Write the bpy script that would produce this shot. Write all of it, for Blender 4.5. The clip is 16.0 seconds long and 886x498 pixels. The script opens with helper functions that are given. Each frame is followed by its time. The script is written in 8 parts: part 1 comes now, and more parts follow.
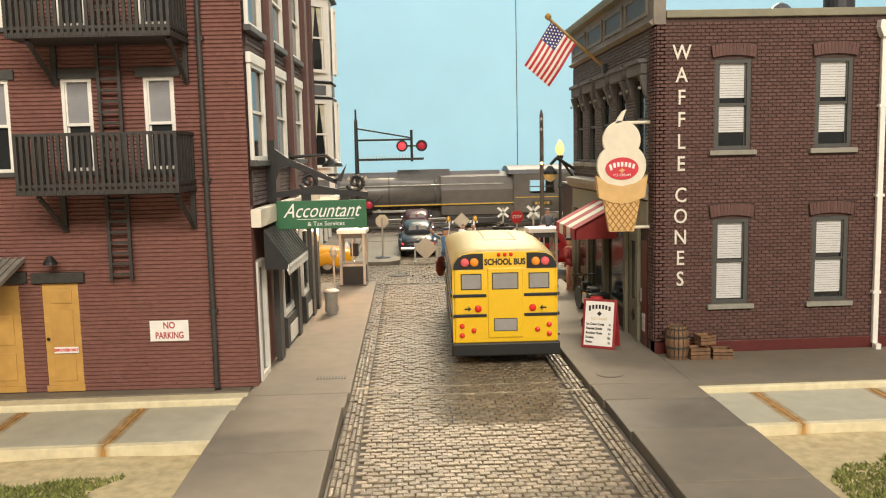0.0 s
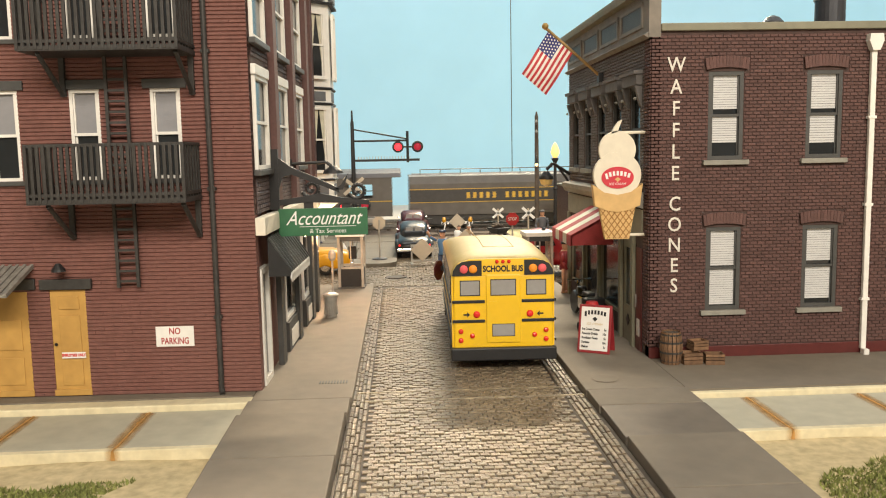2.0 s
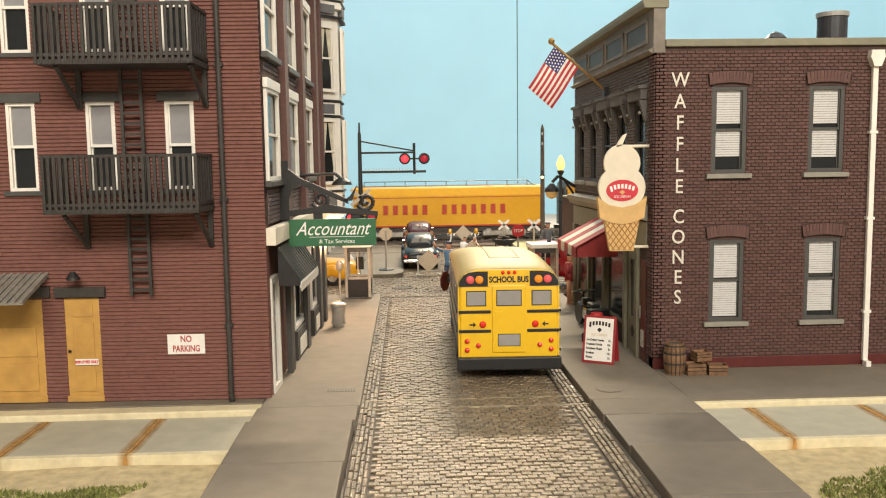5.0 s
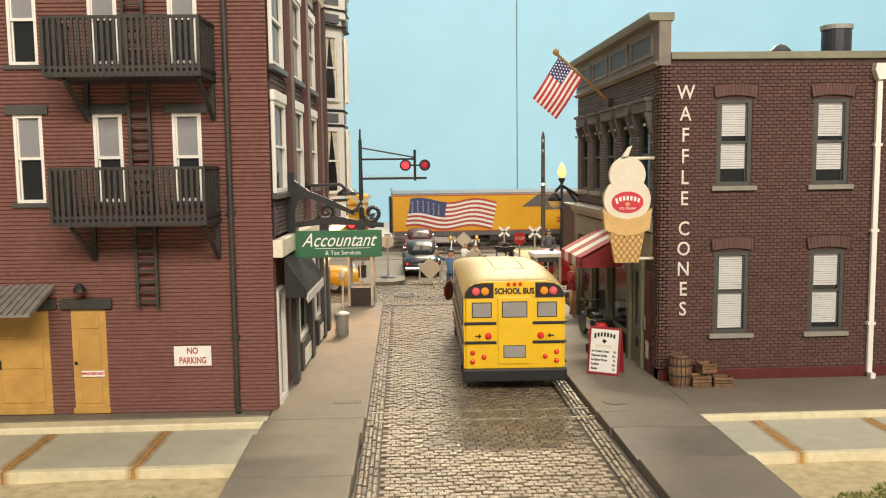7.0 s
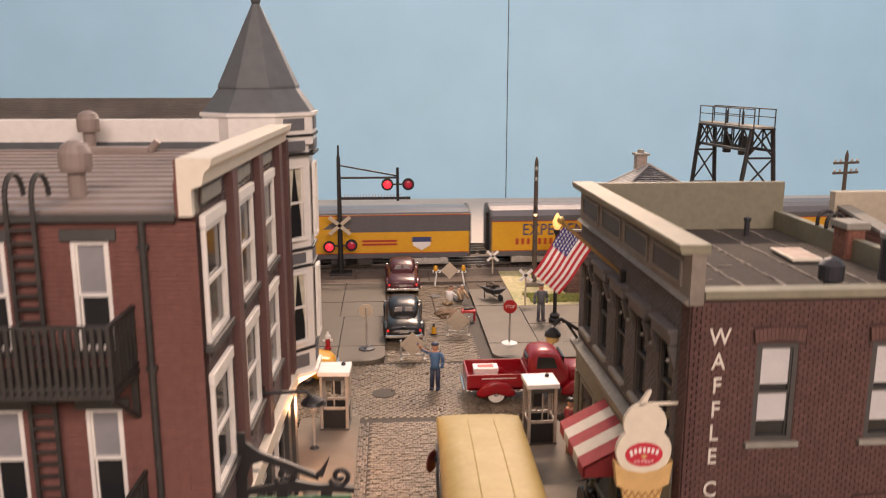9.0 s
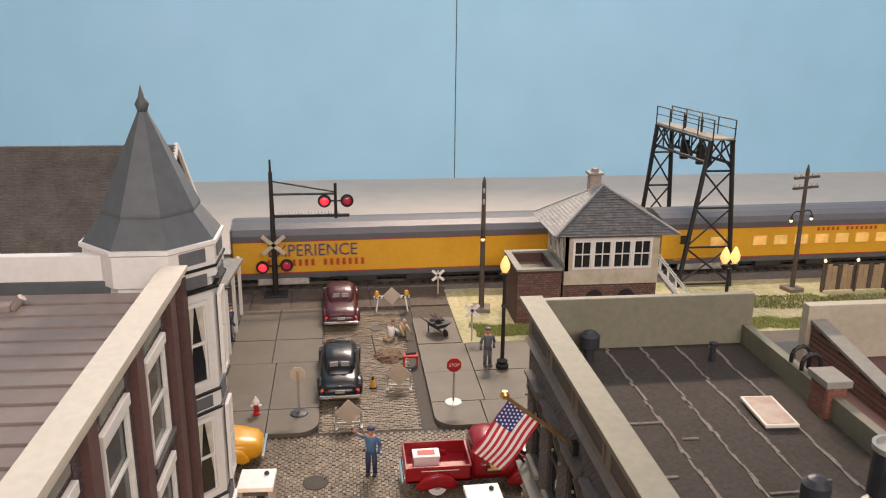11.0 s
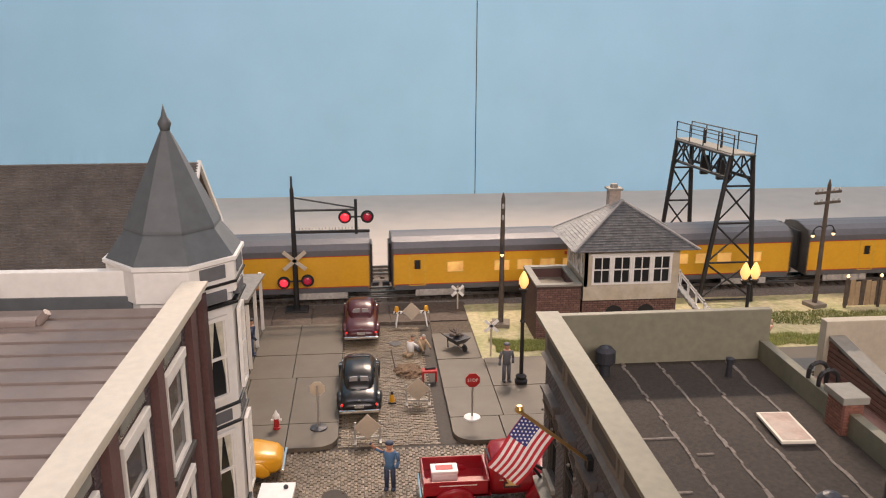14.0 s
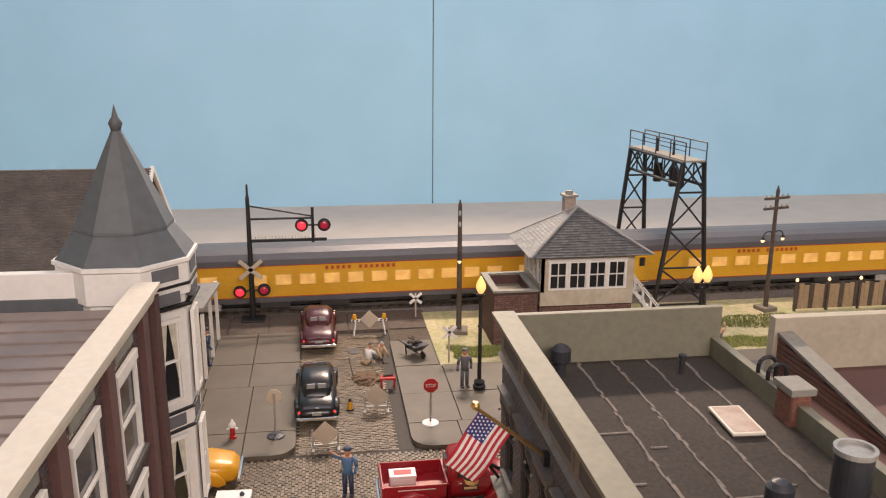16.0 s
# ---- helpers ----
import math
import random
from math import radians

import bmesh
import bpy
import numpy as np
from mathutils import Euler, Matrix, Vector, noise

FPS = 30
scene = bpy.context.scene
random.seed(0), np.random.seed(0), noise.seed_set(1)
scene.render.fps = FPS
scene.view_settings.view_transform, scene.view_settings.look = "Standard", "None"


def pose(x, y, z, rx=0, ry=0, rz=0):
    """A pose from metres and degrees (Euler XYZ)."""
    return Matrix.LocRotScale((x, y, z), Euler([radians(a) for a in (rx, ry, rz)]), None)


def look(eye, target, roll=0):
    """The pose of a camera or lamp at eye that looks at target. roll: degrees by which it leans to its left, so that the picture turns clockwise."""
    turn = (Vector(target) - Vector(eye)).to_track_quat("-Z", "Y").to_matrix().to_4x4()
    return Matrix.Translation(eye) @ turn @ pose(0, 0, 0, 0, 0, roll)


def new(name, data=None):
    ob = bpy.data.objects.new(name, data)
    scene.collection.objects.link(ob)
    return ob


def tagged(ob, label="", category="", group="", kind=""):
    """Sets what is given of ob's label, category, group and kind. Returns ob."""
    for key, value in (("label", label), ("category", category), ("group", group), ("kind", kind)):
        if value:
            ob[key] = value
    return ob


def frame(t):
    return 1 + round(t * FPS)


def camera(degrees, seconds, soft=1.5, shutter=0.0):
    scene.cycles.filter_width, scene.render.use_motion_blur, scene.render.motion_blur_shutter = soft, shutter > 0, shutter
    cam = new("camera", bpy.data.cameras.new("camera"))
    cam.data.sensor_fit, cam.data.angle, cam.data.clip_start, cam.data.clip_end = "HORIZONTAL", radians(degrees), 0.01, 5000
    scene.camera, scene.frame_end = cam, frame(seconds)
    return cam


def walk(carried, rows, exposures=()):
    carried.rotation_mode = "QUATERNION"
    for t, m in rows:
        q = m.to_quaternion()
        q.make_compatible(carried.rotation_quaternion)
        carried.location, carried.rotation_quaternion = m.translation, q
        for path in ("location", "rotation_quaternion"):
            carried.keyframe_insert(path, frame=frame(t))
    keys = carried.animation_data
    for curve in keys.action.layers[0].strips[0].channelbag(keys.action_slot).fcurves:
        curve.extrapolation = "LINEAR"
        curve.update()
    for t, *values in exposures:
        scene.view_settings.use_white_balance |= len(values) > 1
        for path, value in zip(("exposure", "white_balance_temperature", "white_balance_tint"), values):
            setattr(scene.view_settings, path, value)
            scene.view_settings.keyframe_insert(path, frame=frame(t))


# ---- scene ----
cam = camera(55.8, 16.0, soft=1.1, shutter=0.5)
PATH = [
    (0, (-0.01797, -0.00259, 0.09387), (0.06488, 1.98333, -0.12808), -1.30),
    (0.5, (-0.01686, -0.00509, 0.09398), (0.07606, 1.97885, -0.14125), -1.20),
    (1, (-0.01919, -0.00754, 0.09741), (0.08132, 1.97528, -0.14402), -1.20),
    (1.5, (-0.02147, -0.00812, 0.09926), (0.08102, 1.97510, -0.13815), -1.10),
    (2, (-0.02102, -0.00983, 0.09948), (0.07792, 1.97438, -0.13101), -1.10),
    (2.5, (-0.02034, -0.01077, 0.09871), (0.07538, 1.97396, -0.12866), -1.10),
    (3, (-0.01996, -0.01237, 0.09906), (0.07188, 1.97295, -0.12468), -1.00),
    (5.5, (-0.02293, -0.01616, 0.10037), (0.06465, 1.97196, -0.09887), -0.80),
    (6, (-0.02458, -0.01652, 0.10291), (0.06642, 1.97179, -0.09289), -0.70),
    (6.5, (-0.02746, -0.01620, 0.10223), (0.06561, 1.97255, -0.08804), -0.70),
    (7, (-0.02587, -0.01566, 0.10348), (0.06751, 1.97271, -0.09059), -0.70),
    (7.5, (-0.02825, -0.00649, 0.11991), (0.06590, 1.97941, -0.09764), -0.90),
    (8, (-0.03150, 0.01518, 0.15040), (0.06737, 1.99549, -0.11154), -0.70),
    (8.5, (-0.02763, 0.04599, 0.19141), (0.08228, 2.01550, -0.13871), -0.40),
    (9, (-0.01970, 0.07079, 0.23321), (0.10563, 2.02379, -0.17921), 0.00),
    (9.5, (-0.01376, 0.09199, 0.28098), (0.13809, 2.02455, -0.21112), 0.40),
    (10, (-0.00834, 0.12520, 0.30916), (0.17759, 2.03703, -0.24790), 0.50),
    (10.2, (-0.00412, 0.14106, 0.31385), (0.19935, 2.04420, -0.26636), 0.70),
    (12.5, (-0.00117, 0.15650, 0.31942), (0.25015, 2.05808, -0.24701), 0.40),
    (13, (0.00310, 0.15110, 0.32000), (0.22241, 2.05736, -0.24401), 0.20),
    (13.5, (-0.00111, 0.14700, 0.32054), (0.19481, 2.05933, -0.23137), 0.10),
    (14, (-0.00026, 0.14766, 0.31929), (0.18292, 2.06400, -0.22300), 0.10),
    (14.5, (0.00173, 0.14708, 0.31891), (0.19183, 2.06405, -0.21875), 0.10),
    (15, (0.00208, 0.14813, 0.31781), (0.21689, 2.06412, -0.21401), 0.20),
    (15.5, (0.00245, 0.14972, 0.31708), (0.24966, 2.06391, -0.20710), 0.40),
    (16, (0.00090, 0.14457, 0.31345), (0.28244, 2.05755, -0.19766), 0.40),
]
walk(cam, [(t, look(eye, target, roll)) for t, eye, target, roll in PATH],
     [(0, 0.1, 6400, 8), (7, 0.08, 6350, 8), (8.5, -0.15, 6700, 27), (9.0, -0.4, 6650, 30), (10, -0.42, 6000, 20), (12.5, -0.48, 6020, 22), (16, -0.45, 6180, 24)])

# A 1:48 model railway. Plan sizes below are in scale metres; K brings them to true size.
K = 1 / 48

# ---- light: a basement room with ceiling lamps ----
world = bpy.data.worlds.new("room")
scene.world = world
world.use_nodes = True
world.node_tree.nodes["Background"].inputs[0].default_value = (0.95, 0.97, 1.0, 1)
world.node_tree.nodes["Background"].inputs[1].default_value = 0.10


def ceiling_lamp(name, x, y, z, tx, ty, tz, sx, sy, watts, colour):
    data = bpy.data.lights.new(name, "AREA")
    data.shape, data.size, data.size_y, data.energy, data.color = "RECTANGLE", sx, sy, watts, colour
    ob = new(name, data)
    ob.matrix_world = look((x, y, z), (tx, ty, tz))
    return ob


ceiling_lamp("ceiling_light_front", 0.25, -1.4, 1.15, 0.15, 0.4, 0.1, 1.6, 0.5, 52, (1.0, 0.87, 0.72))
# unseen wash lamp, added to brighten the painted backdrop
ceiling_lamp("ceiling_light_backdrop", 0.5, 0.75, 1.7, 0.5, 1.66, 0.6, 3.2, 0.2, 21.0, (1.0, 0.96, 0.93))
ceiling_lamp("ceiling_light_back", 0.25, 1.5, 0.78, 0.2, 0.35, 0.1, 0.4, 0.05, 11.0, (1.0, 0.79, 0.54)).data.spread = radians(130)


# the lamp over the shop door by the phone booth
glow = bpy.data.lights.new("shop_lamp", "POINT")
glow.energy, glow.color, glow.shadow_soft_size = 0.14, (1.0, 0.55, 0.25), 0.004
new("shop_lamp", glow).matrix_world = pose(-3.3 * K, 24.6 * K, 2.5 * K)


# ---- materials ----
def mat(name, colour, rough=0.6, metal=0.0, vary=0.12, size=6.0, bump=0.15, stain=None, stain_amount=0.35,
        stain_size=1.2, rnd=0.0, emit=0.0, coat=0.0, fine=60.0):
    """A painted or worn surface: grain and larger stains in scale metres, fine relief."""
    m = bpy.data.materials.new(name)
    m.use_nodes = True
    t = m.node_tree
    n, l = t.nodes, t.links
    b = n["Principled BSDF"]
    b.inputs["Roughness"].default_value, b.inputs["Metallic"].default_value = rough, metal
    b.inputs["Coat Weight"].default_value = coat
    sc = n.new("ShaderNodeVectorMath")
    sc.operation = "SCALE"
    sc.inputs[3].default_value = 48
    tc = n.new("ShaderNodeTexCoord")
    l.new(tc.outputs["Object"], sc.inputs[0])
    n1 = n.new("ShaderNodeTexNoise")
    n1.inputs["Scale"].default_value, n1.inputs["Detail"].default_value = size, 5
    n2 = n.new("ShaderNodeTexNoise")
    n2.inputs["Scale"].default_value, n2.inputs["Detail"].default_value = stain_size, 4
    n3 = n.new("ShaderNodeTexNoise")
    n3.inputs["Scale"].default_value, n3.inputs["Detail"].default_value = fine, 3
    for x in (n1, n2, n3):
        l.new(sc.outputs[0], x.inputs["Vector"])
    r = n.new("ShaderNodeMapRange")
    r.inputs[1].default_value, r.inputs[2].default_value = 0.3, 0.7
    r.inputs[3].default_value, r.inputs[4].default_value = 1 - vary, 1 + vary
    l.new(n1.outputs["Fac"], r.inputs[0])
    fac = r.outputs[0]
    if rnd:
        inf = n.new("ShaderNodeObjectInfo")
        isl = n.new("ShaderNodeNewGeometry")
        ad = n.new("ShaderNodeMath")
        ad.operation = "ADD"
        fr = n.new("ShaderNodeMath")
        fr.operation = "FRACT"
        l.new(inf.outputs["Random"], ad.inputs[0])
        l.new(isl.outputs["Random Per Island"], ad.inputs[1])
        l.new(ad.outputs[0], fr.inputs[0])
        rr = n.new("ShaderNodeMapRange")
        rr.inputs[3].default_value, rr.inputs[4].default_value = 1 - rnd, 1 + rnd
        l.new(fr.outputs[0], rr.inputs[0])
        mu = n.new("ShaderNodeMath")
        mu.operation = "MULTIPLY"
        l.new(fac, mu.inputs[0])
        l.new(rr.outputs[0], mu.inputs[1])
        fac = mu.outputs[0]
    mix = n.new("ShaderNodeMix")
    mix.data_type, mix.blend_type = "RGBA", "MIX"
    mix.inputs[6].default_value = (*colour, 1)
    st = stain if stain else tuple(c * 0.7 for c in colour)
    mix.inputs[7].default_value = (*st, 1)
    r2 = n.new("ShaderNodeMapRange")
    r2.inputs[1].default_value, r2.inputs[2].default_value = 0.45, 0.75
    r2.inputs[4].default_value = stain_amount
    l.new(n2.outputs["Fac"], r2.inputs[0])
    l.new(r2.outputs[0], mix.inputs[0])
    vm = n.new("ShaderNodeVectorMath")
    vm.operation = "SCALE"
    l.new(mix.outputs[2], vm.inputs[0])
    l.new(fac, vm.inputs[3])
    l.new(vm.outputs[0], b.inputs["Base Color"])
    bp = n.new("ShaderNodeBump")
    bp.inputs["Strength"].default_value, bp.inputs["Distance"].default_value = bump, 0.0006
    l.new(n3.outputs["Fac"], bp.inputs["Height"])
    l.new(bp.outputs[0], b.inputs["Normal"])
    if emit:
        l.new(vm.outputs[0], b.inputs["Emission Color"])
        b.inputs["Emission Strength"].default_value = emit
    return m


M_BRICK_R = mat("dark_red_brick", (0.108, 0.054, 0.047), 0.75, rnd=0.16, size=30, bump=0.3)
M_MORTAR_R = mat("dark_mortar", (0.066, 0.039, 0.034), 0.9, vary=0.2)
M_BRICK_L = mat("red_brick", (0.178, 0.078, 0.064), 0.7, rnd=0.03, stain=(0.16, 0.06, 0.048), size=8, bump=0.2)
M_MORTAR_L = mat("red_mortar", (0.165, 0.07, 0.056), 0.85)
M_GREYBRICK = mat("grey_painted_brick", (0.125, 0.115, 0.11), 0.7, rnd=0.1)
M_GREYGREEN = mat("grey_green_paint", (0.215, 0.205, 0.145), 0.6, vary=0.08)
M_DKGREY = mat("dark_grey_paint", (0.06, 0.06, 0.058), 0.55, vary=0.1)
M_BLACK = mat("black_paint", (0.013, 0.013, 0.014), 0.5, vary=0.15)
M_WHITE = mat("white_paint", (0.78, 0.76, 0.71), 0.5, vary=0.04, stain_amount=0.1)
M_CREAM = mat("cream_paint", (0.72, 0.67, 0.56), 0.55, vary=0.05, stain_amount=0.15)
M_ROAD = mat("road_bed", (0.035, 0.026, 0.018), 0.7, vary=0.2)
M_COBBLE = mat("cobblestone", (0.19, 0.15, 0.10), 0.3, rnd=0.26, vary=0.35, size=16, stain=(0.115, 0.085, 0.052), stain_amount=0.8, stain_size=0.4, bump=0.6, fine=30)
M_WALK = mat("grey_sidewalk", (0.185, 0.158, 0.122), 0.75, vary=0.07, size=3, stain=(0.135, 0.117, 0.092), stain_size=0.5, stain_amount=0.6, bump=0.1)
M_SLAB = mat("pale_concrete", (0.43, 0.41, 0.32), 0.65, vary=0.07, size=3, stain=(0.33, 0.31, 0.25), stain_size=0.6, bump=0.1)
M_SLABEDGE = mat("cream_concrete_edge", (0.66, 0.59, 0.40), 0.7, vary=0.1, stain=(0.44, 0.37, 0.21))
M_RUST = mat("rust_stained_joint", (0.40, 0.23, 0.08), 0.75, vary=0.3, stain=(0.26, 0.12, 0.035))
M_SAND = mat("sandy_ground", (0.50, 0.41, 0.24), 0.9, vary=0.2, size=5, stain=(0.36, 0.29, 0.15), bump=0.5)
M_TABLE = mat("plywood_tabletop", (0.58, 0.50, 0.42), 0.6, vary=0.05, size=0.6, stain=(0.53, 0.45, 0.37), bump=0.05)
M_SKYBLUE = mat("blue_painted_backdrop", (0.385, 0.70, 0.90), 0.55, vary=0.03, size=0.2, stain=(0.42, 0.70, 0.92), stain_size=0.05, stain_amount=0.7, bump=0.03)
M_ROOM = mat("room_wall_paint", (0.62, 0.60, 0.56), 0.8, vary=0.04)
M_GLASS = mat("dark_window_glass", (0.02, 0.022, 0.024), 0.12, vary=0.05, bump=0.0)
M_BLINDGREY = mat("grey_blind", (0.24, 0.24, 0.255), 0.6, vary=0.05)
M_BLIND = mat("white_blind", (0.58, 0.58, 0.58), 0.6, vary=0.03)


# ---- mesh helpers ----
def link_mesh(name, bm, material, smooth=False):
    me = bpy.data.meshes.new(name)
    bm.to_mesh(me)
    bm.free()
    me.materials.append(material)
    if smooth:
        for p in me.polygons:
            p.use_smooth = True
    return me


def part(name, bm, material, parent=None, label="", smooth=False, at=None):
    """Links a bmesh in scale metres as one mesh object under its parent."""
    bm.transform(Matrix.Scale(K, 4))
    ob = new(name, link_mesh(name, bm, material, smooth))
    if at is not None:
        ob.matrix_basis = at
    if parent is not None:
        ob.parent = parent
    if label:
        ob["label"] = label
    return ob


def spot(x, y, z=0.0, rz=0.0, rx=0.0, ry=0.0):
    """A pose from scale metres and degrees."""
    return pose(x * K, y * K, z * K, rx, ry, rz)


def thing(name, m, label, category, group="", kind=""):
    ob = new(name)
    ob.empty_display_size = 0.01
    ob.matrix_basis = m
    return tagged(ob, label, category, group, kind)


def box(bm, x0, x1, y0, y1, z0, z1, bevel=0.0):
    vs = [bm.verts.new((x, y, z)) for z in (z0, z1) for y in (y0, y1) for x in (x0, x1)]
    fs = [bm.faces.new([vs[i] for i in q]) for q in ((0, 2, 3, 1), (4, 5, 7, 6), (0, 1, 5, 4), (2, 6, 7, 3), (0, 4, 6, 2), (1, 3, 7, 5))]
    if bevel:
        es = list({e for f in fs for e in f.edges})
        bmesh.ops.bevel(bm, geom=es, offset=bevel, segments=2, affect="EDGES", profile=0.6)
    return bm


def B(*a, bevel=0.0):
    return box(bmesh.new(), *a, bevel=bevel)


def tube(bm, p, q, r0, r1=None, n=12, caps=True):
    """A round bar from p to q."""
    p, q = Vector(p), Vector(q)
    d = q - p
    ret = bmesh.ops.create_cone(bm, cap_ends=caps, segments=n, radius1=r0, radius2=r0 if r1 is None else r1, depth=d.length)
    bmesh.ops.transform(bm, verts=ret["verts"], matrix=Matrix.Translation((p + q) / 2) @ d.to_track_quat("Z", "Y").to_matrix().to_4x4())
    return bm


def T(*a, **k):
    return tube(bmesh.new(), *a, **k)


def lathe(bm, profile, n=20, at=(0, 0, 0)):
    """A turned shape from (radius, height) pairs."""
    rings = []
    for r, z in profile:
        rings.append([bm.verts.new((at[0] + r * math.cos(2 * math.pi * i / n), at[1] + r * math.sin(2 * math.pi * i / n), at[2] + z)) for i in range(n)])
    for a, b in zip(rings, rings[1:]):
        for i in range(n):
            bm.faces.new((a[i], a[(i + 1) % n], b[(i + 1) % n], b[i]))
    bm.faces.new(rings[0][::-1])
    bm.faces.new(rings[-1])
    return bm


def L(profile, n=20, at=(0, 0, 0)):
    return lathe(bmesh.new(), profile, n, at)


def prism(bm, outline, y0, y1, axis="y"):
    """An outline of (u, v) pairs drawn out along an axis."""
    def at(u, v, w):
        return {"y": (u, w, v), "x": (w, u, v), "z": (u, v, w)}[axis]
    a = [bm.verts.new(at(u, v, y0)) for u, v in outline]
    b = [bm.verts.new(at(u, v, y1)) for u, v in outline]
    bm.faces.new(a)
    bm.faces.new(b[::-1])
    for i in range(len(a)):
        j = (i + 1) % len(a)
        bm.faces.new((a[i], b[i], b[j], a[j]))
    bmesh.ops.recalc_face_normals(bm, faces=bm.faces[:])
    return bm


def P(outline, y0, y1, axis="y"):
    return prism(bmesh.new(), outline, y0, y1, axis)


def writing(name, text, size, m, material, parent=None, depth=0.004, align="CENTER", shear=0.0, wide=1.0, bold=0.0):
    """Raised letters, as a mesh, standing up on their pose m, in scale metres."""
    cu = bpy.data.curves.new(name, "FONT")
    cu.body, cu.size, cu.extrude, cu.align_x, cu.align_y, cu.shear = text, size * K, depth * K, align, "CENTER", shear
    cu.resolution_u, cu.offset = 3, bold * K
    tmp = bpy.data.objects.new(name, cu)
    scene.collection.objects.link(tmp)
    me = bpy.data.meshes.new_from_object(tmp.evaluated_get(bpy.context.evaluated_depsgraph_get()))
    bpy.data.objects.remove(tmp)
    me.materials.clear()
    me.materials.append(material)
    ob = new(name, me)
    ob.matrix_basis = m @ Matrix.Diagonal((wide, 1, 1, 1))
    if parent is not None:
        ob.parent = parent
    return ob

# ---- the room and the ground ----
def structure(name, bm, material, label="", at=None):
    return tagged(part(name, bm, material, None, label, at=at), label, "", "", "structure")


# painted backdrop panels with their joint, table top, room
structure("backdrop_left", B(-110, 9.78, 80, 80.6, -0.22, 75), M_SKYBLUE, "light blue painted backdrop panel")
structure("backdrop_right", B(9.86, 120, 79.97, 80.6, -0.22, 75), M_SKYBLUE, "light blue painted backdrop panel beside a joint")
structure("backdrop_joint", B(9.7, 9.95, 80.1, 80.5, -0.22, 75), M_DKGREY, "dark gap between two backdrop panels")
structure("ground", B(-110, 120, -30, 81, -1.2, -0.22), M_TABLE, "bare beige table top of the layout")
structure("room_wall_left", B(-112, -110, -110, 81, -50, 110), M_ROOM, "pale room wall")
structure("room_wall_right", B(120, 122, -110, 81, -50, 110), M_ROOM, "pale room wall")
structure("room_wall_back", B(-112, 122, -112, -110, -50, 110), M_ROOM, "pale room wall")
structure("room_wall_front", B(-112, 122, 82, 84, -50, 110), M_ROOM, "pale room wall behind the backdrop")
structure("ceiling", B(-112, 122, -112, 84, 110, 112), M_ROOM, "pale room ceiling")
structure("floor", B(-112, 122, -112, 84, -52, -50), M_ROOM, "room floor")

# street bed
structure("road", B(-2.06, 2.55, 6, 29.3, -0.25, -0.03), M_ROAD, "brown bed of the cobbled street")
structure("road_cross", B(-40, 60, 29.31, 34.8, -0.25, -0.032), M_ROAD, "bed of the cobbled cross street")
structure("road_far", B(-1.25, 3.15, 34.81, 47.2, -0.25, -0.03), M_ROAD, "bed of the cobbled far street")

# pavements along the street
structure("pavement_left", B(-3.95, -2.02, 15.2, 29.3, -0.2, 0.14, bevel=0.03), M_WALK, "smooth grey pavement")
structure("pavement_right", B(2.5, 4.45, 15.2, 28.6, -0.2, 0.14, bevel=0.03), M_WALK, "smooth grey pavement")

# aprons and parking strips beside the houses
structure("apron_left", B(-30, -3.97, 15.62, 24, -0.2, 0.12), M_WALK, "grey concrete base under the apartment house")
structure("apron_right", B(4.47, 30, 15.05, 26.4, -0.2, 0.12), M_WALK, "grey concrete base beside the shop")
structure("kerb_left", B(-30, -3.97, 15.22, 15.615, -0.2, 0.1, bevel=0.03), M_SLABEDGE, "chipped cream kerb")
structure("kerb_right", B(4.47, 30, 14.9, 15.045, -0.2, 0.09, bevel=0.03), M_SLABEDGE, "chipped cream kerb")


def stain_material(name, colour):
    """A stain that is strongest along its middle and frays out to nothing at both sides."""
    m = mat(name, colour, 0.8, vary=0.3)
    n, l = m.node_tree.nodes, m.node_tree.links
    tc, sp, nz = n.new("ShaderNodeTexCoord"), n.new("ShaderNodeSeparateXYZ"), n.new("ShaderNodeTexNoise")
    nz.inputs["Scale"].default_value, nz.inputs["Detail"].default_value = 150, 4
    l.new(tc.outputs["Object"], nz.inputs["Vector"])
    l.new(tc.outputs["Generated"], sp.inputs[0])
    off, ab, rg, mu = n.new("ShaderNodeMath"), n.new("ShaderNodeMath"), n.new("ShaderNodeMapRange"), n.new("ShaderNodeMath")
    off.operation, ab.operation, mu.operation = "SUBTRACT", "ABSOLUTE", "MULTIPLY"
    off.inputs[1].default_value = 0.5
    l.new(sp.outputs[0], off.inputs[0])
    l.new(off.outputs[0], ab.inputs[0])
    l.new(ab.outputs[0], rg.inputs[0])
    rg.inputs[1].default_value, rg.inputs[2].default_value, rg.inputs[3].default_value, rg.inputs[4].default_value = 0.03, 0.48, 1.0, 0.0
    l.new(rg.outputs[0], mu.inputs[0])
    l.new(nz.outputs["Fac"], mu.inputs[1])
    l.new(mu.outputs[0], n["Principled BSDF"].inputs["Alpha"])
    return m


M_RUSTSTAIN = stain_material("soft_rust_stain", (0.48, 0.26, 0.07))


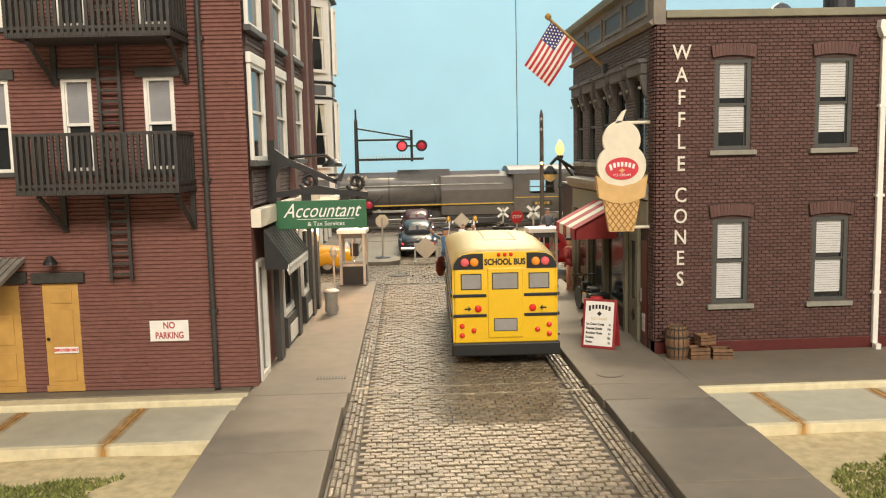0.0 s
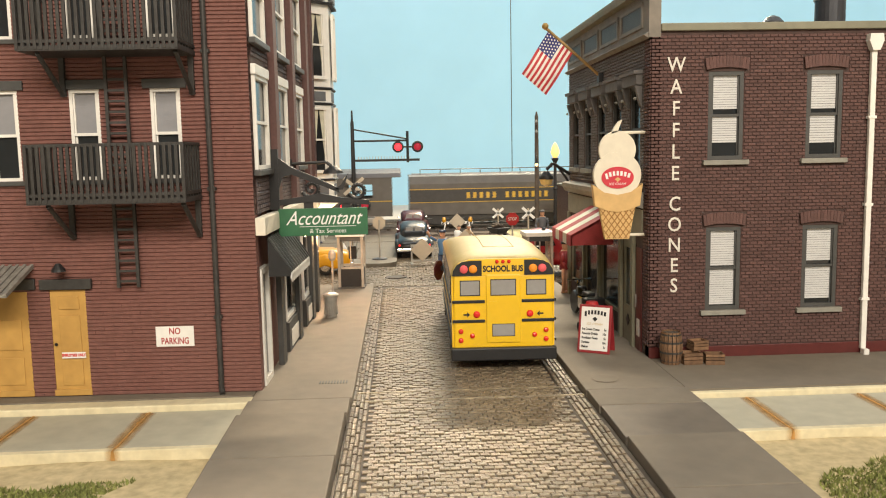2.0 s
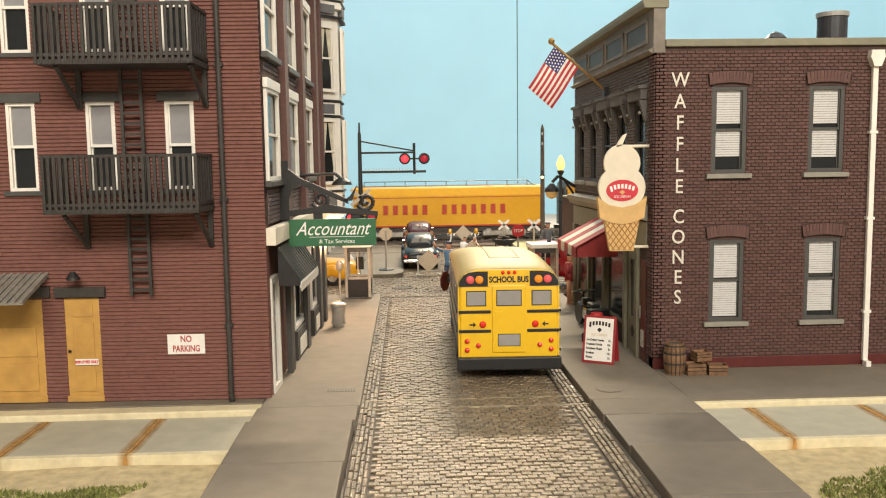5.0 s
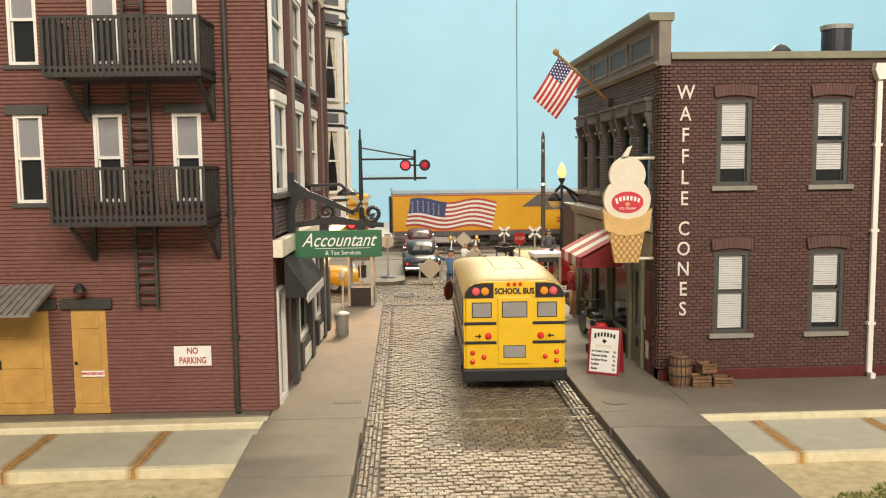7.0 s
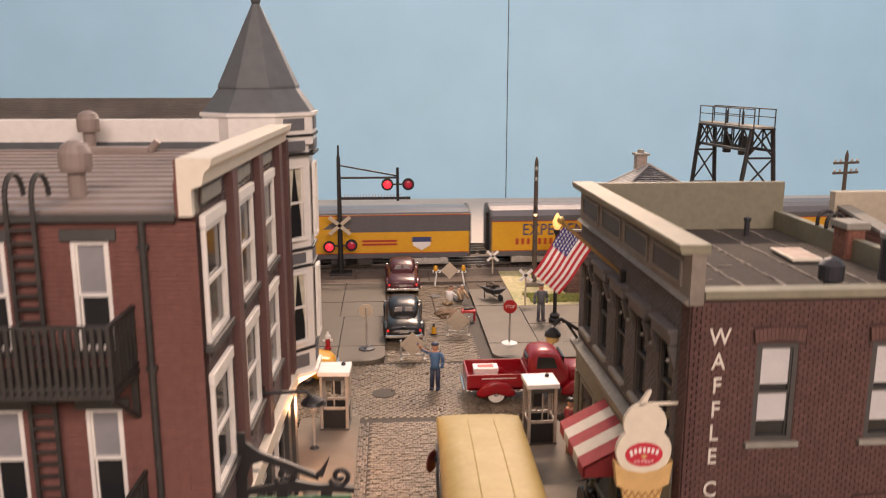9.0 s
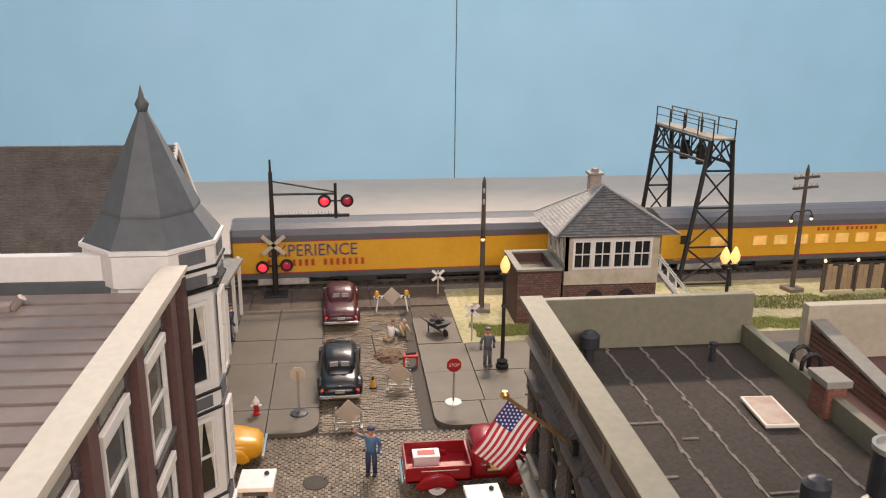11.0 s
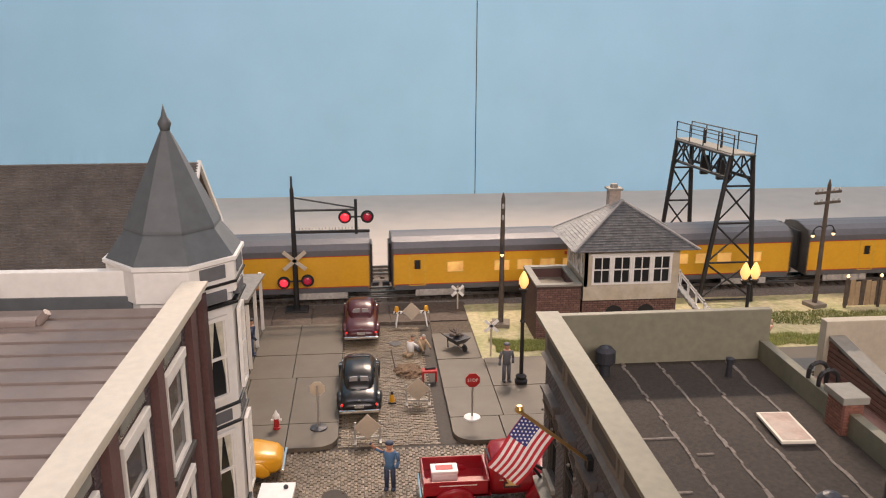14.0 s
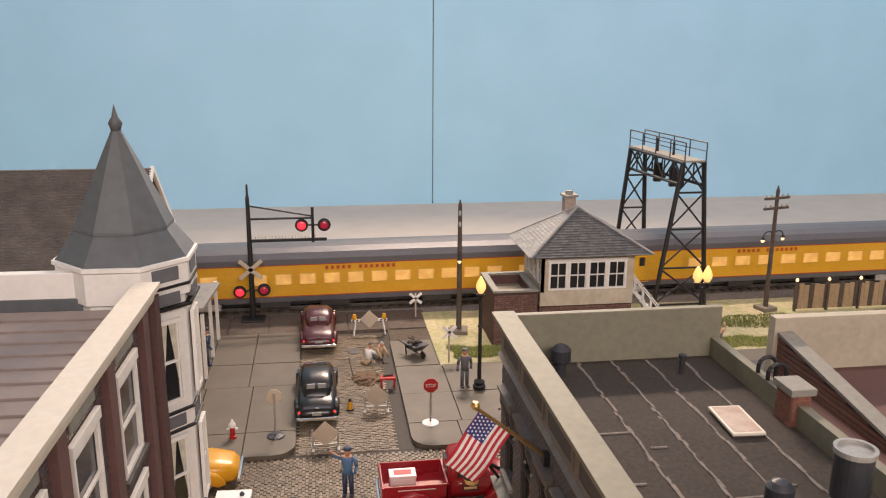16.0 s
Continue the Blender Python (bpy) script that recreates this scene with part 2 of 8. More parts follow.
def parking_strip(name, x0, x1, y0, y1, joints):
    """Pale slabs with a cream front face and rusty joints."""
    ob = structure(name, B(x0, x1, y0 + 0.05, y1, -0.24, -0.06), M_SLABEDGE, "cream concrete parking strip with rusty joints")
    edges = sorted([x0] + joints + [x1])
    for a, b in zip(edges, edges[1:]):
        part("slab", B(a + 0.035, b - 0.035, y0 + 0.16, y1 - 0.01, -0.06, -0.02, bevel=0.012), M_SLAB, ob)
        part("edge_strip", B(a + 0.02, b - 0.02, y0, y0 + 0.15, -0.235, -0.015, bevel=0.012), M_SLABEDGE, ob)
    for j in joints:
        part("rust_stain", B(j - 0.19, j + 0.17, y0 + 0.162, y1 - 0.05, -0.019, -0.0165), M_RUSTSTAIN, ob, "soft rust stain along a joint")
        part("rust_stain", B(j - 0.15, j + 0.15, y0 - 0.006, y0 + 0.15, -0.225, -0.0125), M_RUSTSTAIN, ob, "soft rust stain over the edge")
        part("rusty_joint", B(j - 0.022, j + 0.022, y0 - 0.004, y1 - 0.01, -0.2, -0.016, bevel=0.01), M_RUST, ob)
    return ob


parking_strip("parking_strip_left", -30, -4.05, 13.1, 15.21, [-22.4, -20.0, -17.6, -15.2, -12.8, -10.4, -8.0, -5.85])
parking_strip("parking_strip_right", 4.5, 30, 12.95, 14.89, [5.55, 7.75, 9.95, 12.2, 14.4, 16.6, 18.8, 21])

# sandy ground with tufts of turf in front
def rolling(name, x0, x1, y0, y1, z, step, amp, material, label):
    bm = bmesh.new()
    nx, ny = int((x1 - x0) / step) + 1, int((y1 - y0) / step) + 1
    grid = [[bm.verts.new((x0 + i * step, y0 + j * step, z + amp * noise.noise(((x0 + i * step) * 0.8, (y0 + j * step) * 0.8, 3)))) for i in range(nx)] for j in range(ny)]
    for j in range(ny - 1):
        for i in range(nx - 1):
            bm.faces.new((grid[j][i], grid[j][i + 1], grid[j + 1][i + 1], grid[j + 1][i]))
    return structure(name, bm, material, label)


rolling("ground_sand_left", -30, -4, 4, 13.3, -0.2, 0.3, 0.05, M_SAND, "sandy scenic ground")
rolling("ground_sand_right", 4.4, 30, 4, 13.2, -0.2, 0.3, 0.05, M_SAND, "sandy scenic ground")


def turf(name, patches, count, height, material, z, label, seed):
    """Static-grass fibres in uneven patches."""
    rnd = random.Random(seed)
    vs, fs = [], []
    for x0, x1, y0, y1 in patches:
        for _ in range(count):
            x, y = rnd.uniform(x0, x1), rnd.uniform(y0, y1)
            edge = min((x - x0), (x1 - x), (y - y0) * 1.5, (y1 - y) * 1.5)
            if edge < 0.9 and noise.noise((x * 0.9, y * 0.9, 7)) * 0.9 + 0.35 > edge:
                continue
            a, h, w = rnd.uniform(0, 6.28), height * rnd.uniform(0.5, 1.2), 0.022
            dx, dy = math.cos(a) * w, math.sin(a) * w
            lx, ly = rnd.gauss(0, h * 0.5), rnd.gauss(0, h * 0.5)
            k = len(vs)
            vs += [((x - dx) * K, (y - dy) * K, z * K), ((x + dx) * K, (y + dy) * K, z * K), ((x + lx) * K, (y + ly) * K, (z + h) * K)]
            fs.append((k, k + 1, k + 2))
    me = bpy.data.meshes.new(name)
    me.from_pydata(vs, [], fs)
    me.materials.append(material)
    return tagged(new(name, me), label, "grass", "", "stuff")


M_TURF = mat("green_static_grass", (0.17, 0.19, 0.05), 0.9, rnd=0.35, vary=0.2, stain=(0.30, 0.30, 0.10), stain_amount=0.6, stain_size=1.0)
M_TURF_BACK = mat("bright_static_grass", (0.30, 0.33, 0.10), 0.9, rnd=0.3, vary=0.2, stain=(0.45, 0.42, 0.16), stain_amount=0.7, stain_size=1.0)
turf("turf", [(-12, -5.0, 8.0, 12.4)], 34000, 0.07, M_TURF, -0.2, "short olive green static grass on sand", 3)
turf("turf", [(4.6, 13, 7.5, 12.2)], 34000, 0.07, M_TURF, -0.2, "short olive green static grass on sand", 4)

# near pavement slabs, each a little tilted
def walk_slab(x0, x1, y0, y1, z, tilt, material):
    ob = structure("pavement_slab", B(x0, x1, -(y1 - y0) / 2, (y1 - y0) / 2, -0.3, 0, bevel=0.025), material,
                   "grey pavement slab of the near street", at=spot(0, (y0 + y1) / 2, z, 0, tilt))
    return ob


walk_slab(-4.0, -2.06, 14.28, 15.19, 0.14, 0, M_WALK)
walk_slab(-4.05, -2.1, 12.1, 14.26, 0.16, 0.5, M_WALK)
walk_slab(-4.05, -2.12, 9.4, 12.08, 0.14, 0.6, M_WALK)
walk_slab(-4.05, -2.14, 6.4, 9.38, 0.1, 0.6, M_WALK)
walk_slab(2.52, 4.46, 14.2, 15.19, 0.14, 0, M_WALK)
M_WALKD = mat("dark_sidewalk_slab", (0.15, 0.13, 0.105), 0.6, vary=0.1, size=3, stain=(0.11, 0.095, 0.075), stain_size=0.6, bump=0.1)
walk_slab(2.55, 4.48, 12.5, 14.18, 0.13, 0.4, M_WALKD)
walk_slab(2.57, 4.48, 10.4, 12.48, 0.15, 0.6, M_WALK)
walk_slab(2.57, 4.48, 7.6, 10.38, 0.12, 0.6, M_WALK)
tagged(part("drain_cover", L([(0.27, 0), (0.29, 0.012), (0.25, 0.016), (0.06, 0.012)], 24), M_WALK, at=spot(3.05, 15.9, 0.14)), "round grey cover set in the pavement", "drain cover")
gr = thing("drain_grate", spot(-2.45, 16.3, 0.14), "grey metal drain grate in the pavement", "drain grate")
for i in range(10):
    part("grate_bar", B(-0.3 + i * 0.06, -0.27 + i * 0.06, -0.1, 0.1, 0, 0.012), M_DKGREY, gr)

# far side: slabs round the crossing street
M_FARSLAB = mat("tan_grey_slab", (0.125, 0.107, 0.08), 0.6, vary=0.08, size=2, stain=(0.095, 0.08, 0.06), stain_size=0.5, stain_amount=0.6, bump=0.08)
M_DARKSOIL = mat("dark_soil", (0.09, 0.07, 0.05), 0.9, vary=0.3, size=6, stain=(0.14, 0.11, 0.075), bump=0.5)
structure("pavement_far_bed", B(-14, -2.2, 35.7, 47.4, -0.2, 0.02), M_DKGREY, "dark bed under the far pavement")
structure("pavement_far_bed_right", B(4.1, 40, 35.7, 42.4, -0.2, 0.02), M_DKGREY, "dark bed under the far pavement")


structure("pavement_far_bed_corner", B(3.16, 5.3, 42.41, 47.4, -0.2, 0.015), M_DARKSOIL, "dark soil beside the far street")


def far_slab(x0, x1, y0, y1, z=0.13, rounded=()):
    bm = B(x0, x1, y0, y1, -0.1, z)
    for vx, vy in rounded:
        es = [e for e in bm.edges if all(abs(v.co.x - vx) < 1e-4 and abs(v.co.y - vy) < 1e-4 for v in e.verts)]
        bmesh.ops.bevel(bm, geom=es, offset=0.8, segments=8, affect="EDGES", profile=0.5)
    return structure("pavement_panel", bm, M_FARSLAB, "tan grey pavement panel beside the crossing street")


for a, b, c, d, rr in ((-3.1, -1.22, 34.72, 36.6, ((-1.22, 34.72),)), (-14, -3.14, 34.72, 36.6, ()), (-3.1, -1.22, 36.64, 40.85, ()), (-5.05, -3.14, 36.64, 40.85, ()),
                       (-3.3, -1.22, 40.9, 43.4, ()), (-5.2, -3.34, 40.9, 43.4, ()), (-3.3, -1.22, 43.45, 47.3, ()), (-5.2, -3.34, 43.45, 47.3, ()),
                       (-14, -5.25, 40.9, 47.3, ()), (-14, -5.1, 36.64, 40.85, ()),
                       (3.1, 5.0, 34.72, 36.6, ((3.1, 34.72),)), (5.04, 12, 34.72, 36.6, ()), (3.1, 5.2, 36.64, 39.3, ()), (5.24, 12, 36.64, 39.3, ()),
                       (3.1, 5.2, 39.34, 42.3, ()), (5.24, 12, 39.34, 42.3, ()), (12.04, 40, 34.72, 42.3, ()), (3.1, 5.1, 42.35, 45.5, ())):
    far_slab(a, b, c, d, 0.13 + 0.006 * math.sin(a * 7 + c), rr)
structure("road_side", B(12.0, 60, 38.5, 40.9, -0.2, 0.16), M_DKGREY, "grey side road")
M_DARKWOOD = mat("dark_timber", (0.085, 0.065, 0.05), 0.8, vary=0.25, size=5, stain=(0.14, 0.11, 0.085))
ob = structure("crossing_deck", B(-7, 5.3, 47.45, 50.4, -0.2, 0.0), M_DARKWOOD, "dark timber crossing before the track")
for i in range(6):
    for j in range(2):
        part("plank_panel", B(-6.9 + i * 2.02, -4.94 + i * 2.02, 47.5 + j * 1.46, 48.92 + j * 1.46, 0, 0.06, bevel=0.015), M_DARKWOOD, ob)
M_LAWNSAND = mat("pale_lawn_soil", (0.46, 0.41, 0.24), 0.9, vary=0.2, size=4, stain=(0.26, 0.30, 0.10), stain_amount=0.8, stain_size=0.7, bump=0.4)
rolling("lawn", 5.2, 45, 42.4, 49.9, 0.03, 0.3, 0.05, M_LAWNSAND, "pale lawn with patchy grass")
turf("turf", [(5.8, 10, 42.8, 44.6), (16, 30, 42.4, 44.2)], 15000, 0.16, M_TURF_BACK, 0.04, "bright green patchy static grass by the track", 5)
turf("turf", [(15, 40, 45.2, 47.2)], 14000, 0.16, M_TURF, 0.04, "olive green patchy static grass by the track", 6)


# ---- cobbles: the nearest are pieces, the rest one mesh a street ----
def setts(x0, x1, y0, y1, du, dv, across, seed, top=0.0):
    """Centres and turn of setts in offset courses."""
    rnd = random.Random(seed)
    out = []
    ny = int((y1 - y0) / dv)
    for j in range(ny):
        off = du * 0.5 if j % 2 else 0
        n = int((x1 - x0 - off) / du)
        for i in range(n):
            out.append((x0 + off + (i + 0.5) * du + rnd.uniform(-0.01, 0.01), y0 + (j + 0.5) * dv + rnd.uniform(-0.006, 0.006), top + rnd.uniform(-0.018, 0.008), rnd.uniform(-3, 3)))
    return out


def sett_mesh(du, dv):
    a, b, h, e = du * 0.465, dv * 0.425, 0.06, 0.012
    vs = [(-a, -b, -h), (a, -b, -h), (a, b, -h), (-a, b, -h), (-a, -b, -0.012), (a, -b, -0.012), (a, b, -0.012), (-a, b, -0.012),
          (-a + e, -b + e, 0), (a - e, -b + e, 0), (a - e, b - e, 0), (-a + e, b - e, 0)]
    fs = [(8, 9, 10, 11)]
    for i in range(4):
        j = (i + 1) % 4
        fs += [(i, j, 4 + j, 4 + i), (4 + i, 4 + j, 8 + j, 8 + i)]
    return vs, fs


def cobble_field(name, places, du, dv, parent, label, first=0, turned=False, stone=M_COBBLE):
    vs0, fs0 = sett_mesh(dv, du) if turned else sett_mesh(du, dv)
    piece = bpy.data.meshes.new("sett")
    piece.from_pydata([tuple(c * K for c in v) for v in vs0], [], fs0)
    piece.materials.append(stone)
    for x, y, z, r in places[:first]:
        o = new("sett", piece)
        o.matrix_basis = spot(x, y, z, r)
        o.parent = parent
    base, idx = np.array(vs0), np.array(fs0)
    vs, fs = [], []
    for k, (x, y, z, r) in enumerate(places[first:]):
        c, s = math.cos(math.radians(r)), math.sin(math.radians(r))
        v = base.copy()
        v[:, 0], v[:, 1] = base[:, 0] * c - base[:, 1] * s + x, base[:, 0] * s + base[:, 1] * c + y
        v[:, 2] += z
        vs.append(v * K)
        fs.append(idx + k * len(base))
    me = bpy.data.meshes.new(name)
    me.from_pydata(np.concatenate(vs).tolist(), [], np.concatenate(fs).tolist())
    me.materials.append(stone)
    o = new(name, me)
    o.parent = parent
    return tagged(o, label, "", "", "stuff")


M_GUTTER = mat("gutter_stone", (0.12, 0.092, 0.062), 0.32, rnd=0.4, vary=0.4, size=8, stain=(0.26, 0.22, 0.165), stain_amount=0.7, stain_size=1.5, bump=0.6, fine=30)
M_SEAMROAD = mat("worn_panel_joint", (0.34, 0.29, 0.2), 0.5, vary=0.4, size=5, stain=(0.10, 0.08, 0.055), stain_amount=0.95, stain_size=2.0)


def cobbles():
    road, cross, far = (bpy.data.objects[n] for n in ("road", "road_cross", "road_far"))
    near = setts(-1.7, 2.1, 9.2, 29.2, 0.168, 0.138, True, 1)
    start = [p for p in near if p[1] > 11.3]
    rest = [p for p in near if p[1] <= 11.3]
    cobble_field("setts", start + rest, 0.168, 0.138, road, "weathered tan cobbles of the street", 300)
    rnd = random.Random(8)
    gutters = []
    for x0 in (-2.0, -1.92, -1.84, -1.76, 2.16, 2.25, 2.34, 2.43):
        y = 9.1 + rnd.uniform(0, 0.3)
        while y < 29.0:
            gutters.append((x0, y, rnd.uniform(-0.012, 0.012), 90 + rnd.uniform(-0.8, 0.8)))
            y += 0.34
    cobble_field("gutter_setts", gutters, 0.33, 0.086, road, "long narrow tan gutter stones along the kerb", stone=M_GUTTER)
    for y, z in ((15.35, 0.006), (15.95, 0.004)):
        part("panel_joint", B(-2.05, 2.5, y - 0.02, y + 0.02, -0.05, z, bevel=0.004), M_SEAMROAD, road, "pale joint between two street panels")
    columns = [(y, x, z, a) for x, y, z, a in setts(29.4, 34.7, -9, 14, 0.23, 0.115, True, 3)]
    cobble_field("setts", columns, 0.115, 0.23, cross, "tan cobbles of the cross street")
    cobble_field("setts", setts(-1.22, 2.6, 34.85, 47.0, 0.2, 0.14, True, 4), 0.2, 0.14, far, "tan cobbles of the far street")


# ---- walls with openings, bricks and windows ----
def wall_bm(x0, x1, z0, z1, y0, y1, holes):
    """A wall slab with openings (x0, x1, z0, z1) cut through."""
    bm = bmesh.new()
    xs = sorted({x0, x1, *[h[0] for h in holes], *[h[1] for h in holes]})
    zs = sorted({z0, z1, *[h[2] for h in holes], *[h[3] for h in holes]})
    for xa, xb in zip(xs, xs[1:]):
        run = None
        for za, zb in zip(zs, zs[1:]):
            cx, cz = (xa + xb) / 2, (za + zb) / 2
            if any(h[0] < cx < h[1] and h[2] < cz < h[3] for h in holes):
                if run:
                    box(bm, xa, xb, y0, y1, *run)
                run = None
            else:
                run = (run[0], zb) if run else (za, zb)
        if run:
            box(bm, xa, xb, y0, y1, *run)
    return bm


def brick_places(x0, x1, z0, z1, holes, bl, bh):
    """Courses of bricks, cut to fit beside the openings."""
    out = []
    for j in range(int((z1 - z0) / bh)):
        z = z0 + j * bh
        free = [(x0, x1)]
        for h in holes:
            if h[2] < z + bh * 0.6 and z + bh * 0.4 < h[3]:
                free = [q for a, b in free for q in ((a, min(b, h[0])), (max(a, h[1]), b)) if q[1] - q[0] > 0.03]
        x = x0 - (bl / 2 if j % 2 else 0)
        while x < x1 - 0.01:
            for a, b in free:
                p, q = max(x, a), min(x + bl, b)
                if q - p > 0.03:
                    out.append((p, q, z))
            x += bl
    return out


def brick_wall(wall, x0, x1, z0, z1, holes, bl, bh, material, proud, pieces=0, gap=0.018, focus=None, tight=False):
    """Bricks that stand proud of a wall at local y 0, facing -y. The nearest are pieces, the rest one mesh."""
    places = brick_places(x0, x1, z0, z1, holes, bl, bh)
    vs, fs, made = [], [], 0
    whole = None
    if focus:
        places.sort(key=lambda p: not (focus[0] <= p[0] and p[1] <= focus[1] and focus[2] <= p[2] <= focus[3]))
    for a, b, z in places:
        full = abs(b - a - bl) < 1e-6
        inside = focus and focus[0] <= a and b <= focus[1] and focus[2] <= z <= focus[3]
        w, h, e = (b - a - gap), (bh - gap), 0.02 if tight else 0.008
        ex = 0.001 if tight else e
        q = [(0, 0, 0), (w, 0, 0), (w, 0, h), (0, 0, h), (ex, -proud, e), (w - ex, -proud, e), (w - ex, -proud, h - e), (ex, -proud, h - e)]
        f = [(4, 5, 6, 7), (0, 1, 5, 4), (1, 2, 6, 5), (2, 3, 7, 6), (3, 0, 4, 7)]
        if pieces and made < pieces and full and inside:
            if whole is None:
                whole = bpy.data.meshes.new("brick")
                whole.from_pydata([tuple(c * K for c in v) for v in q], [], f)
                whole.materials.append(material)
            o = new("brick", whole)
            o.matrix_basis = spot(a + gap / 2, 0, z + gap / 2)
            o.parent = wall
            made += 1
        else:
            k = len(vs)
            vs += [((x + a + gap / 2) * K, y * K, (zz + z + gap / 2) * K) for x, y, zz in q]
            fs += [tuple(k + i for i in t) for t in f]
    me = bpy.data.meshes.new("bricks")
    me.from_pydata(vs, [], fs)
    me.materials.append(material)
    o = new("bricks", me)
    o.parent = wall
    return tagged(o, "", "", "", "stuff")


def window(parent, m, w, h, frame_mat, fw=0.07, blind=0.0, blind2=0.0, glass=None, deep=0.12, sash=True, shade=None):
    """A sash window at its lower left corner, in a wall facing -y."""
    bm = bmesh.new()
    box(bm, 0, fw, -0.03, deep, 0, h)
    box(bm, w - fw, w, -0.03, deep, 0, h)
    box(bm, fw, w - fw, -0.03, deep, 0, fw)
    box(bm, fw, w - fw, -0.03, deep, h - fw, h)
    ob = part("window", bm, frame_mat, parent, at=m)
    if sash:
        bm = bmesh.new()
        box(bm, fw, w - fw, -0.01, 0.05, h * 0.49, h * 0.49 + 0.055)
        for z0, z1, yy in ((fw, h * 0.49, 0.03), (h * 0.49 + 0.055, h - fw, 0.0)):
            box(bm, fw, fw + 0.03, yy, yy + 0.04, z0, z1)
            box(bm, w - fw - 0.03, w - fw, yy, yy + 0.04, z0, z1)
        part("sash", bm, frame_mat, ob)
    part("pane", B(fw, w - fw, 0.055, 0.062, fw, h - fw), glass or M_GLASS, ob)
    if blind and shade:
        part("roller_shade", B(fw + 0.03, w - fw - 0.03, 0.04, 0.052, h - fw - blind, h - fw), shade, ob)
    elif blind:
        n = max(3, int(blind / 0.05))
        bm = bmesh.new()
        for i in range(n):
            z = h - fw - blind * i / n
            box(bm, fw + 0.03, w - fw - 0.03, 0.035, 0.052, z - blind / n * 0.86, z)
        part("blind", bm, shade or M_BLIND, ob)
    if blind2:
        bm = bmesh.new()
        n = max(3, int(blind2 / 0.05))
        for i in range(n):
            z = h * 0.49 - blind2 * i / n
            box(bm, fw + 0.03, w - fw - 0.03, 0.037, 0.053, z - blind2 / n * 0.86, z)
        part("blind", bm, shade or M_BLIND, ob)
    return ob


# ---- the ice cream shop ----
M_DOORRED = mat("dark_red_door", (0.10, 0.02, 0.018), 0.4)
M_ROOFTAR = mat("tar_roof", (0.044, 0.036, 0.029), 0.9, vary=0.25, size=10, stain=(0.078, 0.064, 0.052), stain_size=0.8, bump=0.6)
M_GREYCREAM = mat("drab_cream_paint", (0.46, 0.41, 0.31), 0.6, vary=0.08)
M_PARAPET = mat("sooty_grey_paint", (0.20, 0.175, 0.145), 0.65, vary=0.15, size=4)
M_SEAM = mat("worn_roof_seam", (0.20, 0.175, 0.15), 0.85, vary=0.3, size=12, bump=0.5)
M_LETTER = mat("faded_white_paint", (0.66, 0.62, 0.55), 0.6, vary=0.12, size=18)
M_STEEL = mat("galvanised_metal", (0.40, 0.39, 0.36), 0.4, metal=0.35, vary=0.12)
M_GRAYPIPE = mat("dark_sheet_metal", (0.045, 0.047, 0.055), 0.45, metal=0.3)
M_BRICK_N = mat("brown_brick", (0.19, 0.09, 0.065), 0.75, rnd=0.12, vary=0.15, size=8)
M_RUSTRED = mat("orange_brick", (0.20, 0.085, 0.055), 0.75, rnd=0.15)
M_STONE = mat("grey_stone", (0.26, 0.25, 0.215), 0.7, vary=0.1)


# brown brick with the grey of its grazing sheen mixed into the colour
M_GREYBROWN = mat("grey_sheen_brown_brick", (0.125, 0.108, 0.10), 0.7, rnd=0.14, size=20, bump=0.3)


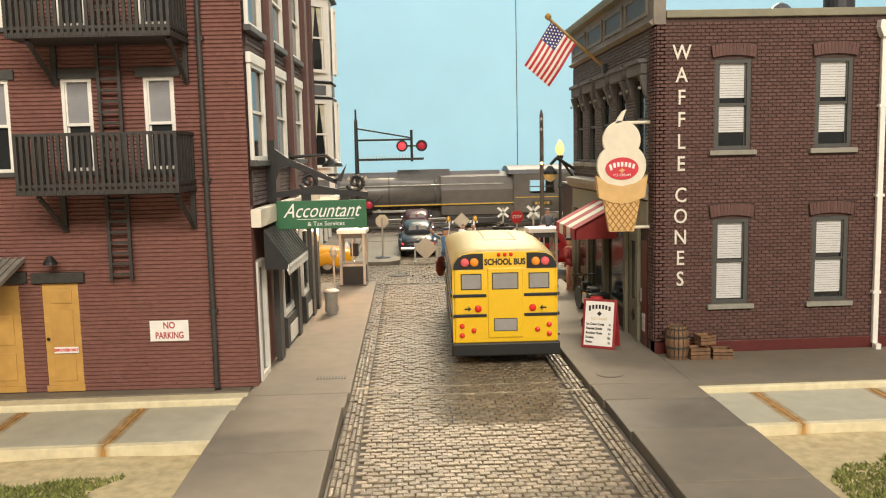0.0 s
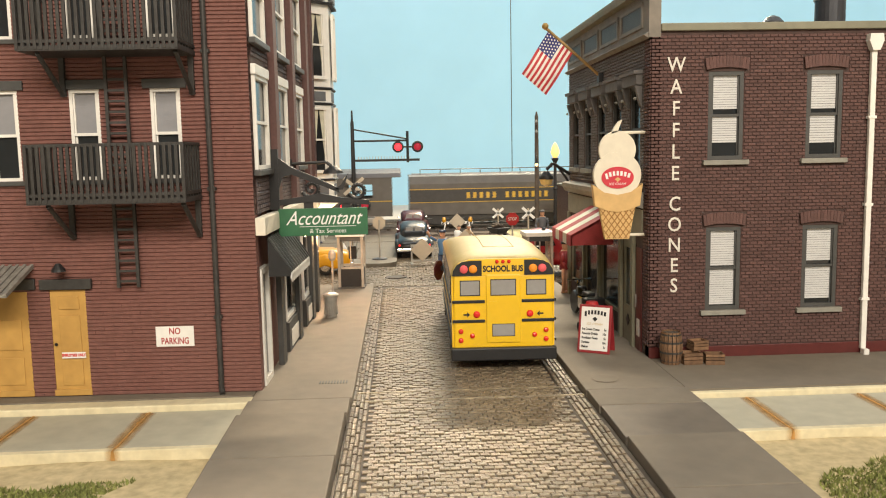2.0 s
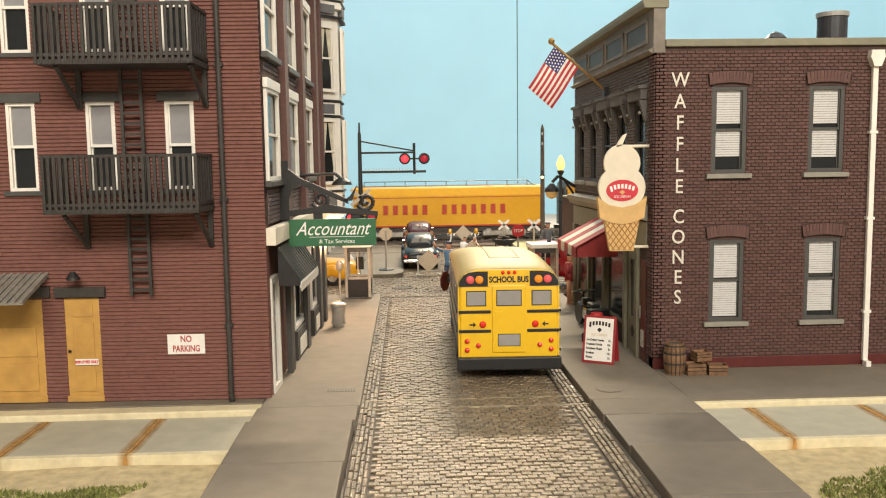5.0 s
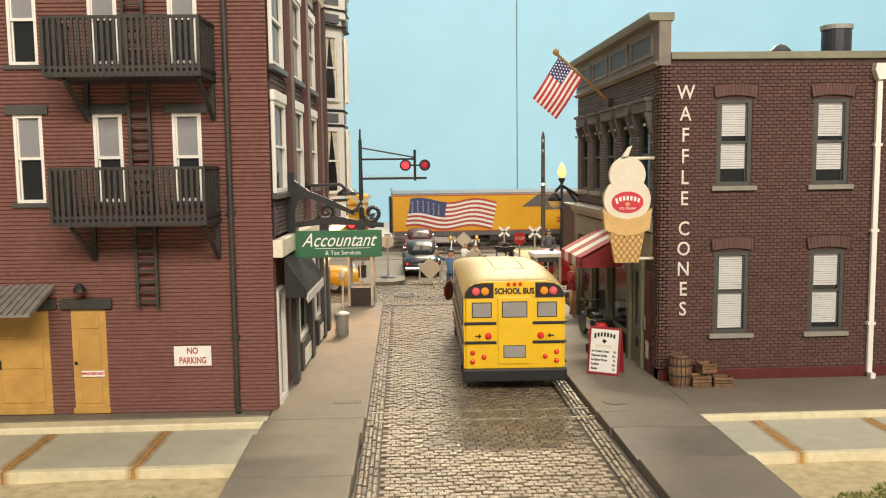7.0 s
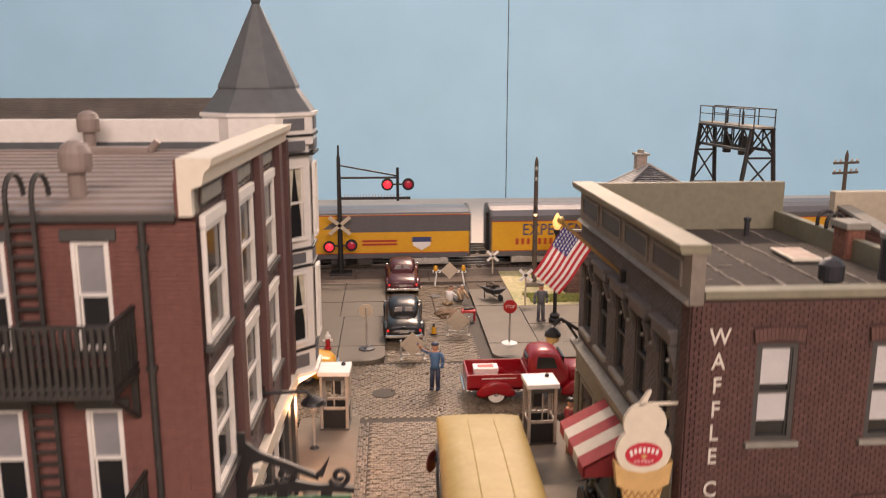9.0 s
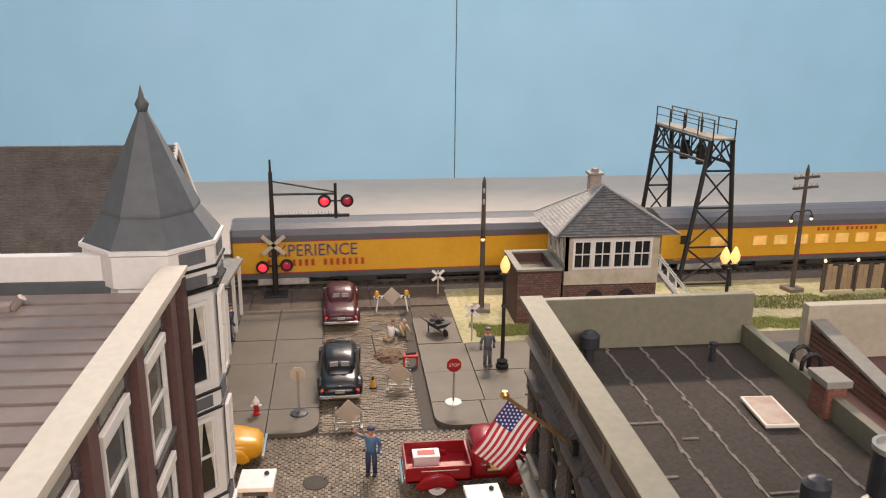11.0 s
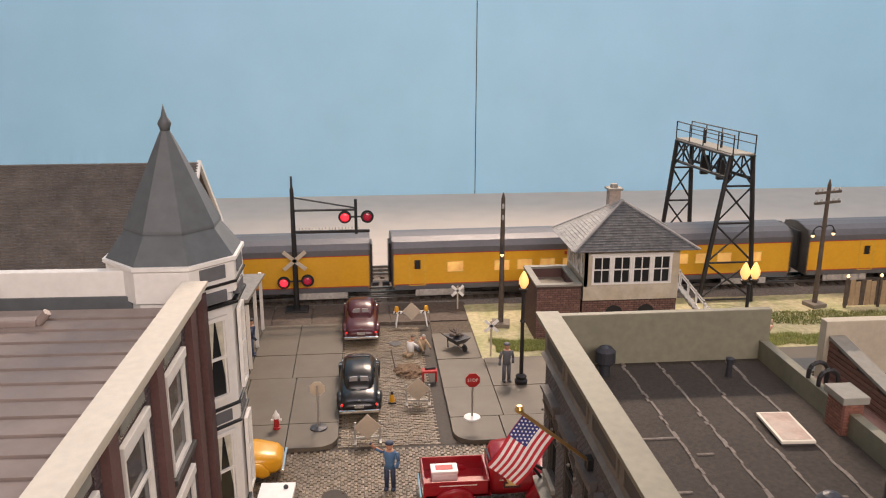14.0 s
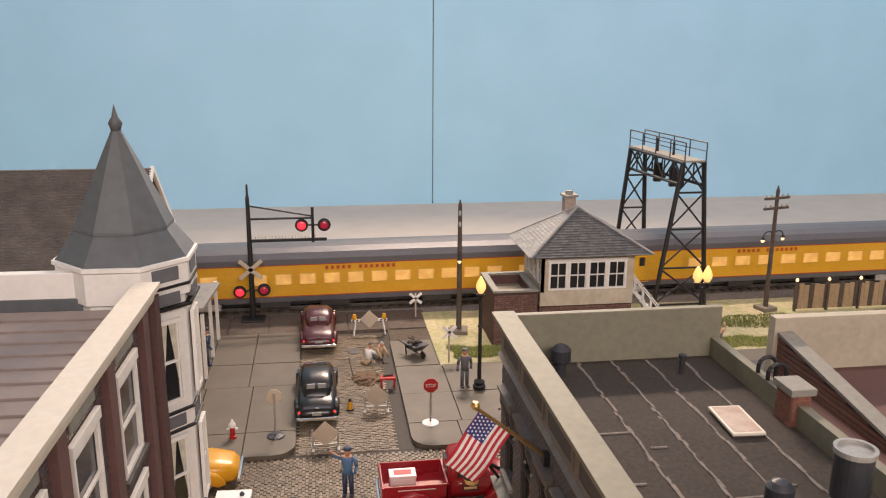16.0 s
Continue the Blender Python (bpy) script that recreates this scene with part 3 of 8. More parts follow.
def shop():
    W, D = 5.6, 8.65
    s = thing("ice_cream_shop", spot(4.42, 17.5, 0.12), "two-storey dark brick ice cream shop with a flat tar roof", "building")
    holes = [(1.26, 2.03, 4.37, 6.26), (1.26, 2.03, 1.06, 2.9), (3.43, 4.22, 4.37, 6.26), (3.43, 4.22, 1.06, 2.9)]
    front = part("front_wall", wall_bm(0, W, 0, 7.12, 0.0, 0.25, holes), M_MORTAR_R, s)
    skip = holes + [(h[0] - 0.1, h[1] + 0.12, h[3], h[3] + 0.33) for h in holes] + [(h[0] - 0.12, h[1] + 0.12, h[2] - 0.12, h[2]) for h in holes]
    brick_wall(front, 0.0, W, 0.26, 7.1, skip, 0.172, 0.0745, M_BRICK_R, 0.02, 300, gap=0.013, focus=(0, 0.85, 0.2, 7))
    part("plinth", B(0, W, -0.045, 0.0, 0, 0.25, bevel=0.012), M_DOORRED, s, "dark red plinth board")
    for i, h in enumerate(holes):
        cx, w = (h[0] + h[1]) / 2, h[1] - h[0]
        blinds = [(0.72, 0.56), (0.78, 0.8), (0.74, 0.6), (0.72, 0.72)][i]
        window(s, spot(h[0], 0.03, h[2]), w, h[3] - h[2], M_DKGREY, 0.085, blinds[0], blinds[1])
        part("sill", B(h[0] - 0.12, h[1] + 0.12, -0.1, 0.02, h[2] - 0.11, h[2] - 0.005, bevel=0.015), M_STONE, s)
        n = 13
        arch = part("lintel", B(h[0] - 0.02, h[1] + 0.02, -0.012, 0.0, h[3], h[3] + 0.2), M_MORTAR_R, s)
        for k in range(n):
            f = (k - (n - 1) / 2) / (n / 2)
            bm = B(-0.036, 0.036, -0.06, 0.0, 0, 0.25, bevel=0.008)
            part("brick", bm, M_BRICK_R, arch, at=spot(cx + f * (w / 2 + 0.07), -0.012, h[3] + 0.03 + 0.05 * (1 - f * f), 0, 0, f * 8))
    # street front: brick corner, brown brick greyed by its painted sheen, storefront
    R = pose(0, 0, 0, 0, 0, -90)
    fh = [(0.75 + i * 1.62, 0.75 + i * 1.62 + 0.85, 4.1, 6.05) for i in range(5)]
    fh = [(-b, -a, c, d) for a, b, c, d in fh]
    lower = [(-2.1, -1.25, 0.02, 2.55), (-4.3, -2.35, 0.55, 2.6), (-6.2, -4.6, 0.3, 2.6), (-8.2, -6.5, 0.55, 2.6)]
    sw = part("street_wall", wall_bm(-D, 0, 0, 7.0, 0.0, 0.22, fh + lower), M_MORTAR_R, s, at=R)
    lint = [(h[0] - 0.16, h[1] + 0.16, h[3], h[3] + 0.3) for h in fh]
    brick_wall(sw, -D, -0.45, 3.75, 6.98, fh + lint, 0.172, 0.0745, M_GREYBROWN, 0.02, gap=0.013)
    brick_wall(sw, -0.44, 0.0, 0.26, 6.98, [], 0.172, 0.0745, M_BRICK_R, 0.02, gap=0.013)
    for h in fh:
        window(sw, spot(h[0], 0.04, h[2]), h[1] - h[0], h[3] - h[2], M_DKGREY, 0.08)
        part("sill", B(h[0] - 0.1, h[1] + 0.1, -0.12, 0.0, h[2] - 0.12, h[2] - 0.005, bevel=0.015), M_STONE, sw)
        bm = B(h[0] - 0.16, h[1] + 0.16, -0.16, 0.0, h[3], h[3] + 0.24, bevel=0.02)
        box(bm, h[0] - 0.2, h[1] + 0.2, -0.22, 0.0, h[3] + 0.24, h[3] + 0.32)
        lt = part("lintel", bm, M_GREYBRICK, sw, "grey ornate window hood")
        for xx in (h[0] - 0.1, h[1] + 0.1):
            part("bracket", P([(-0.06, h[3] - 0.45), (-0.18, h[3] - 0.02), (0, h[3] - 0.02), (0, h[3] - 0.5)], xx - 0.06, xx + 0.06, "x"), M_GREYBRICK, lt)
            part("boss", L([(0.035, -0.03), (0.04, 0), (0.015, 0.03)], 10), M_STONE, lt, at=spot(xx, -0.17, h[3] - 0.3, 0, 90))
    # storefront cornice, piers, glazing
    part("storefront_cornice", P([(0, 3.3), (-0.16, 3.36), (-0.24, 3.5), (-0.26, 3.62), (0, 3.68)], -D, -0.44, "x"), M_STONE, sw, "grey storefront cornice")
    part("sign_band", B(-D, -0.44, -0.05, -0.002, 2.7, 3.28), M_GREYGREEN, sw)
    for x in (-8.5, -6.35, -4.45, -2.22, -1.13):
        part("pier", B(x - 0.1, x + 0.1, -0.09, 0.0, 0, 2.7, bevel=0.02), M_GREYGREEN, sw)
    for h in lower[1:]:
        gl = part("shop_window", wall_bm(h[0], h[1], h[2], h[3], -0.02, 0.1, [(h[0] + 0.08, h[1] - 0.08, h[2] + 0.08, h[3] - 0.08)]), M_GREYGREEN, sw)
        part("pane", B(h[0] + 0.08, h[1] - 0.08, 0.03, 0.04, h[2] + 0.08, h[3] - 0.08), M_GLASS, gl)
    dr = part("shop_door", wall_bm(-2.1, -1.25, 0.02, 2.55, 0.0, 0.08, [(-1.95, -1.4, 0.9, 2.3)]), M_GREYGREEN, sw)
    part("pane", B(-1.95, -1.4, 0.03, 0.04, 0.9, 2.3), M_GLASS, dr)
    part("diamond_panel", B(-0.1, 0.1, -0.02, 0, -0.1, 0.1), M_BLACK, dr, at=spot(-1.67, 0, 0.55, 0, 0, 45))
    d2 = part("side_door", B(-0.95, -0.5, -0.03, 0, 0.02, 2.4, bevel=0.015), M_DOORRED, sw, "dark red side door")
    part("notice", B(-0.85, -0.62, -0.036, -0.03, 0.35, 0.75), M_LETTER, d2)
    part("door_handle", B(-0.9, -0.87, -0.06, -0.03, 1.0, 1.3), M_STEEL, d2)
    # parapets
    par = part("street_parapet", B(-D, 0.03, -0.06, 0.2, 7.0, 7.95), M_PARAPET, s, at=R)
    part("coping", P([(-0.26, 7.95), (-0.3, 8.05), (-0.3, 8.12), (0.26, 8.12), (0.26, 7.95)], -D - 0.1, 0.06, "x"), M_GREYGREEN, par)
    part("moulding", P([(-0.06, 6.98), (-0.16, 7.05), (-0.06, 7.12)], -D, 0.0, "x"), M_PARAPET, par)
    for i in range(4):
        a = -D + 0.35 + i * 2.05
        part("panel", wall_bm(a, a + 1.75, 7.25, 7.8, -0.1, -0.06, [(a + 0.08, a + 1.67, 7.33, 7.72)]), M_PARAPET, par)
        part("panel_field", B(a + 0.08, a + 1.67, -0.075, -0.062, 7.33, 7.72), M_DKGREY, par)
    part("back_parapet", B(0.22, W + 0.05, D - 0.2, D, 6.6, 8.1, bevel=0.02), M_GREYGREEN, s)
    part("back_wall", B(0.22, W, D - 0.22, D - 0.02, 0, 6.6), M_BRICK_R, s)
    part("side_wall", B(W - 0.2, W, 0.25, D - 0.22, 0, 6.6), M_BRICK_R, s)
    part("side_parapet", B(W - 0.2, W + 0.02, 0.25, D - 0.2, 6.6, 7.28), M_GREYGREEN, s)
    part("front_coping", B(0.203, W + 0.1, -0.08, 0.3, 7.12, 7.28, bevel=0.02), M_GREYGREEN, s)
    part("roof", B(0.2, W - 0.2, 0.25, D - 0.2, 6.55, 6.78), M_ROOFTAR, s, "worn dark tar roof")
    rnd = random.Random(5)
    for i, x in enumerate((0.95, 1.85, 2.75, 3.65, 4.55)):
        bm = bmesh.new()
        y = 0.3
        while y < D - 0.35:
            st = rnd.uniform(0.12, 0.3)
            ww = rnd.uniform(0.02, 0.05)
            xx = x + rnd.uniform(-0.03, 0.03)
            box(bm, xx - ww, xx + ww, y, y + st, 6.78, 6.79 + rnd.uniform(0.002, 0.02))
            y += st
        part("roof_seam", bm, M_SEAM, s)
    for x, y, w in ((1.05, 4.6, 0.8), (2.0, 3.9, 0.35), (2.8, 1.9, 0.9), (3.75, 2.2, 0.4), (1.0, 2.6, 0.4)):
        part("roof_seam", B(x, x + w, y - 0.03, y + 0.03, 6.78, 6.81, bevel=0.01), M_SEAM, s)
    # downpipe
    dp = part("downpipe", B(4.78, 4.9, -0.13, -0.03, 0.1, 6.75, bevel=0.02), M_WHITE, s, "white downpipe")
    part("hopper", P([(4.7, 7.0), (4.98, 7.0), (5.0, 6.85), (4.92, 6.65), (4.76, 6.65), (4.68, 6.85)], -0.2, -0.03), M_WHITE, dp)
    part("spout", B(4.78, 4.9, -0.28, -0.1, -0.06, 0.12, bevel=0.02), M_WHITE, dp)
    for z in (1.2, 3.3, 5.2):
        part("clip", B(4.75, 4.93, -0.14, -0.02, z, z + 0.06), M_WHITE, dp)
    # the painted words
    for i, c in enumerate("WAFFLE"):
        writing("letter", c, 0.44, spot(0.54, -0.036, 6.4 - i * 0.463, 0, 90), M_LETTER, front, 0.006, wide=0.86, bold=0.004)
    for i, c in enumerate("CONES"):
        writing("letter", c, 0.44, spot(0.54, -0.036, 3.42 - i * 0.45, 0, 90), M_LETTER, front, 0.006, wide=0.86, bold=0.004)
    return s


shop()


def roof_drum(x, y, r, h, label, name, cap=False):
    o = thing(name, spot(x, y, 6.9), label, "roof vent")
    if cap:
        part("stem", L([(r * 0.55, 0), (r * 0.55, h * 0.5)], 16), M_GRAYPIPE, o)
        part("hood", L([(r * 0.9, h * 0.42), (r, h * 0.46), (r, h * 0.82), (r * 0.6, h * 0.94), (r * 0.15, h)], 20), M_GRAYPIPE, o, smooth=False)
    else:
        part("flange", L([(r * 1.15, 0), (r * 1.15, h * 0.06), (r * 0.8, h * 0.1), (r * 0.8, h * 0.25)], 24), M_STEEL, o, "bright metal flange")
        part("drum", L([(r, h * 0.25), (r, h * 0.92)], 24), M_GRAYPIPE, o)
        part("rim", L([(r * 1.08, h * 0.92), (r * 1.1, h), (r * 0.9, h), (r * 0.88, h * 0.95)], 24), M_STEEL, o, "bright metal rim")
    return o


roof_drum(7.57, 18.65, 0.24, 0.82, "dark capped roof vent on the tar roof", "roof_vent", True)
roof_drum(5.66, 25.3, 0.24, 0.78, "dark capped roof vent beside the parapet", "roof_vent", True)
roof_drum(8.95, 18.75, 0.33, 1.25, "dark round roof fan with a bright metal rim", "roof_fan")
o = thing("roof_pipe", spot(8.62, 24.95, 6.9), "short dark vent pipe on the tar roof", "vent pipe")
part("pipe", T((0, 0, 0), (0, 0, 0.42), 0.07), M_GRAYPIPE, o)
part("collar", L([(0.1, 0.4), (0.1, 0.48), (0.05, 0.5)], 12), M_GRAYPIPE, o)
o = thing("skylight", spot(8.64, 22.2, 6.9, -3), "flat white roof hatch with stained top", "roof hatch")
part("curb", B(-0.32, 0.32, -0.61, 0.61, -0.02, 0.05), M_DKGREY, o)
part("frame", B(-0.36, 0.36, -0.65, 0.65, 0.05, 0.12, bevel=0.02), M_CREAM, o, "pale hatch lid")
part("panel", B(-0.3, 0.3, -0.59, 0.59, 0.12, 0.128, bevel=0.003), mat("stained_panel", (0.50, 0.40, 0.33), 0.6, stain=(0.34, 0.22, 0.16), stain_size=2.5, stain_amount=0.8), o)
o = thing("chimney", spot(9.9, 22.2, 6.9), "squat brick chimney with a pale cap", "chimney")
ch = part("stack", B(-0.21, 0.21, -0.3, 0.3, 0, 0.72), M_RUSTRED, o)
for side, rz, w, yy in (("a", -90, 0.3, -0.21), ("b", 0, 0.21, -0.3)):
    w_ = part("face", B(-w, w, 0, 0.01, 0, 0.71), M_MORTAR_L, o, at=pose(0, 0, 0, 0, 0, rz) @ spot(0, yy - 0.012, 0))
    brick_wall(w_, -w, w, 0, 0.71, [], 0.2, 0.07, M_RUSTRED, 0.012, gap=0.012)
part("cap", B(-0.29, 0.29, -0.38, 0.38, 0.72, 0.88, bevel=0.02), M_STONE, o)
o = thing("roof_ladder_hoops", spot(10.1, 23.45, 7.2), "black hooped ladder rails over the parapet", "ladder")
for y in (-0.22, 0.22):
    bm = bmesh.new()
    for i in range(8):
        a, b = math.pi * i / 8, math.pi * (i + 1) / 8
        tube(bm, (0.22 * math.cos(a), y, 0.35 + 0.22 * math.sin(a)), (0.22 * math.cos(b), y, 0.35 + 0.22 * math.sin(b)), 0.05, n=8)
    tube(bm, (-0.22, y, -0.3), (-0.22, y, 0.36), 0.05, n=8)
    tube(bm, (0.22, y, -0.3), (0.22, y, 0.36), 0.05, n=8)
    part("hoop", bm, M_BLACK, o)
# the brick house next door
nb = thing("neighbour_house", spot(10.6, 19.0, 0.12), "brick house with a raking brick wall and pale parapet", "building")
part("body", B(0.3, 9, 0, 6.6, 0, 6.4), M_BRICK_R, nb)
part("end_parapet", B(0.75, 9, 6.6, 6.9, 0, 7.85, bevel=0.02), M_GREYCREAM, nb, "pale grey end parapet")
rk = part("raking_wall", P([(0, 0), (6.6, 0), (6.6, 7.4), (0, 6.4)], 0.9, 1.2, "x"), M_MORTAR_R, nb)
for i in range(56):
    z = 0.2 + i * 0.128
    y0 = max(0.0, (z + 0.1 - 6.4) * 6.6)
    if y0 < 6.5:
        part("brick_course", B(0.87, 0.9, y0, 6.6, z, z + 0.1), M_BRICK_N, rk)
part("raking_cap", P([(0, 6.4), (6.6, 7.4), (6.6, 7.48), (0, 6.48)], 0.84, 1.26, "x"), M_STONE, nb)
part("stack", B(3.2, 3.9, 2.0, 2.7, 6.4, 7.3), M_RUSTRED, nb)
part("stack_cap", B(3.1, 4.0, 1.9, 2.8, 7.3, 7.42, bevel=0.02), M_STONE, nb)


# ---- the apartment house with its turret ----
M_OCHRE = mat("ochre_door_paint", (0.50, 0.29, 0.075), 0.55, vary=0.1, size=4, stain=(0.36, 0.20, 0.05), stain_amount=0.5, stain_size=1.5)
M_TIN = mat("weathered_tin", (0.25, 0.235, 0.21), 0.6, metal=0.2, vary=0.2, stain=(0.16, 0.13, 0.11))
M_BLACKBROWN = mat("black_ironwork", (0.032, 0.03, 0.028), 0.6, vary=0.25, stain=(0.06, 0.055, 0.05), size=12)
M_ROOFPLANK = mat("rose_grey_roofing", (0.26, 0.21, 0.185), 0.5, vary=0.08, size=3, rnd=0.05, stain=(0.20, 0.155, 0.135))
M_SLATE = mat("grey_slate", (0.095, 0.105, 0.11), 0.55, vary=0.1, size=4, rnd=0.1)
M_SIGNRED = mat("faded_sign_red", (0.36, 0.02, 0.025), 0.55, vary=0.15)
M_RED = mat("red_paint", (0.55, 0.03, 0.03), 0.5)
M_SIGNWHITE = mat("white_sign", (0.78, 0.77, 0.74), 0.5, vary=0.04, stain_amount=0.15)
M_CURTAIN = mat("ivory_curtain", (0.55, 0.53, 0.42), 0.8, vary=0.15)


def apartment_house():
    X0, Y0 = -3.84, 15.9
    W, D = 14.0, 8.6
    s = thing("apartment_house", spot(X0, Y0, 0.12, -1.6), "three-storey red brick apartment house with fire balconies", "building")
    rows = [4.25, 6.91]
    cols = [-4.95, -3.41, -1.88]
    holes = [(c, c + 0.57, z, z + 1.71) for c in cols for z in rows] + [(c - 3.1, c - 2.53, z, z + 1.71) for c in cols[:1] for z in rows]
    doors = [(-4.04, -3.35, 0.02, 2.12), (-6.62, -4.48, 0.02, 2.1)]
    front = part("front_wall", wall_bm(-W, 0, 0, 8.98, 0, 0.25, holes + doors), M_MORTAR_L, s)
    lint = [(h[0] - 0.13, h[1] + 0.13, h[3], h[3] + 0.19) for h in holes] + [(h[0] - 0.1, h[1] + 0.1, h[2] - 0.1, h[2]) for h in holes] + [(-4.2, -3.2, 2.12, 2.37), (-6.72, -4.3, 2.1, 2.36)]
    brick_wall(front, -W, 0, 0.0, 8.96, holes + doors + lint, 0.36, 0.076, M_BRICK_L, 0.026, 300, gap=0.003, focus=(-2.2, 0.0, 0.0, 3.2), tight=True)
    for h in holes:
        window(s, spot(h[0], 0.03, h[2]), h[1] - h[0], h[3] - h[2], M_WHITE, 0.062, 0.78, 0, deep=0.1, shade=M_BLINDGREY)
        part("lintel", B(h[0] - 0.13, h[1] + 0.13, -0.06, 0.02, h[3], h[3] + 0.18, bevel=0.012), M_DKGREY, s, "dark grey stone lintel")
        part("sill", B(h[0] - 0.1, h[1] + 0.1, -0.08, 0.02, h[2] - 0.09, h[2] - 0.004, bevel=0.012), M_DKGREY, s)
    # ochre service door
    d = part("door", B(-4.04, -3.35, -0.01, 0.06, 0.02, 2.12, bevel=0.008), M_OCHRE, s, "ochre panelled service door")
    for z0, z1 in ((0.22, 0.74), (0.86, 1.62), (1.74, 2.0)):
        part("panel", B(-3.89, -3.48, -0.03, -0.008, z0, z1, bevel=0.012), M_OCHRE, d)
    part("threshold", B(-4.06, -3.33, -0.05, -0.012, 0.02, 0.14, bevel=0.01), M_OCHRE, d)
    part("knob", L([(0.02, 0), (0.035, 0.03), (0.02, 0.06)], 10), M_BLACK, d, at=spot(-3.97, -0.01, 1.05, 0, 90))
    n = part("notice", B(-3.87, -3.41, -0.045, -0.031, 0.77, 0.89), M_SIGNWHITE, d, "small white notice with red words")
    writing("word", "EMPLOYEES ONLY", 0.075, spot(-3.64, -0.046, 0.83, 0, 90), M_RED, n, 0.002, wide=0.75, bold=0.004)
    part("lintel", B(-4.2, -3.2, -0.1, 0.0, 2.14, 2.34, bevel=0.015), M_BLACKBROWN, s, "black door lintel")
    # garage doors
    g = part("garage_door", B(-6.62, -4.48, -0.01, 0.06, 0.02, 2.1, bevel=0.008), M_OCHRE, s, "ochre double garage door")
    for a in (-6.52, -5.52):
        for z0, z1 in ((0.25, 0.8), (0.95, 1.55)):
            part("panel", B(a + 0.06, a + 0.9, -0.03, -0.008, z0, z1, bevel=0.012), M_OCHRE, g)
        part("pull", B(a + (0.86 if a < -6 else 0.03), a + (0.9 if a < -6 else 0.07), -0.06, -0.01, 0.95, 1.12), M_BLACK, g)
    part("gap", B(-5.56, -5.54, -0.014, -0.009, 0.1, 2.08), M_BLACK, g)
    part("threshold", B(-6.64, -4.46, -0.05, -0.012, 0.02, 0.14, bevel=0.01), M_OCHRE, g)
    part("lintel", B(-6.72, -4.3, -0.06, 0.0, 2.14, 2.36, bevel=0.015), M_BLACKBROWN, s)
    aw = part("tin_awning", P([(-0.02, 2.62), (-1.15, 2.22), (-1.15, 2.18), (-0.02, 2.57)], -7.0, -4.3, "x"), M_TIN, s, "weathered corrugated tin awning")
    for i in range(20):
        x = -6.95 + i * 0.138
        part("rib", P([(-0.02, 2.65), (-1.17, 2.25), (-1.17, 2.22), (-0.02, 2.61)], x - 0.028, x + 0.028, "x"), M_TIN, aw)
    lm = part("gooseneck_lamp", T((-3.72, 0, 2.52), (-3.72, -0.25, 2.66), 0.025, n=8), M_BLACK, s, "black gooseneck wall lamp")
    part("shade", L([(0.13, 0), (0.12, 0.05), (0.04, 0.16)], 14), M_BLACK, lm, at=spot(-3.72, -0.28, 2.52))
    # the sign
    sg = part("parking_sign", B(-2.02, -1.28, -0.05, -0.034, 0.96, 1.36), M_SIGNWHITE, s, "white no parking sign with red letters")
    writing("word", "NO", 0.18, spot(-1.65, -0.052, 1.26, 0, 90), M_SIGNRED, sg, 0.003, wide=0.8, bold=0.003)
    writing("word", "PARKING", 0.18, spot(-1.65, -0.052, 1.065, 0, 90), M_SIGNRED, sg, 0.003, wide=0.72, bold=0.003)
    # black drainpipe
    dp = part("downpipe", T((-0.78, -0.09, 0.1), (-0.78, -0.09, 8.93), 0.055), M_BLACKBROWN, s, "black downpipe")
    part("elbow", T((-0.78, -0.09, 0.12), (-0.74, -0.2, 0.02), 0.055), M_BLACKBROWN, dp)
    for z in (1.5, 4, 6.6, 8.5):
        part("clip", B(-0.86, -0.7, -0.12, 0, z, z + 0.07), M_BLACKBROWN, dp)
    # street side: grey brick bays between brown piers
    R = pose(0, 0, 0, 0, 0, 90)
    bays = [(0.24 + i * 2.56, 1.6 + i * 2.56) for i in range(3)]
    up = [(a, b, z, z + 1.84) for a, b in bays for z in (4.38, 6.92)]
    low = [(0.3, 1.15, 0.02, 2.4), (3.2, 5.2, 0.75, 2.55), (6.1, 8.0, 0.75, 2.55)]
    sw = part("street_wall", wall_bm(0, D, 0, 9.5, 0.08, 0.3, up + low), M_MORTAR_L, s, at=R)
    M_G = mat("violet_grey_brick", (0.115, 0.085, 0.084), 0.7, rnd=0.12)
    M_PIER = mat("brown_pier_paint", (0.125, 0.062, 0.055), 0.7, vary=0.12, size=12)
    shift = part("bay_field", wall_bm(0, D, 3.5, 9.5, 0.04, 0.08, up), M_MORTAR_L, sw)
    f2 = part("brick_field", wall_bm(0, D, 3.5, 9.45, 0.0, 0.035, up), M_MORTAR_R, sw)
    brick_wall(f2, 0.3, D - 0.1, 3.5, 9.4, [(h[0] - 0.14, h[1] + 0.14, h[2] - 0.16, h[3] + 0.34) for h in up], 0.22, 0.088, M_G, 0.02, gap=0.012)
    for a in (1.98, 4.54, 7.1, 8.18):
        part("pier", B(a, a + 0.42, -0.16, 0.0, 3.45, 9.45, bevel=0.01), M_PIER, sw, "brown brick pier")
        part("lower_pier", B(max(a, 0), a + 0.42, -0.12, 0.0, 0, 3.2, bevel=0.01), M_DKGREY if a > 1 else M_BRICK_L, sw)
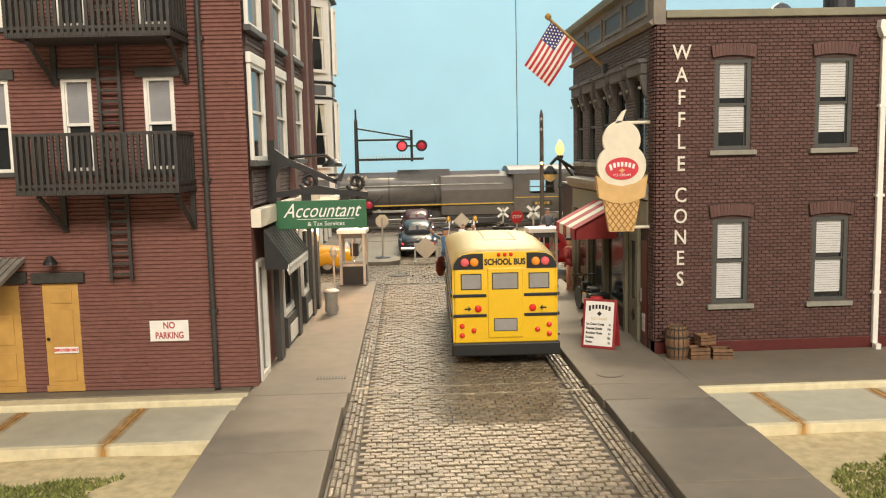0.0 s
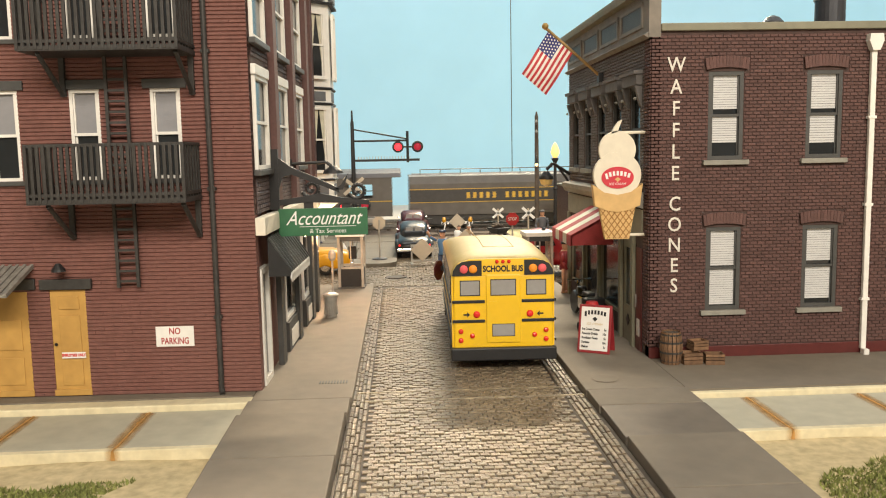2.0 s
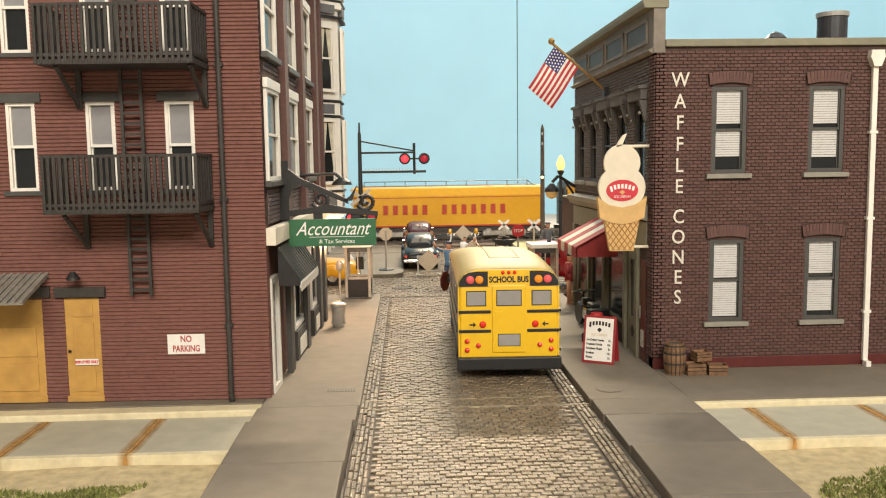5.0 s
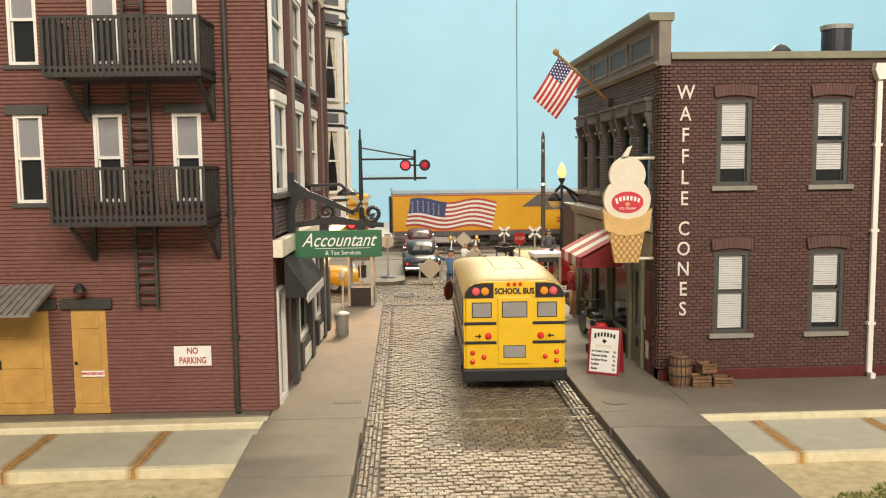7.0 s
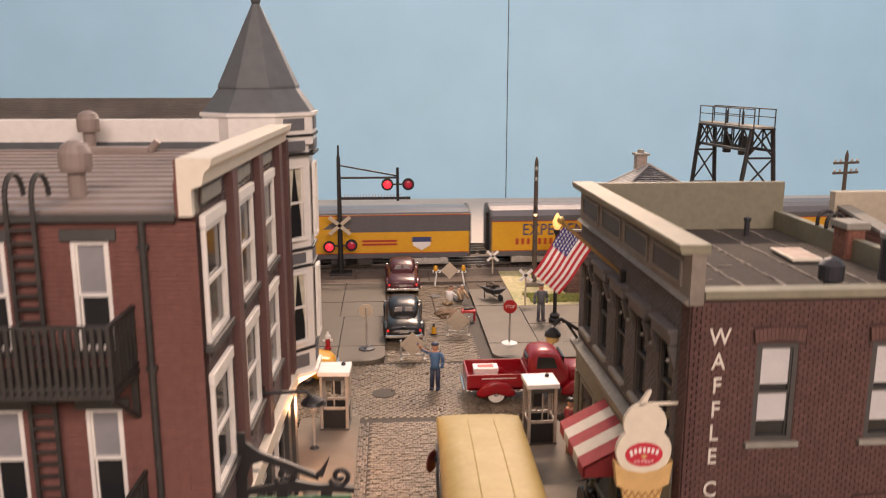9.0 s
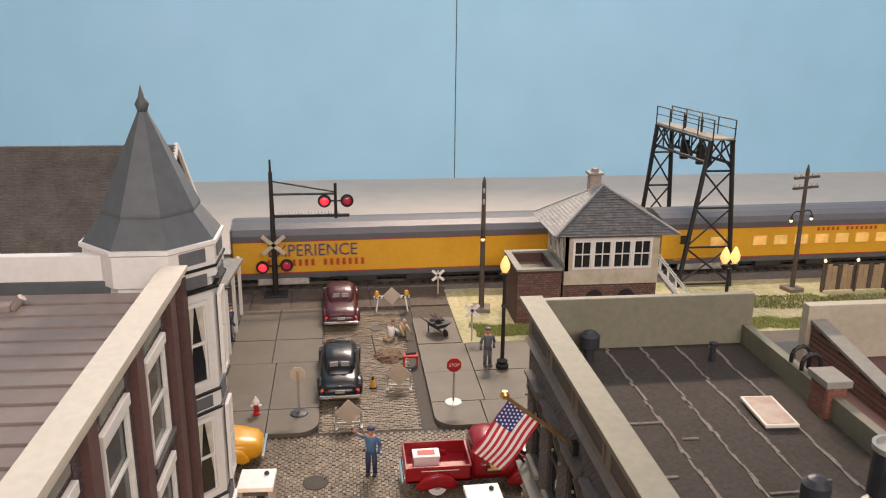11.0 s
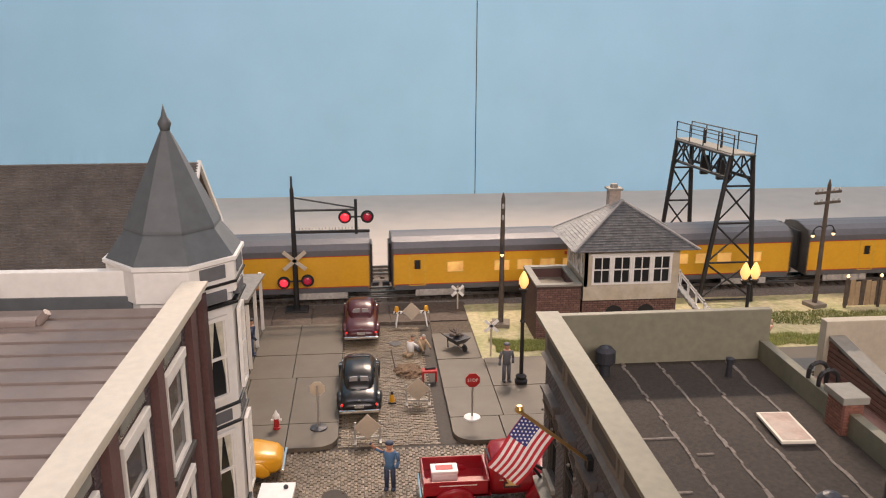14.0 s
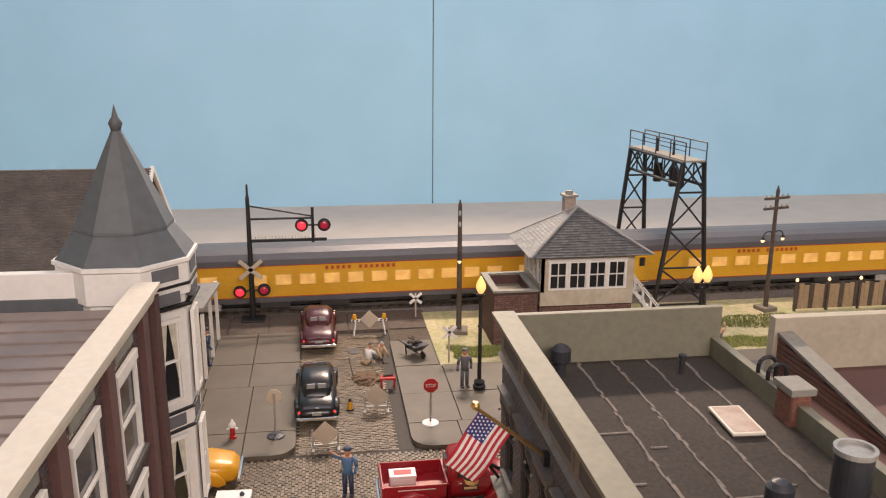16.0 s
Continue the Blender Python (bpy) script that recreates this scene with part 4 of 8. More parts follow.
    for h in up:
        window(sw, spot(h[0], -0.04, h[2]), h[1] - h[0], h[3] - h[2], M_WHITE, 0.075, 0, 0, deep=0.12)
        part("hood", B(h[0] - 0.05, h[1] + 0.05, -0.1, 0.0, h[3] + 0.0, h[3] + 0.2, bevel=0.015), M_WHITE, sw, "white window hood")
        part("sill", B(h[0] - 0.12, h[1] + 0.12, -0.14, 0.0, h[2] - 0.12, h[2] - 0.005, bevel=0.015), M_DKGREY, sw)
        if h[2] > 6:
            part("frieze_panel", B(h[0] + 0.06, h[1] - 0.06, -0.06, -0.02, h[3] + 0.36, h[3] + 0.6, bevel=0.02), M_STONE, sw, "pale frieze panel")
    part("storefront_band", B(0, D, -0.2, 0.0, 3.1, 3.45, bevel=0.02), M_CREAM, sw, "cream storefront band")
    for h in low[1:]:
        part("stall_riser", B(h[0], h[1], -0.06, 0.06, 0, 0.72), M_DKGREY, sw)
        part("riser_panel", B(h[0] + 0.3, h[1] - 0.3, -0.075, -0.06, 0.1, 0.5), M_WHITE, sw)
        window(sw, spot(h[0], 0.02, h[2]), h[1] - h[0], h[3] - h[2], M_WHITE, 0.09, sash=False)
    window(sw, spot(0.3, 0.0, 0.02), 0.85, 2.38, M_WHITE, 0.12, sash=False)
    # cornice and roof
    part("cornice", P([(0.0, 9.4), (-0.16, 9.46), (-0.2, 9.64), (-0.3, 9.74), (-0.32, 9.86), (0.2, 9.86), (0.2, 9.0), (0.0, 9.0)], -0.16, D - 0.5, "x"), M_CREAM, s, "cream moulded cornice", at=R)
    part("cornice_end", B(-0.26, -0.003, -0.1, 0.0, 8.985, 9.84, bevel=0.02), M_BRICK_L, s)
    roof = part("roof", B(-W, -0.21, 0.0, D - 0.02, 8.85, 8.96), M_SLATE, s, "rose grey boarded roof")
    for i in range(14):
        y = 0.0 + i * 0.585
        part("roof_board", P([(y, 8.94), (y + 0.553, 8.94), (y + 0.553, 9.06 + 0.016 * i), (y, 9.08 + 0.016 * i)], -W, -0.21, "x"), M_ROOFPLANK, roof)
    part("gutter", P([(-0.16, 8.93), (-0.02, 8.92), (-0.02, 9.03), (-0.05, 9.03), (-0.06, 8.97), (-0.13, 8.97), (-0.14, 9.04), (-0.17, 9.04)], -W, -0.27, "x"), M_DKGREY, s, "dark roof gutter")
    part("rear_parapet", B(-W, -1.4, D, D + 0.25, 0, 9.95, bevel=0.02), M_WHITE, s, "white rear parapet")
    part("back_wall", B(-W, -0.1, D - 0.2, D - 0.02, 0, 8.84), M_BRICK_L, s)
    part("rear_flashing", B(-W, -1.4, D - 0.06, D - 0.003, 8.97, 9.4), M_SLATE, s, "dark strip along the parapet foot")
    # balconies
    for z in (3.84, 6.55):
        bal = part("balcony", B(-3.82, -0.98, -1.15, 0, z, z + 0.09), M_BLACKBROWN, s, "black iron fire balcony")
        rail = bmesh.new()
        for zz in (z + 0.14, z + 1.03):
            box(rail, -3.82, -0.98, -1.15, -1.09, zz, zz + 0.055)
            box(rail, -3.82, -3.76, -1.09, 0, zz, zz + 0.055)
            box(rail, -1.04, -0.98, -1.09, 0, zz, zz + 0.055)
        part("rail", rail, M_BLACKBROWN, bal)
        for i in range(27):
            x = -3.79 + i * 0.107
            part("baluster", B(x - 0.03, x + 0.03, -1.16, -1.11, z + 0.02, z + 1.07, bevel=0.006), M_BLACKBROWN, bal)
        for i in range(6):
            y = -0.98 + i * 0.18
            for x in (-3.8, -1.01):
                part("baluster", B(x - 0.022, x + 0.022, y - 0.026, y + 0.026, z + 0.02, z + 1.07), M_BLACKBROWN, bal)
        for x in (-3.48, -1.06):
            bm = bmesh.new()
            box(bm, x - 0.05, x + 0.05, -0.1, 0, z - 0.72, z)
            tube(bm, (x, -0.06, z - 0.7), (x, -1.05, z - 0.03), 0.045, n=8)
            part("bracket", bm, M_BLACKBROWN, bal)
    # ladders
    for z0, z1, x, hoop in ((2.17, 3.84, -2.66, 0), (4.0, 6.55, -2.67, 0), (6.7, 9.25, -2.71, 1)):
        ld = part("ladder", B(x, x + 0.06, -0.2, -0.14, z0, z1), M_BLACKBROWN, s, "black iron wall ladder")
        part("rail", B(x + 0.38, x + 0.44, -0.2, -0.14, z0, z1), M_BLACKBROWN, ld)
        k = int((z1 - z0) / 0.2)
        for i in range(k):
            part("rung", B(x, x + 0.44, -0.19, -0.15, z0 + 0.1 + i * 0.2, z0 + 0.145 + i * 0.2), M_BLACKBROWN, ld)
        if hoop:
            for xx in (x + 0.03, x + 0.41):
                bm = bmesh.new()
                for i in range(8):
                    a, b = math.pi * i / 8, math.pi * (i + 1) / 8
                    tube(bm, (xx, 0.13 - 0.3 * math.cos(a), 9.25 + 0.36 * math.sin(a)), (xx, 0.13 - 0.3 * math.cos(b), 9.25 + 0.36 * math.sin(b)), 0.04, n=8)
                part("hoop", bm, M_BLACKBROWN, ld)
    # black scalloped awning over the shop door
    aw = part("awning", P([(-0.16, 3.02), (-0.6, 2.36), (-0.6, 2.24), (-0.16, 2.24)], 0.35, 3.0, "x"), M_BLACK, s, "black awning with a white scalloped edge", at=R)
    for i in range(12):
        part("scallop", L([(0.11, 0), (0.11, 0.015)], 12), M_SIGNWHITE, aw, at=spot(0.46 + i * 0.22, -0.605, 2.22, 0, 90))
    # grey strips paint the highlights on the folds of the black cloth
    for i in range(11):
        part("fold", P([(-0.17, 3.04), (-0.62, 2.38), (-0.62, 2.34), (-0.17, 3.0)], 0.4 + i * 0.25, 0.45 + i * 0.25, "x"), M_DKGREY, aw)
    part("edge", B(0.35, 3.0, -0.62, -0.59, 2.2, 2.26), M_SIGNWHITE, aw)
    return s


apartment_house()


def octagon(r, z, a0=22.5):
    return [(r * math.cos(math.radians(a0 + 45 * i)), r * math.sin(math.radians(a0 + 45 * i)), z) for i in range(8)]


def oct_tower(bm, levels):
    rings = [[bm.verts.new(p) for p in octagon(r, z)] for r, z in levels]
    for a, b in zip(rings, rings[1:]):
        for i in range(8):
            bm.faces.new((a[i], a[(i + 1) % 8], b[(i + 1) % 8], b[i]))
    bm.faces.new(rings[0][::-1])
    bm.faces.new(rings[-1])
    return bm


M_PANELGREY = mat("slate_blue_grey_paint", (0.13, 0.135, 0.145), 0.55, vary=0.08)


def turret():
    s = thing("corner_turret", spot(-4.26, 25.6, 0.12, -1), "white octagonal corner turret with a grey slate spire", "turret")
    r = 1.36
    part("shaft", oct_tower(bmesh.new(), [(r, 3.2), (r, 9.62)]), M_WHITE, s)
    part("base", oct_tower(bmesh.new(), [(0.6, 2.6), (r + 0.08, 3.15), (r + 0.08, 3.25)]), M_WHITE, s)
    part("foot", B(-1.2, 0.4, -1.2, 1.4, 0, 2.62), M_BRICK_L, s, "brick shop corner under the turret")
    for z in (3.85, 6.1, 6.55):
        q = r
        part("band", oct_tower(bmesh.new(), [(q + 0.03, z), (q + 0.06, z + 0.02), (q + 0.06, z + 0.06), (q + 0.03, z + 0.08)]), M_BLACK, s, "thin black band")
    part("eave", oct_tower(bmesh.new(), [(r + 0.02, 9.26), (r + 0.12, 9.3), (r + 0.12, 9.98), (r + 0.18, 10.02), (r + 0.18, 10.1), (r - 0.1, 10.12)]), M_WHITE, s)
    skirt = part("spire_skirt", oct_tower(bmesh.new(), [(r + 0.11, 10.11), (1.02, 10.72)]), M_SLATE, s)
    spire = part("spire", oct_tower(bmesh.new(), [(1.06, 10.7), (1.05, 10.76), (0.09, 12.8)]), M_SLATE, s, "grey slate spire")
    part("finial", L([(0.1, 12.76), (0.12, 12.84), (0.15, 12.92), (0.11, 13.0), (0.07, 13.06), (0.0, 13.34)], 14), M_SLATE, s, smooth=True)
    side = 2 * r * math.sin(math.radians(22.5))
    ap = r * math.cos(math.radians(22.5))
    for k in range(8):
        ang = 45 * k
        m = pose(0, 0, 0, 0, 0, ang + 90) @ spot(0, -ap, 0)
        for z0, z1 in ((9.14, 9.4), (9.66, 9.96), (6.22, 6.5), (3.4, 3.75)):
            if z0 > 9 and k not in (7, 0, 1, 2):
                continue
            part("panel", B(-0.32, 0.32, -0.02 - (0.12 if z0 > 9 else 0), 0.02, z0, z1, bevel=0.01), M_PANELGREY, s, "grey inset panel", at=m)
        if k in (7, 0, 1, 2):
            for z in (9.02, 9.5):
                part("band", B(-0.59, 0.59, -0.145, 0.0, z, z + 0.06), M_BLACK, s, "thin black band", at=m)
        for z0 in (4.1, 6.85):
            w = window(s, m @ spot(-0.3, -0.1, z0), 0.6, 1.95, M_WHITE, 0.09, deep=0.05)
            cu = bmesh.new()
            for sx in (-1, 1):
                prism(cu, [(0.3 + sx * 0.02, 1.84), (0.3 + sx * 0.2, 1.84), (0.3 + sx * 0.2, 0.3), (0.3 + sx * 0.13, 0.9)], 0.042, 0.052)
            part("curtain", cu, M_CURTAIN, w, "ivory draped curtain")
    return s


turret()
# dark ribbed roof of the house behind
s = thing("station_house", spot(0, 0, 0.0), "house with a long dark ribbed roof and white gable trim", "house")
rf = part("roof", P([(33.6, 7.2), (37.2, 10.2), (40.8, 7.2), (37.2, 9.95)], -34, -5.9, "x"), M_DARKWOOD, s, "dark ribbed roof")
M_RIB = mat("dark_ribbed_roofing", (0.115, 0.1, 0.088), 0.6, vary=0.2, size=1.5, stain=(0.07, 0.06, 0.055), stain_size=0.25, stain_amount=0.9)
for i in range(38):
    f = i / 38
    part("roof_course", P([(33.55 + 3.6 * f, 7.22 + 3 * f), (33.55 + 3.6 * f, 7.3 + 3 * f), (33.55 + 3.6 * (f + 0.026), 7.24 + 3 * (f + 0.026))], -34, -5.85, "x"), M_RIB, rf)
part("wall", B(-33, -6.5, 34.4, 40, 0, 7.4), M_CREAM, s)
part("gable", P([(34.4, 7.4), (40, 7.4), (37.2, 9.7)], -6.7, -6.5, "x"), M_CREAM, s)
part("barge_board", P([(33.5, 7.05), (37.2, 10.12), (37.2, 10.3), (33.4, 7.2)], -5.9, -5.78, "x"), M_WHITE, s)
part("barge_board", P([(40.9, 7.05), (37.2, 10.12), (37.2, 10.3), (41.0, 7.2)], -5.9, -5.78, "x"), M_WHITE, s)
part("porch_roof", P([(40.9, 3.6), (47, 2.9), (47, 3.0), (40.9, 3.75)], -9, -5.0, "x"), M_TIN, s, "ribbed grey porch roof")
for y in (42, 44.5, 46.8):
    part("porch_post", B(-5.3, -5.15, y, y + 0.12, 0, 3.1), M_WHITE, s)
for x, y in ((-6.0, 17.25), (-8.05, 23.9)):
    v = thing("roof_ventilator", spot(x, y, 9.18 + 0.028 * (y - 16)), "rose grey turbine roof ventilator", "roof vent")
    part("neck", L([(0.14, 0), (0.14, 0.45)], 14), M_ROOFPLANK, v)
    part("drum", L([(0.24, 0.42), (0.26, 0.5), (0.26, 0.72), (0.2, 0.85), (0.08, 0.92)], 18), M_ROOFPLANK, v)
v = thing("roof_duct", spot(-7.0, 23.3, 9.36), "low rose grey roof duct", "roof duct")
part("body", B(-0.9, 0.5, -0.14, 0.14, 0, 0.16, bevel=0.04), M_ROOFPLANK, v)
part("bend", T((0.5, 0, 0.05), (0.7, 0, 0.28), 0.09), M_ROOFPLANK, v)
v = thing("chimney", spot(-9.8, 17.6, 9.16), "red brick chimney on the boarded roof", "chimney")
part("stack", B(-0.4, 0.4, -0.4, 0.4, 0, 0.9), M_RUSTRED, v)
part("cap", B(-0.46, 0.46, -0.46, 0.46, 0.9, 1.02, bevel=0.02), M_STONE, v)
v = thing("roof_pipe", spot(-8.9, 18.5, 9.16), "thin curved vent pipe on the boarded roof", "vent pipe")
part("pipe", T((0, 0, 0), (0, 0, 0.7), 0.05), M_ROOFPLANK, v)
part("bend", T((0, 0, 0.68), (-0.25, 0, 0.8), 0.05), M_ROOFPLANK, v)


# ---- hanging signs ----
def accountant_sign():
    M_GREEN = mat("green_sign_paint", (0.028, 0.125, 0.055), 0.45, vary=0.08)
    s = thing("accountant_sign", spot(-3.72, 17.55, 0), "green hanging shop sign on a black scrolled bracket", "sign")
    arm = bmesh.new()
    box(arm, -0.06, 0.14, -0.06, 0.06, 3.62, 4.9)
    prism(arm, [(0.1, 4.75), (0.4, 4.52), (0.9, 4.3), (1.4, 4.05), (1.42, 3.95), (0.9, 4.17), (0.4, 4.36), (0.22, 4.3), (0.12, 4.0)], -0.05, 0.05)
    prism(arm, [(0.1, 3.82), (0.6, 3.88), (1.0, 3.95), (1.4, 3.86), (2.05, 3.78), (2.05, 3.68), (1.4, 3.74), (0.7, 3.76), (0.1, 3.7)], -0.05, 0.05)
    prism(arm, [(1.3, 4.02), (1.45, 4.12), (1.62, 4.38), (1.5, 4.02)], -0.05, 0.05)
    br = part("bracket", arm, M_BLACK, s)
    for cx, cz, r0 in ((0.82, 4.05, 0.2), (1.8, 4.0, 0.2)):
        sc = bmesh.new()
        pts = []
        for i in range(22):
            a = i * 0.42
            rr = r0 * (1 - i / 26)
            pts.append((cx + rr * math.cos(a + 3.5), 0, cz + rr * math.sin(a + 3.5)))
        for p, q in zip(pts, pts[1:]):
            tube(sc, p, q, 0.045, n=8)
        part("scroll", sc, M_BLACK, br)
    for x in (0.75, 1.55):
        part("hanger", B(x - 0.1, x + 0.1, -0.03, 0.03, 3.6, 3.85), M_BLACK, s)
    bd = part("board", B(0.1, 2.0, -0.045, 0.045, 3.04, 3.63, bevel=0.01), M_GREEN, s, "green sign board")
    writing("word", "Accountant", 0.42, spot(1.05, -0.05, 3.41, 0, 90), M_SIGNWHITE, bd, 0.003, shear=0.45, wide=0.8, bold=0.001)
    part("line", B(0.55, 1.75, -0.05, -0.045, 3.235, 3.245), M_SIGNWHITE, bd)
    writing("word", "& Tax Services", 0.13, spot(1.15, -0.05, 3.14, 0, 90), M_SIGNWHITE, bd, 0.003)
    l = thing("gooseneck_lamp", spot(-3.7, 20.3, 0), "black gooseneck lamp on the wall", "wall lamp")
    bm = T((0, 0, 4.55), (0.9, 0, 4.58), 0.04, n=8)
    tube(bm, (0.9, 0, 4.58), (1.05, 0, 4.45), 0.04, n=8)
    part("arm", bm, M_BLACK, l)
    part("shade", L([(0.26, 0), (0.22, 0.08), (0.08, 0.18)], 16), M_BLACK, l, at=spot(1.06, 0, 4.3))
    part("rose", B(-0.05, 0.05, -0.12, 0.12, 4.43, 4.67), M_BLACK, l)


def cone_sign():
    M_ICE = mat("ivory_ice_cream", (0.72, 0.66, 0.53), 0.6, vary=0.04)
    M_WAF = mat("waffle_tan", (0.62, 0.40, 0.16), 0.6, vary=0.08)
    M_WAFD = mat("waffle_line", (0.36, 0.19, 0.06), 0.7)
    s = thing("ice_cream_sign", spot(3.78, 17.85, 0), "flat painted ice cream cone sign hung from the shop corner", "sign")

    def disc(cx, cz, rx, rz, y0, y1, n=36):
        return P([(cx + rx * math.cos(2 * math.pi * i / n), cz + rz * math.sin(2 * math.pi * i / n)) for i in range(n)], y0, y1)
    part("upper_scoop", disc(0, 4.75, 0.41, 0.41, -0.05, 0.05), M_ICE, s)
    part("swirl", P([(-0.14, 5.1), (0.0, 5.14), (0.1, 5.4), (0.02, 5.36), (-0.08, 5.22)], -0.05, 0.05), M_ICE, s)
    part("lower_scoop", disc(0, 4.2, 0.53, 0.5, -0.06, 0.06), M_ICE, s)
    cup = [(-0.56, 4.0), (-0.5, 3.52), (-0.25, 3.42), (0, 3.38), (0.25, 3.42), (0.5, 3.52), (0.56, 4.0), (0.3, 3.82), (0, 3.76), (-0.3, 3.82)]
    part("cone_rim", P(cup, -0.09, 0.09), M_WAF, s)
    cn = part("cone", P([(-0.4, 3.48), (0.4, 3.48), (0.27, 2.78), (-0.27, 2.78)], -0.06, 0.06), M_WAF, s, "waffle cone with crossed lines")
    bm = bmesh.new()
    for i in range(-6, 7):
        for sg in (-1, 1):
            p0, p1 = None, None
            for k in range(41):
                z = 2.8 + 0.66 * k / 40
                x = i * 0.13 + sg * (z - 3.1) * 0.75
                if abs(x) < 0.27 + (z - 2.78) * 0.185:
                    p0 = p0 or (x, -0.065, z)
                    p1 = (x, -0.065, z)
            if p0 and p1 and p0 != p1:
                tube(bm, p0, p1, 0.011, n=5)
    part("waffle_lines", bm, M_WAFD, cn)
    lb = part("label", disc(0, 4.14, 0.36, 0.24, -0.075, -0.06), mat("red_label", (0.55, 0.03, 0.05), 0.5), s, "red oval label with white words")
    for i, c in enumerate(range(7)):
        tall = 0.075 if i == 0 else 0.05
        part("name_bar", B(-0.026, 0.026, -0.081, -0.075, -tall, 0.05), M_SIGNWHITE, lb, at=spot((i - 3) * 0.083, 0, 4.235 - 0.05 * (i - 3) ** 2 / 9, 0, 0, (i - 3) * 5))
    part("crest", P([(-0.07, 4.1), (0, 4.15), (0.07, 4.1), (0.03, 4.08), (0, 4.04), (-0.03, 4.08)], -0.08, -0.075), M_WAF, lb)
    writing("word", "ICE CREAM", 0.075, spot(0, -0.079, 4.0, 0, 90), M_SIGNWHITE, lb, 0.002)
    for z in (5.12, 2.86):
        part("rod", T((-0.1 if z > 4 else 0.25, 0.02, z), (0.66, 0.02, z), 0.035, n=8), M_ICE, s)


accountant_sign()
cone_sign()


def awning_red():
    s = thing("shop_awning", spot(4.35, 21.6, 0), "red and white striped awning with scalloped front", "awning")
    M_AR = mat("red_canvas", (0.42, 0.055, 0.06), 0.7)
    for i in range(5):
        m = M_AR if i % 2 == 0 else M_CREAM
        y = -1.25 + i * 0.5
        part("stripe", P([(0, 3.2), (-1.1, 2.62), (-1.1, 2.35), (-1.05, 2.35), (-1.05, 2.58), (0, 3.14)], y, y + 0.498), m, s)
    for y in (-1.25, 1.23):
        part("side", P([(0, 3.18), (-1.08, 2.6), (-1.08, 2.36), (0, 2.36)], y, y + 0.02), M_AR, s)


awning_red()


# ---- the school bus ----
M_BUS = mat("school_bus_yellow", (0.80, 0.50, 0.012), 0.28, vary=0.03, stain_amount=0.08, coat=0.5, bump=0.02)
M_BUSROOF = mat("dusty_bus_roof", (0.40, 0.30, 0.095), 0.55, vary=0.06, stain=(0.5, 0.40, 0.18))
M_REDL = mat("red_lens", (0.7, 0.03, 0.02), 0.2, vary=0.05, bump=0)
M_AMBER = mat("amber_lens", (0.85, 0.30, 0.03), 0.2, vary=0.05, bump=0)
M_PINK = mat("pale_red_lens", (0.75, 0.12, 0.13), 0.2, vary=0.05, bump=0)
M_BUSGLASS = mat("grey_bus_window", (0.30, 0.29, 0.28), 0.25, vary=0.06)
M_RUBBER = mat("black_rubber", (0.02, 0.02, 0.02), 0.8)
M_CHROME = mat("chrome", (0.75, 0.74, 0.72), 0.12, metal=1.0, vary=0.03, bump=0)


def lens(parent, x, y, z, r, m, name="lamp"):
    return part(name, L([(r, 0), (r, 0.03), (r * 0.75, 0.05), (r * 0.3, 0.06)], 14), m, parent, at=spot(x, y, z, 0, 90))


def wheel(parent, x, y, r, w, side):
    o = part("wheel", L([(r * 0.6, -w / 2), (r * 0.95, -w / 2), (r, -w * 0.3), (r, w * 0.3), (r * 0.95, w / 2), (r * 0.6, w / 2)], 22), M_RUBBER, parent, at=spot(x, y, r, 0, 0, 90))
    part("hub", L([(r * 0.58, -w / 2 - 0.01), (r * 0.58, w / 2 + 0.01)], 18), M_CHROME, o, "bright wheel disc")
    part("cap", L([(r * 0.25, -w / 2 - 0.03), (r * 0.25, w / 2 + 0.03)], 12), M_REDL if side == "red" else M_CHROME, o)
    return o


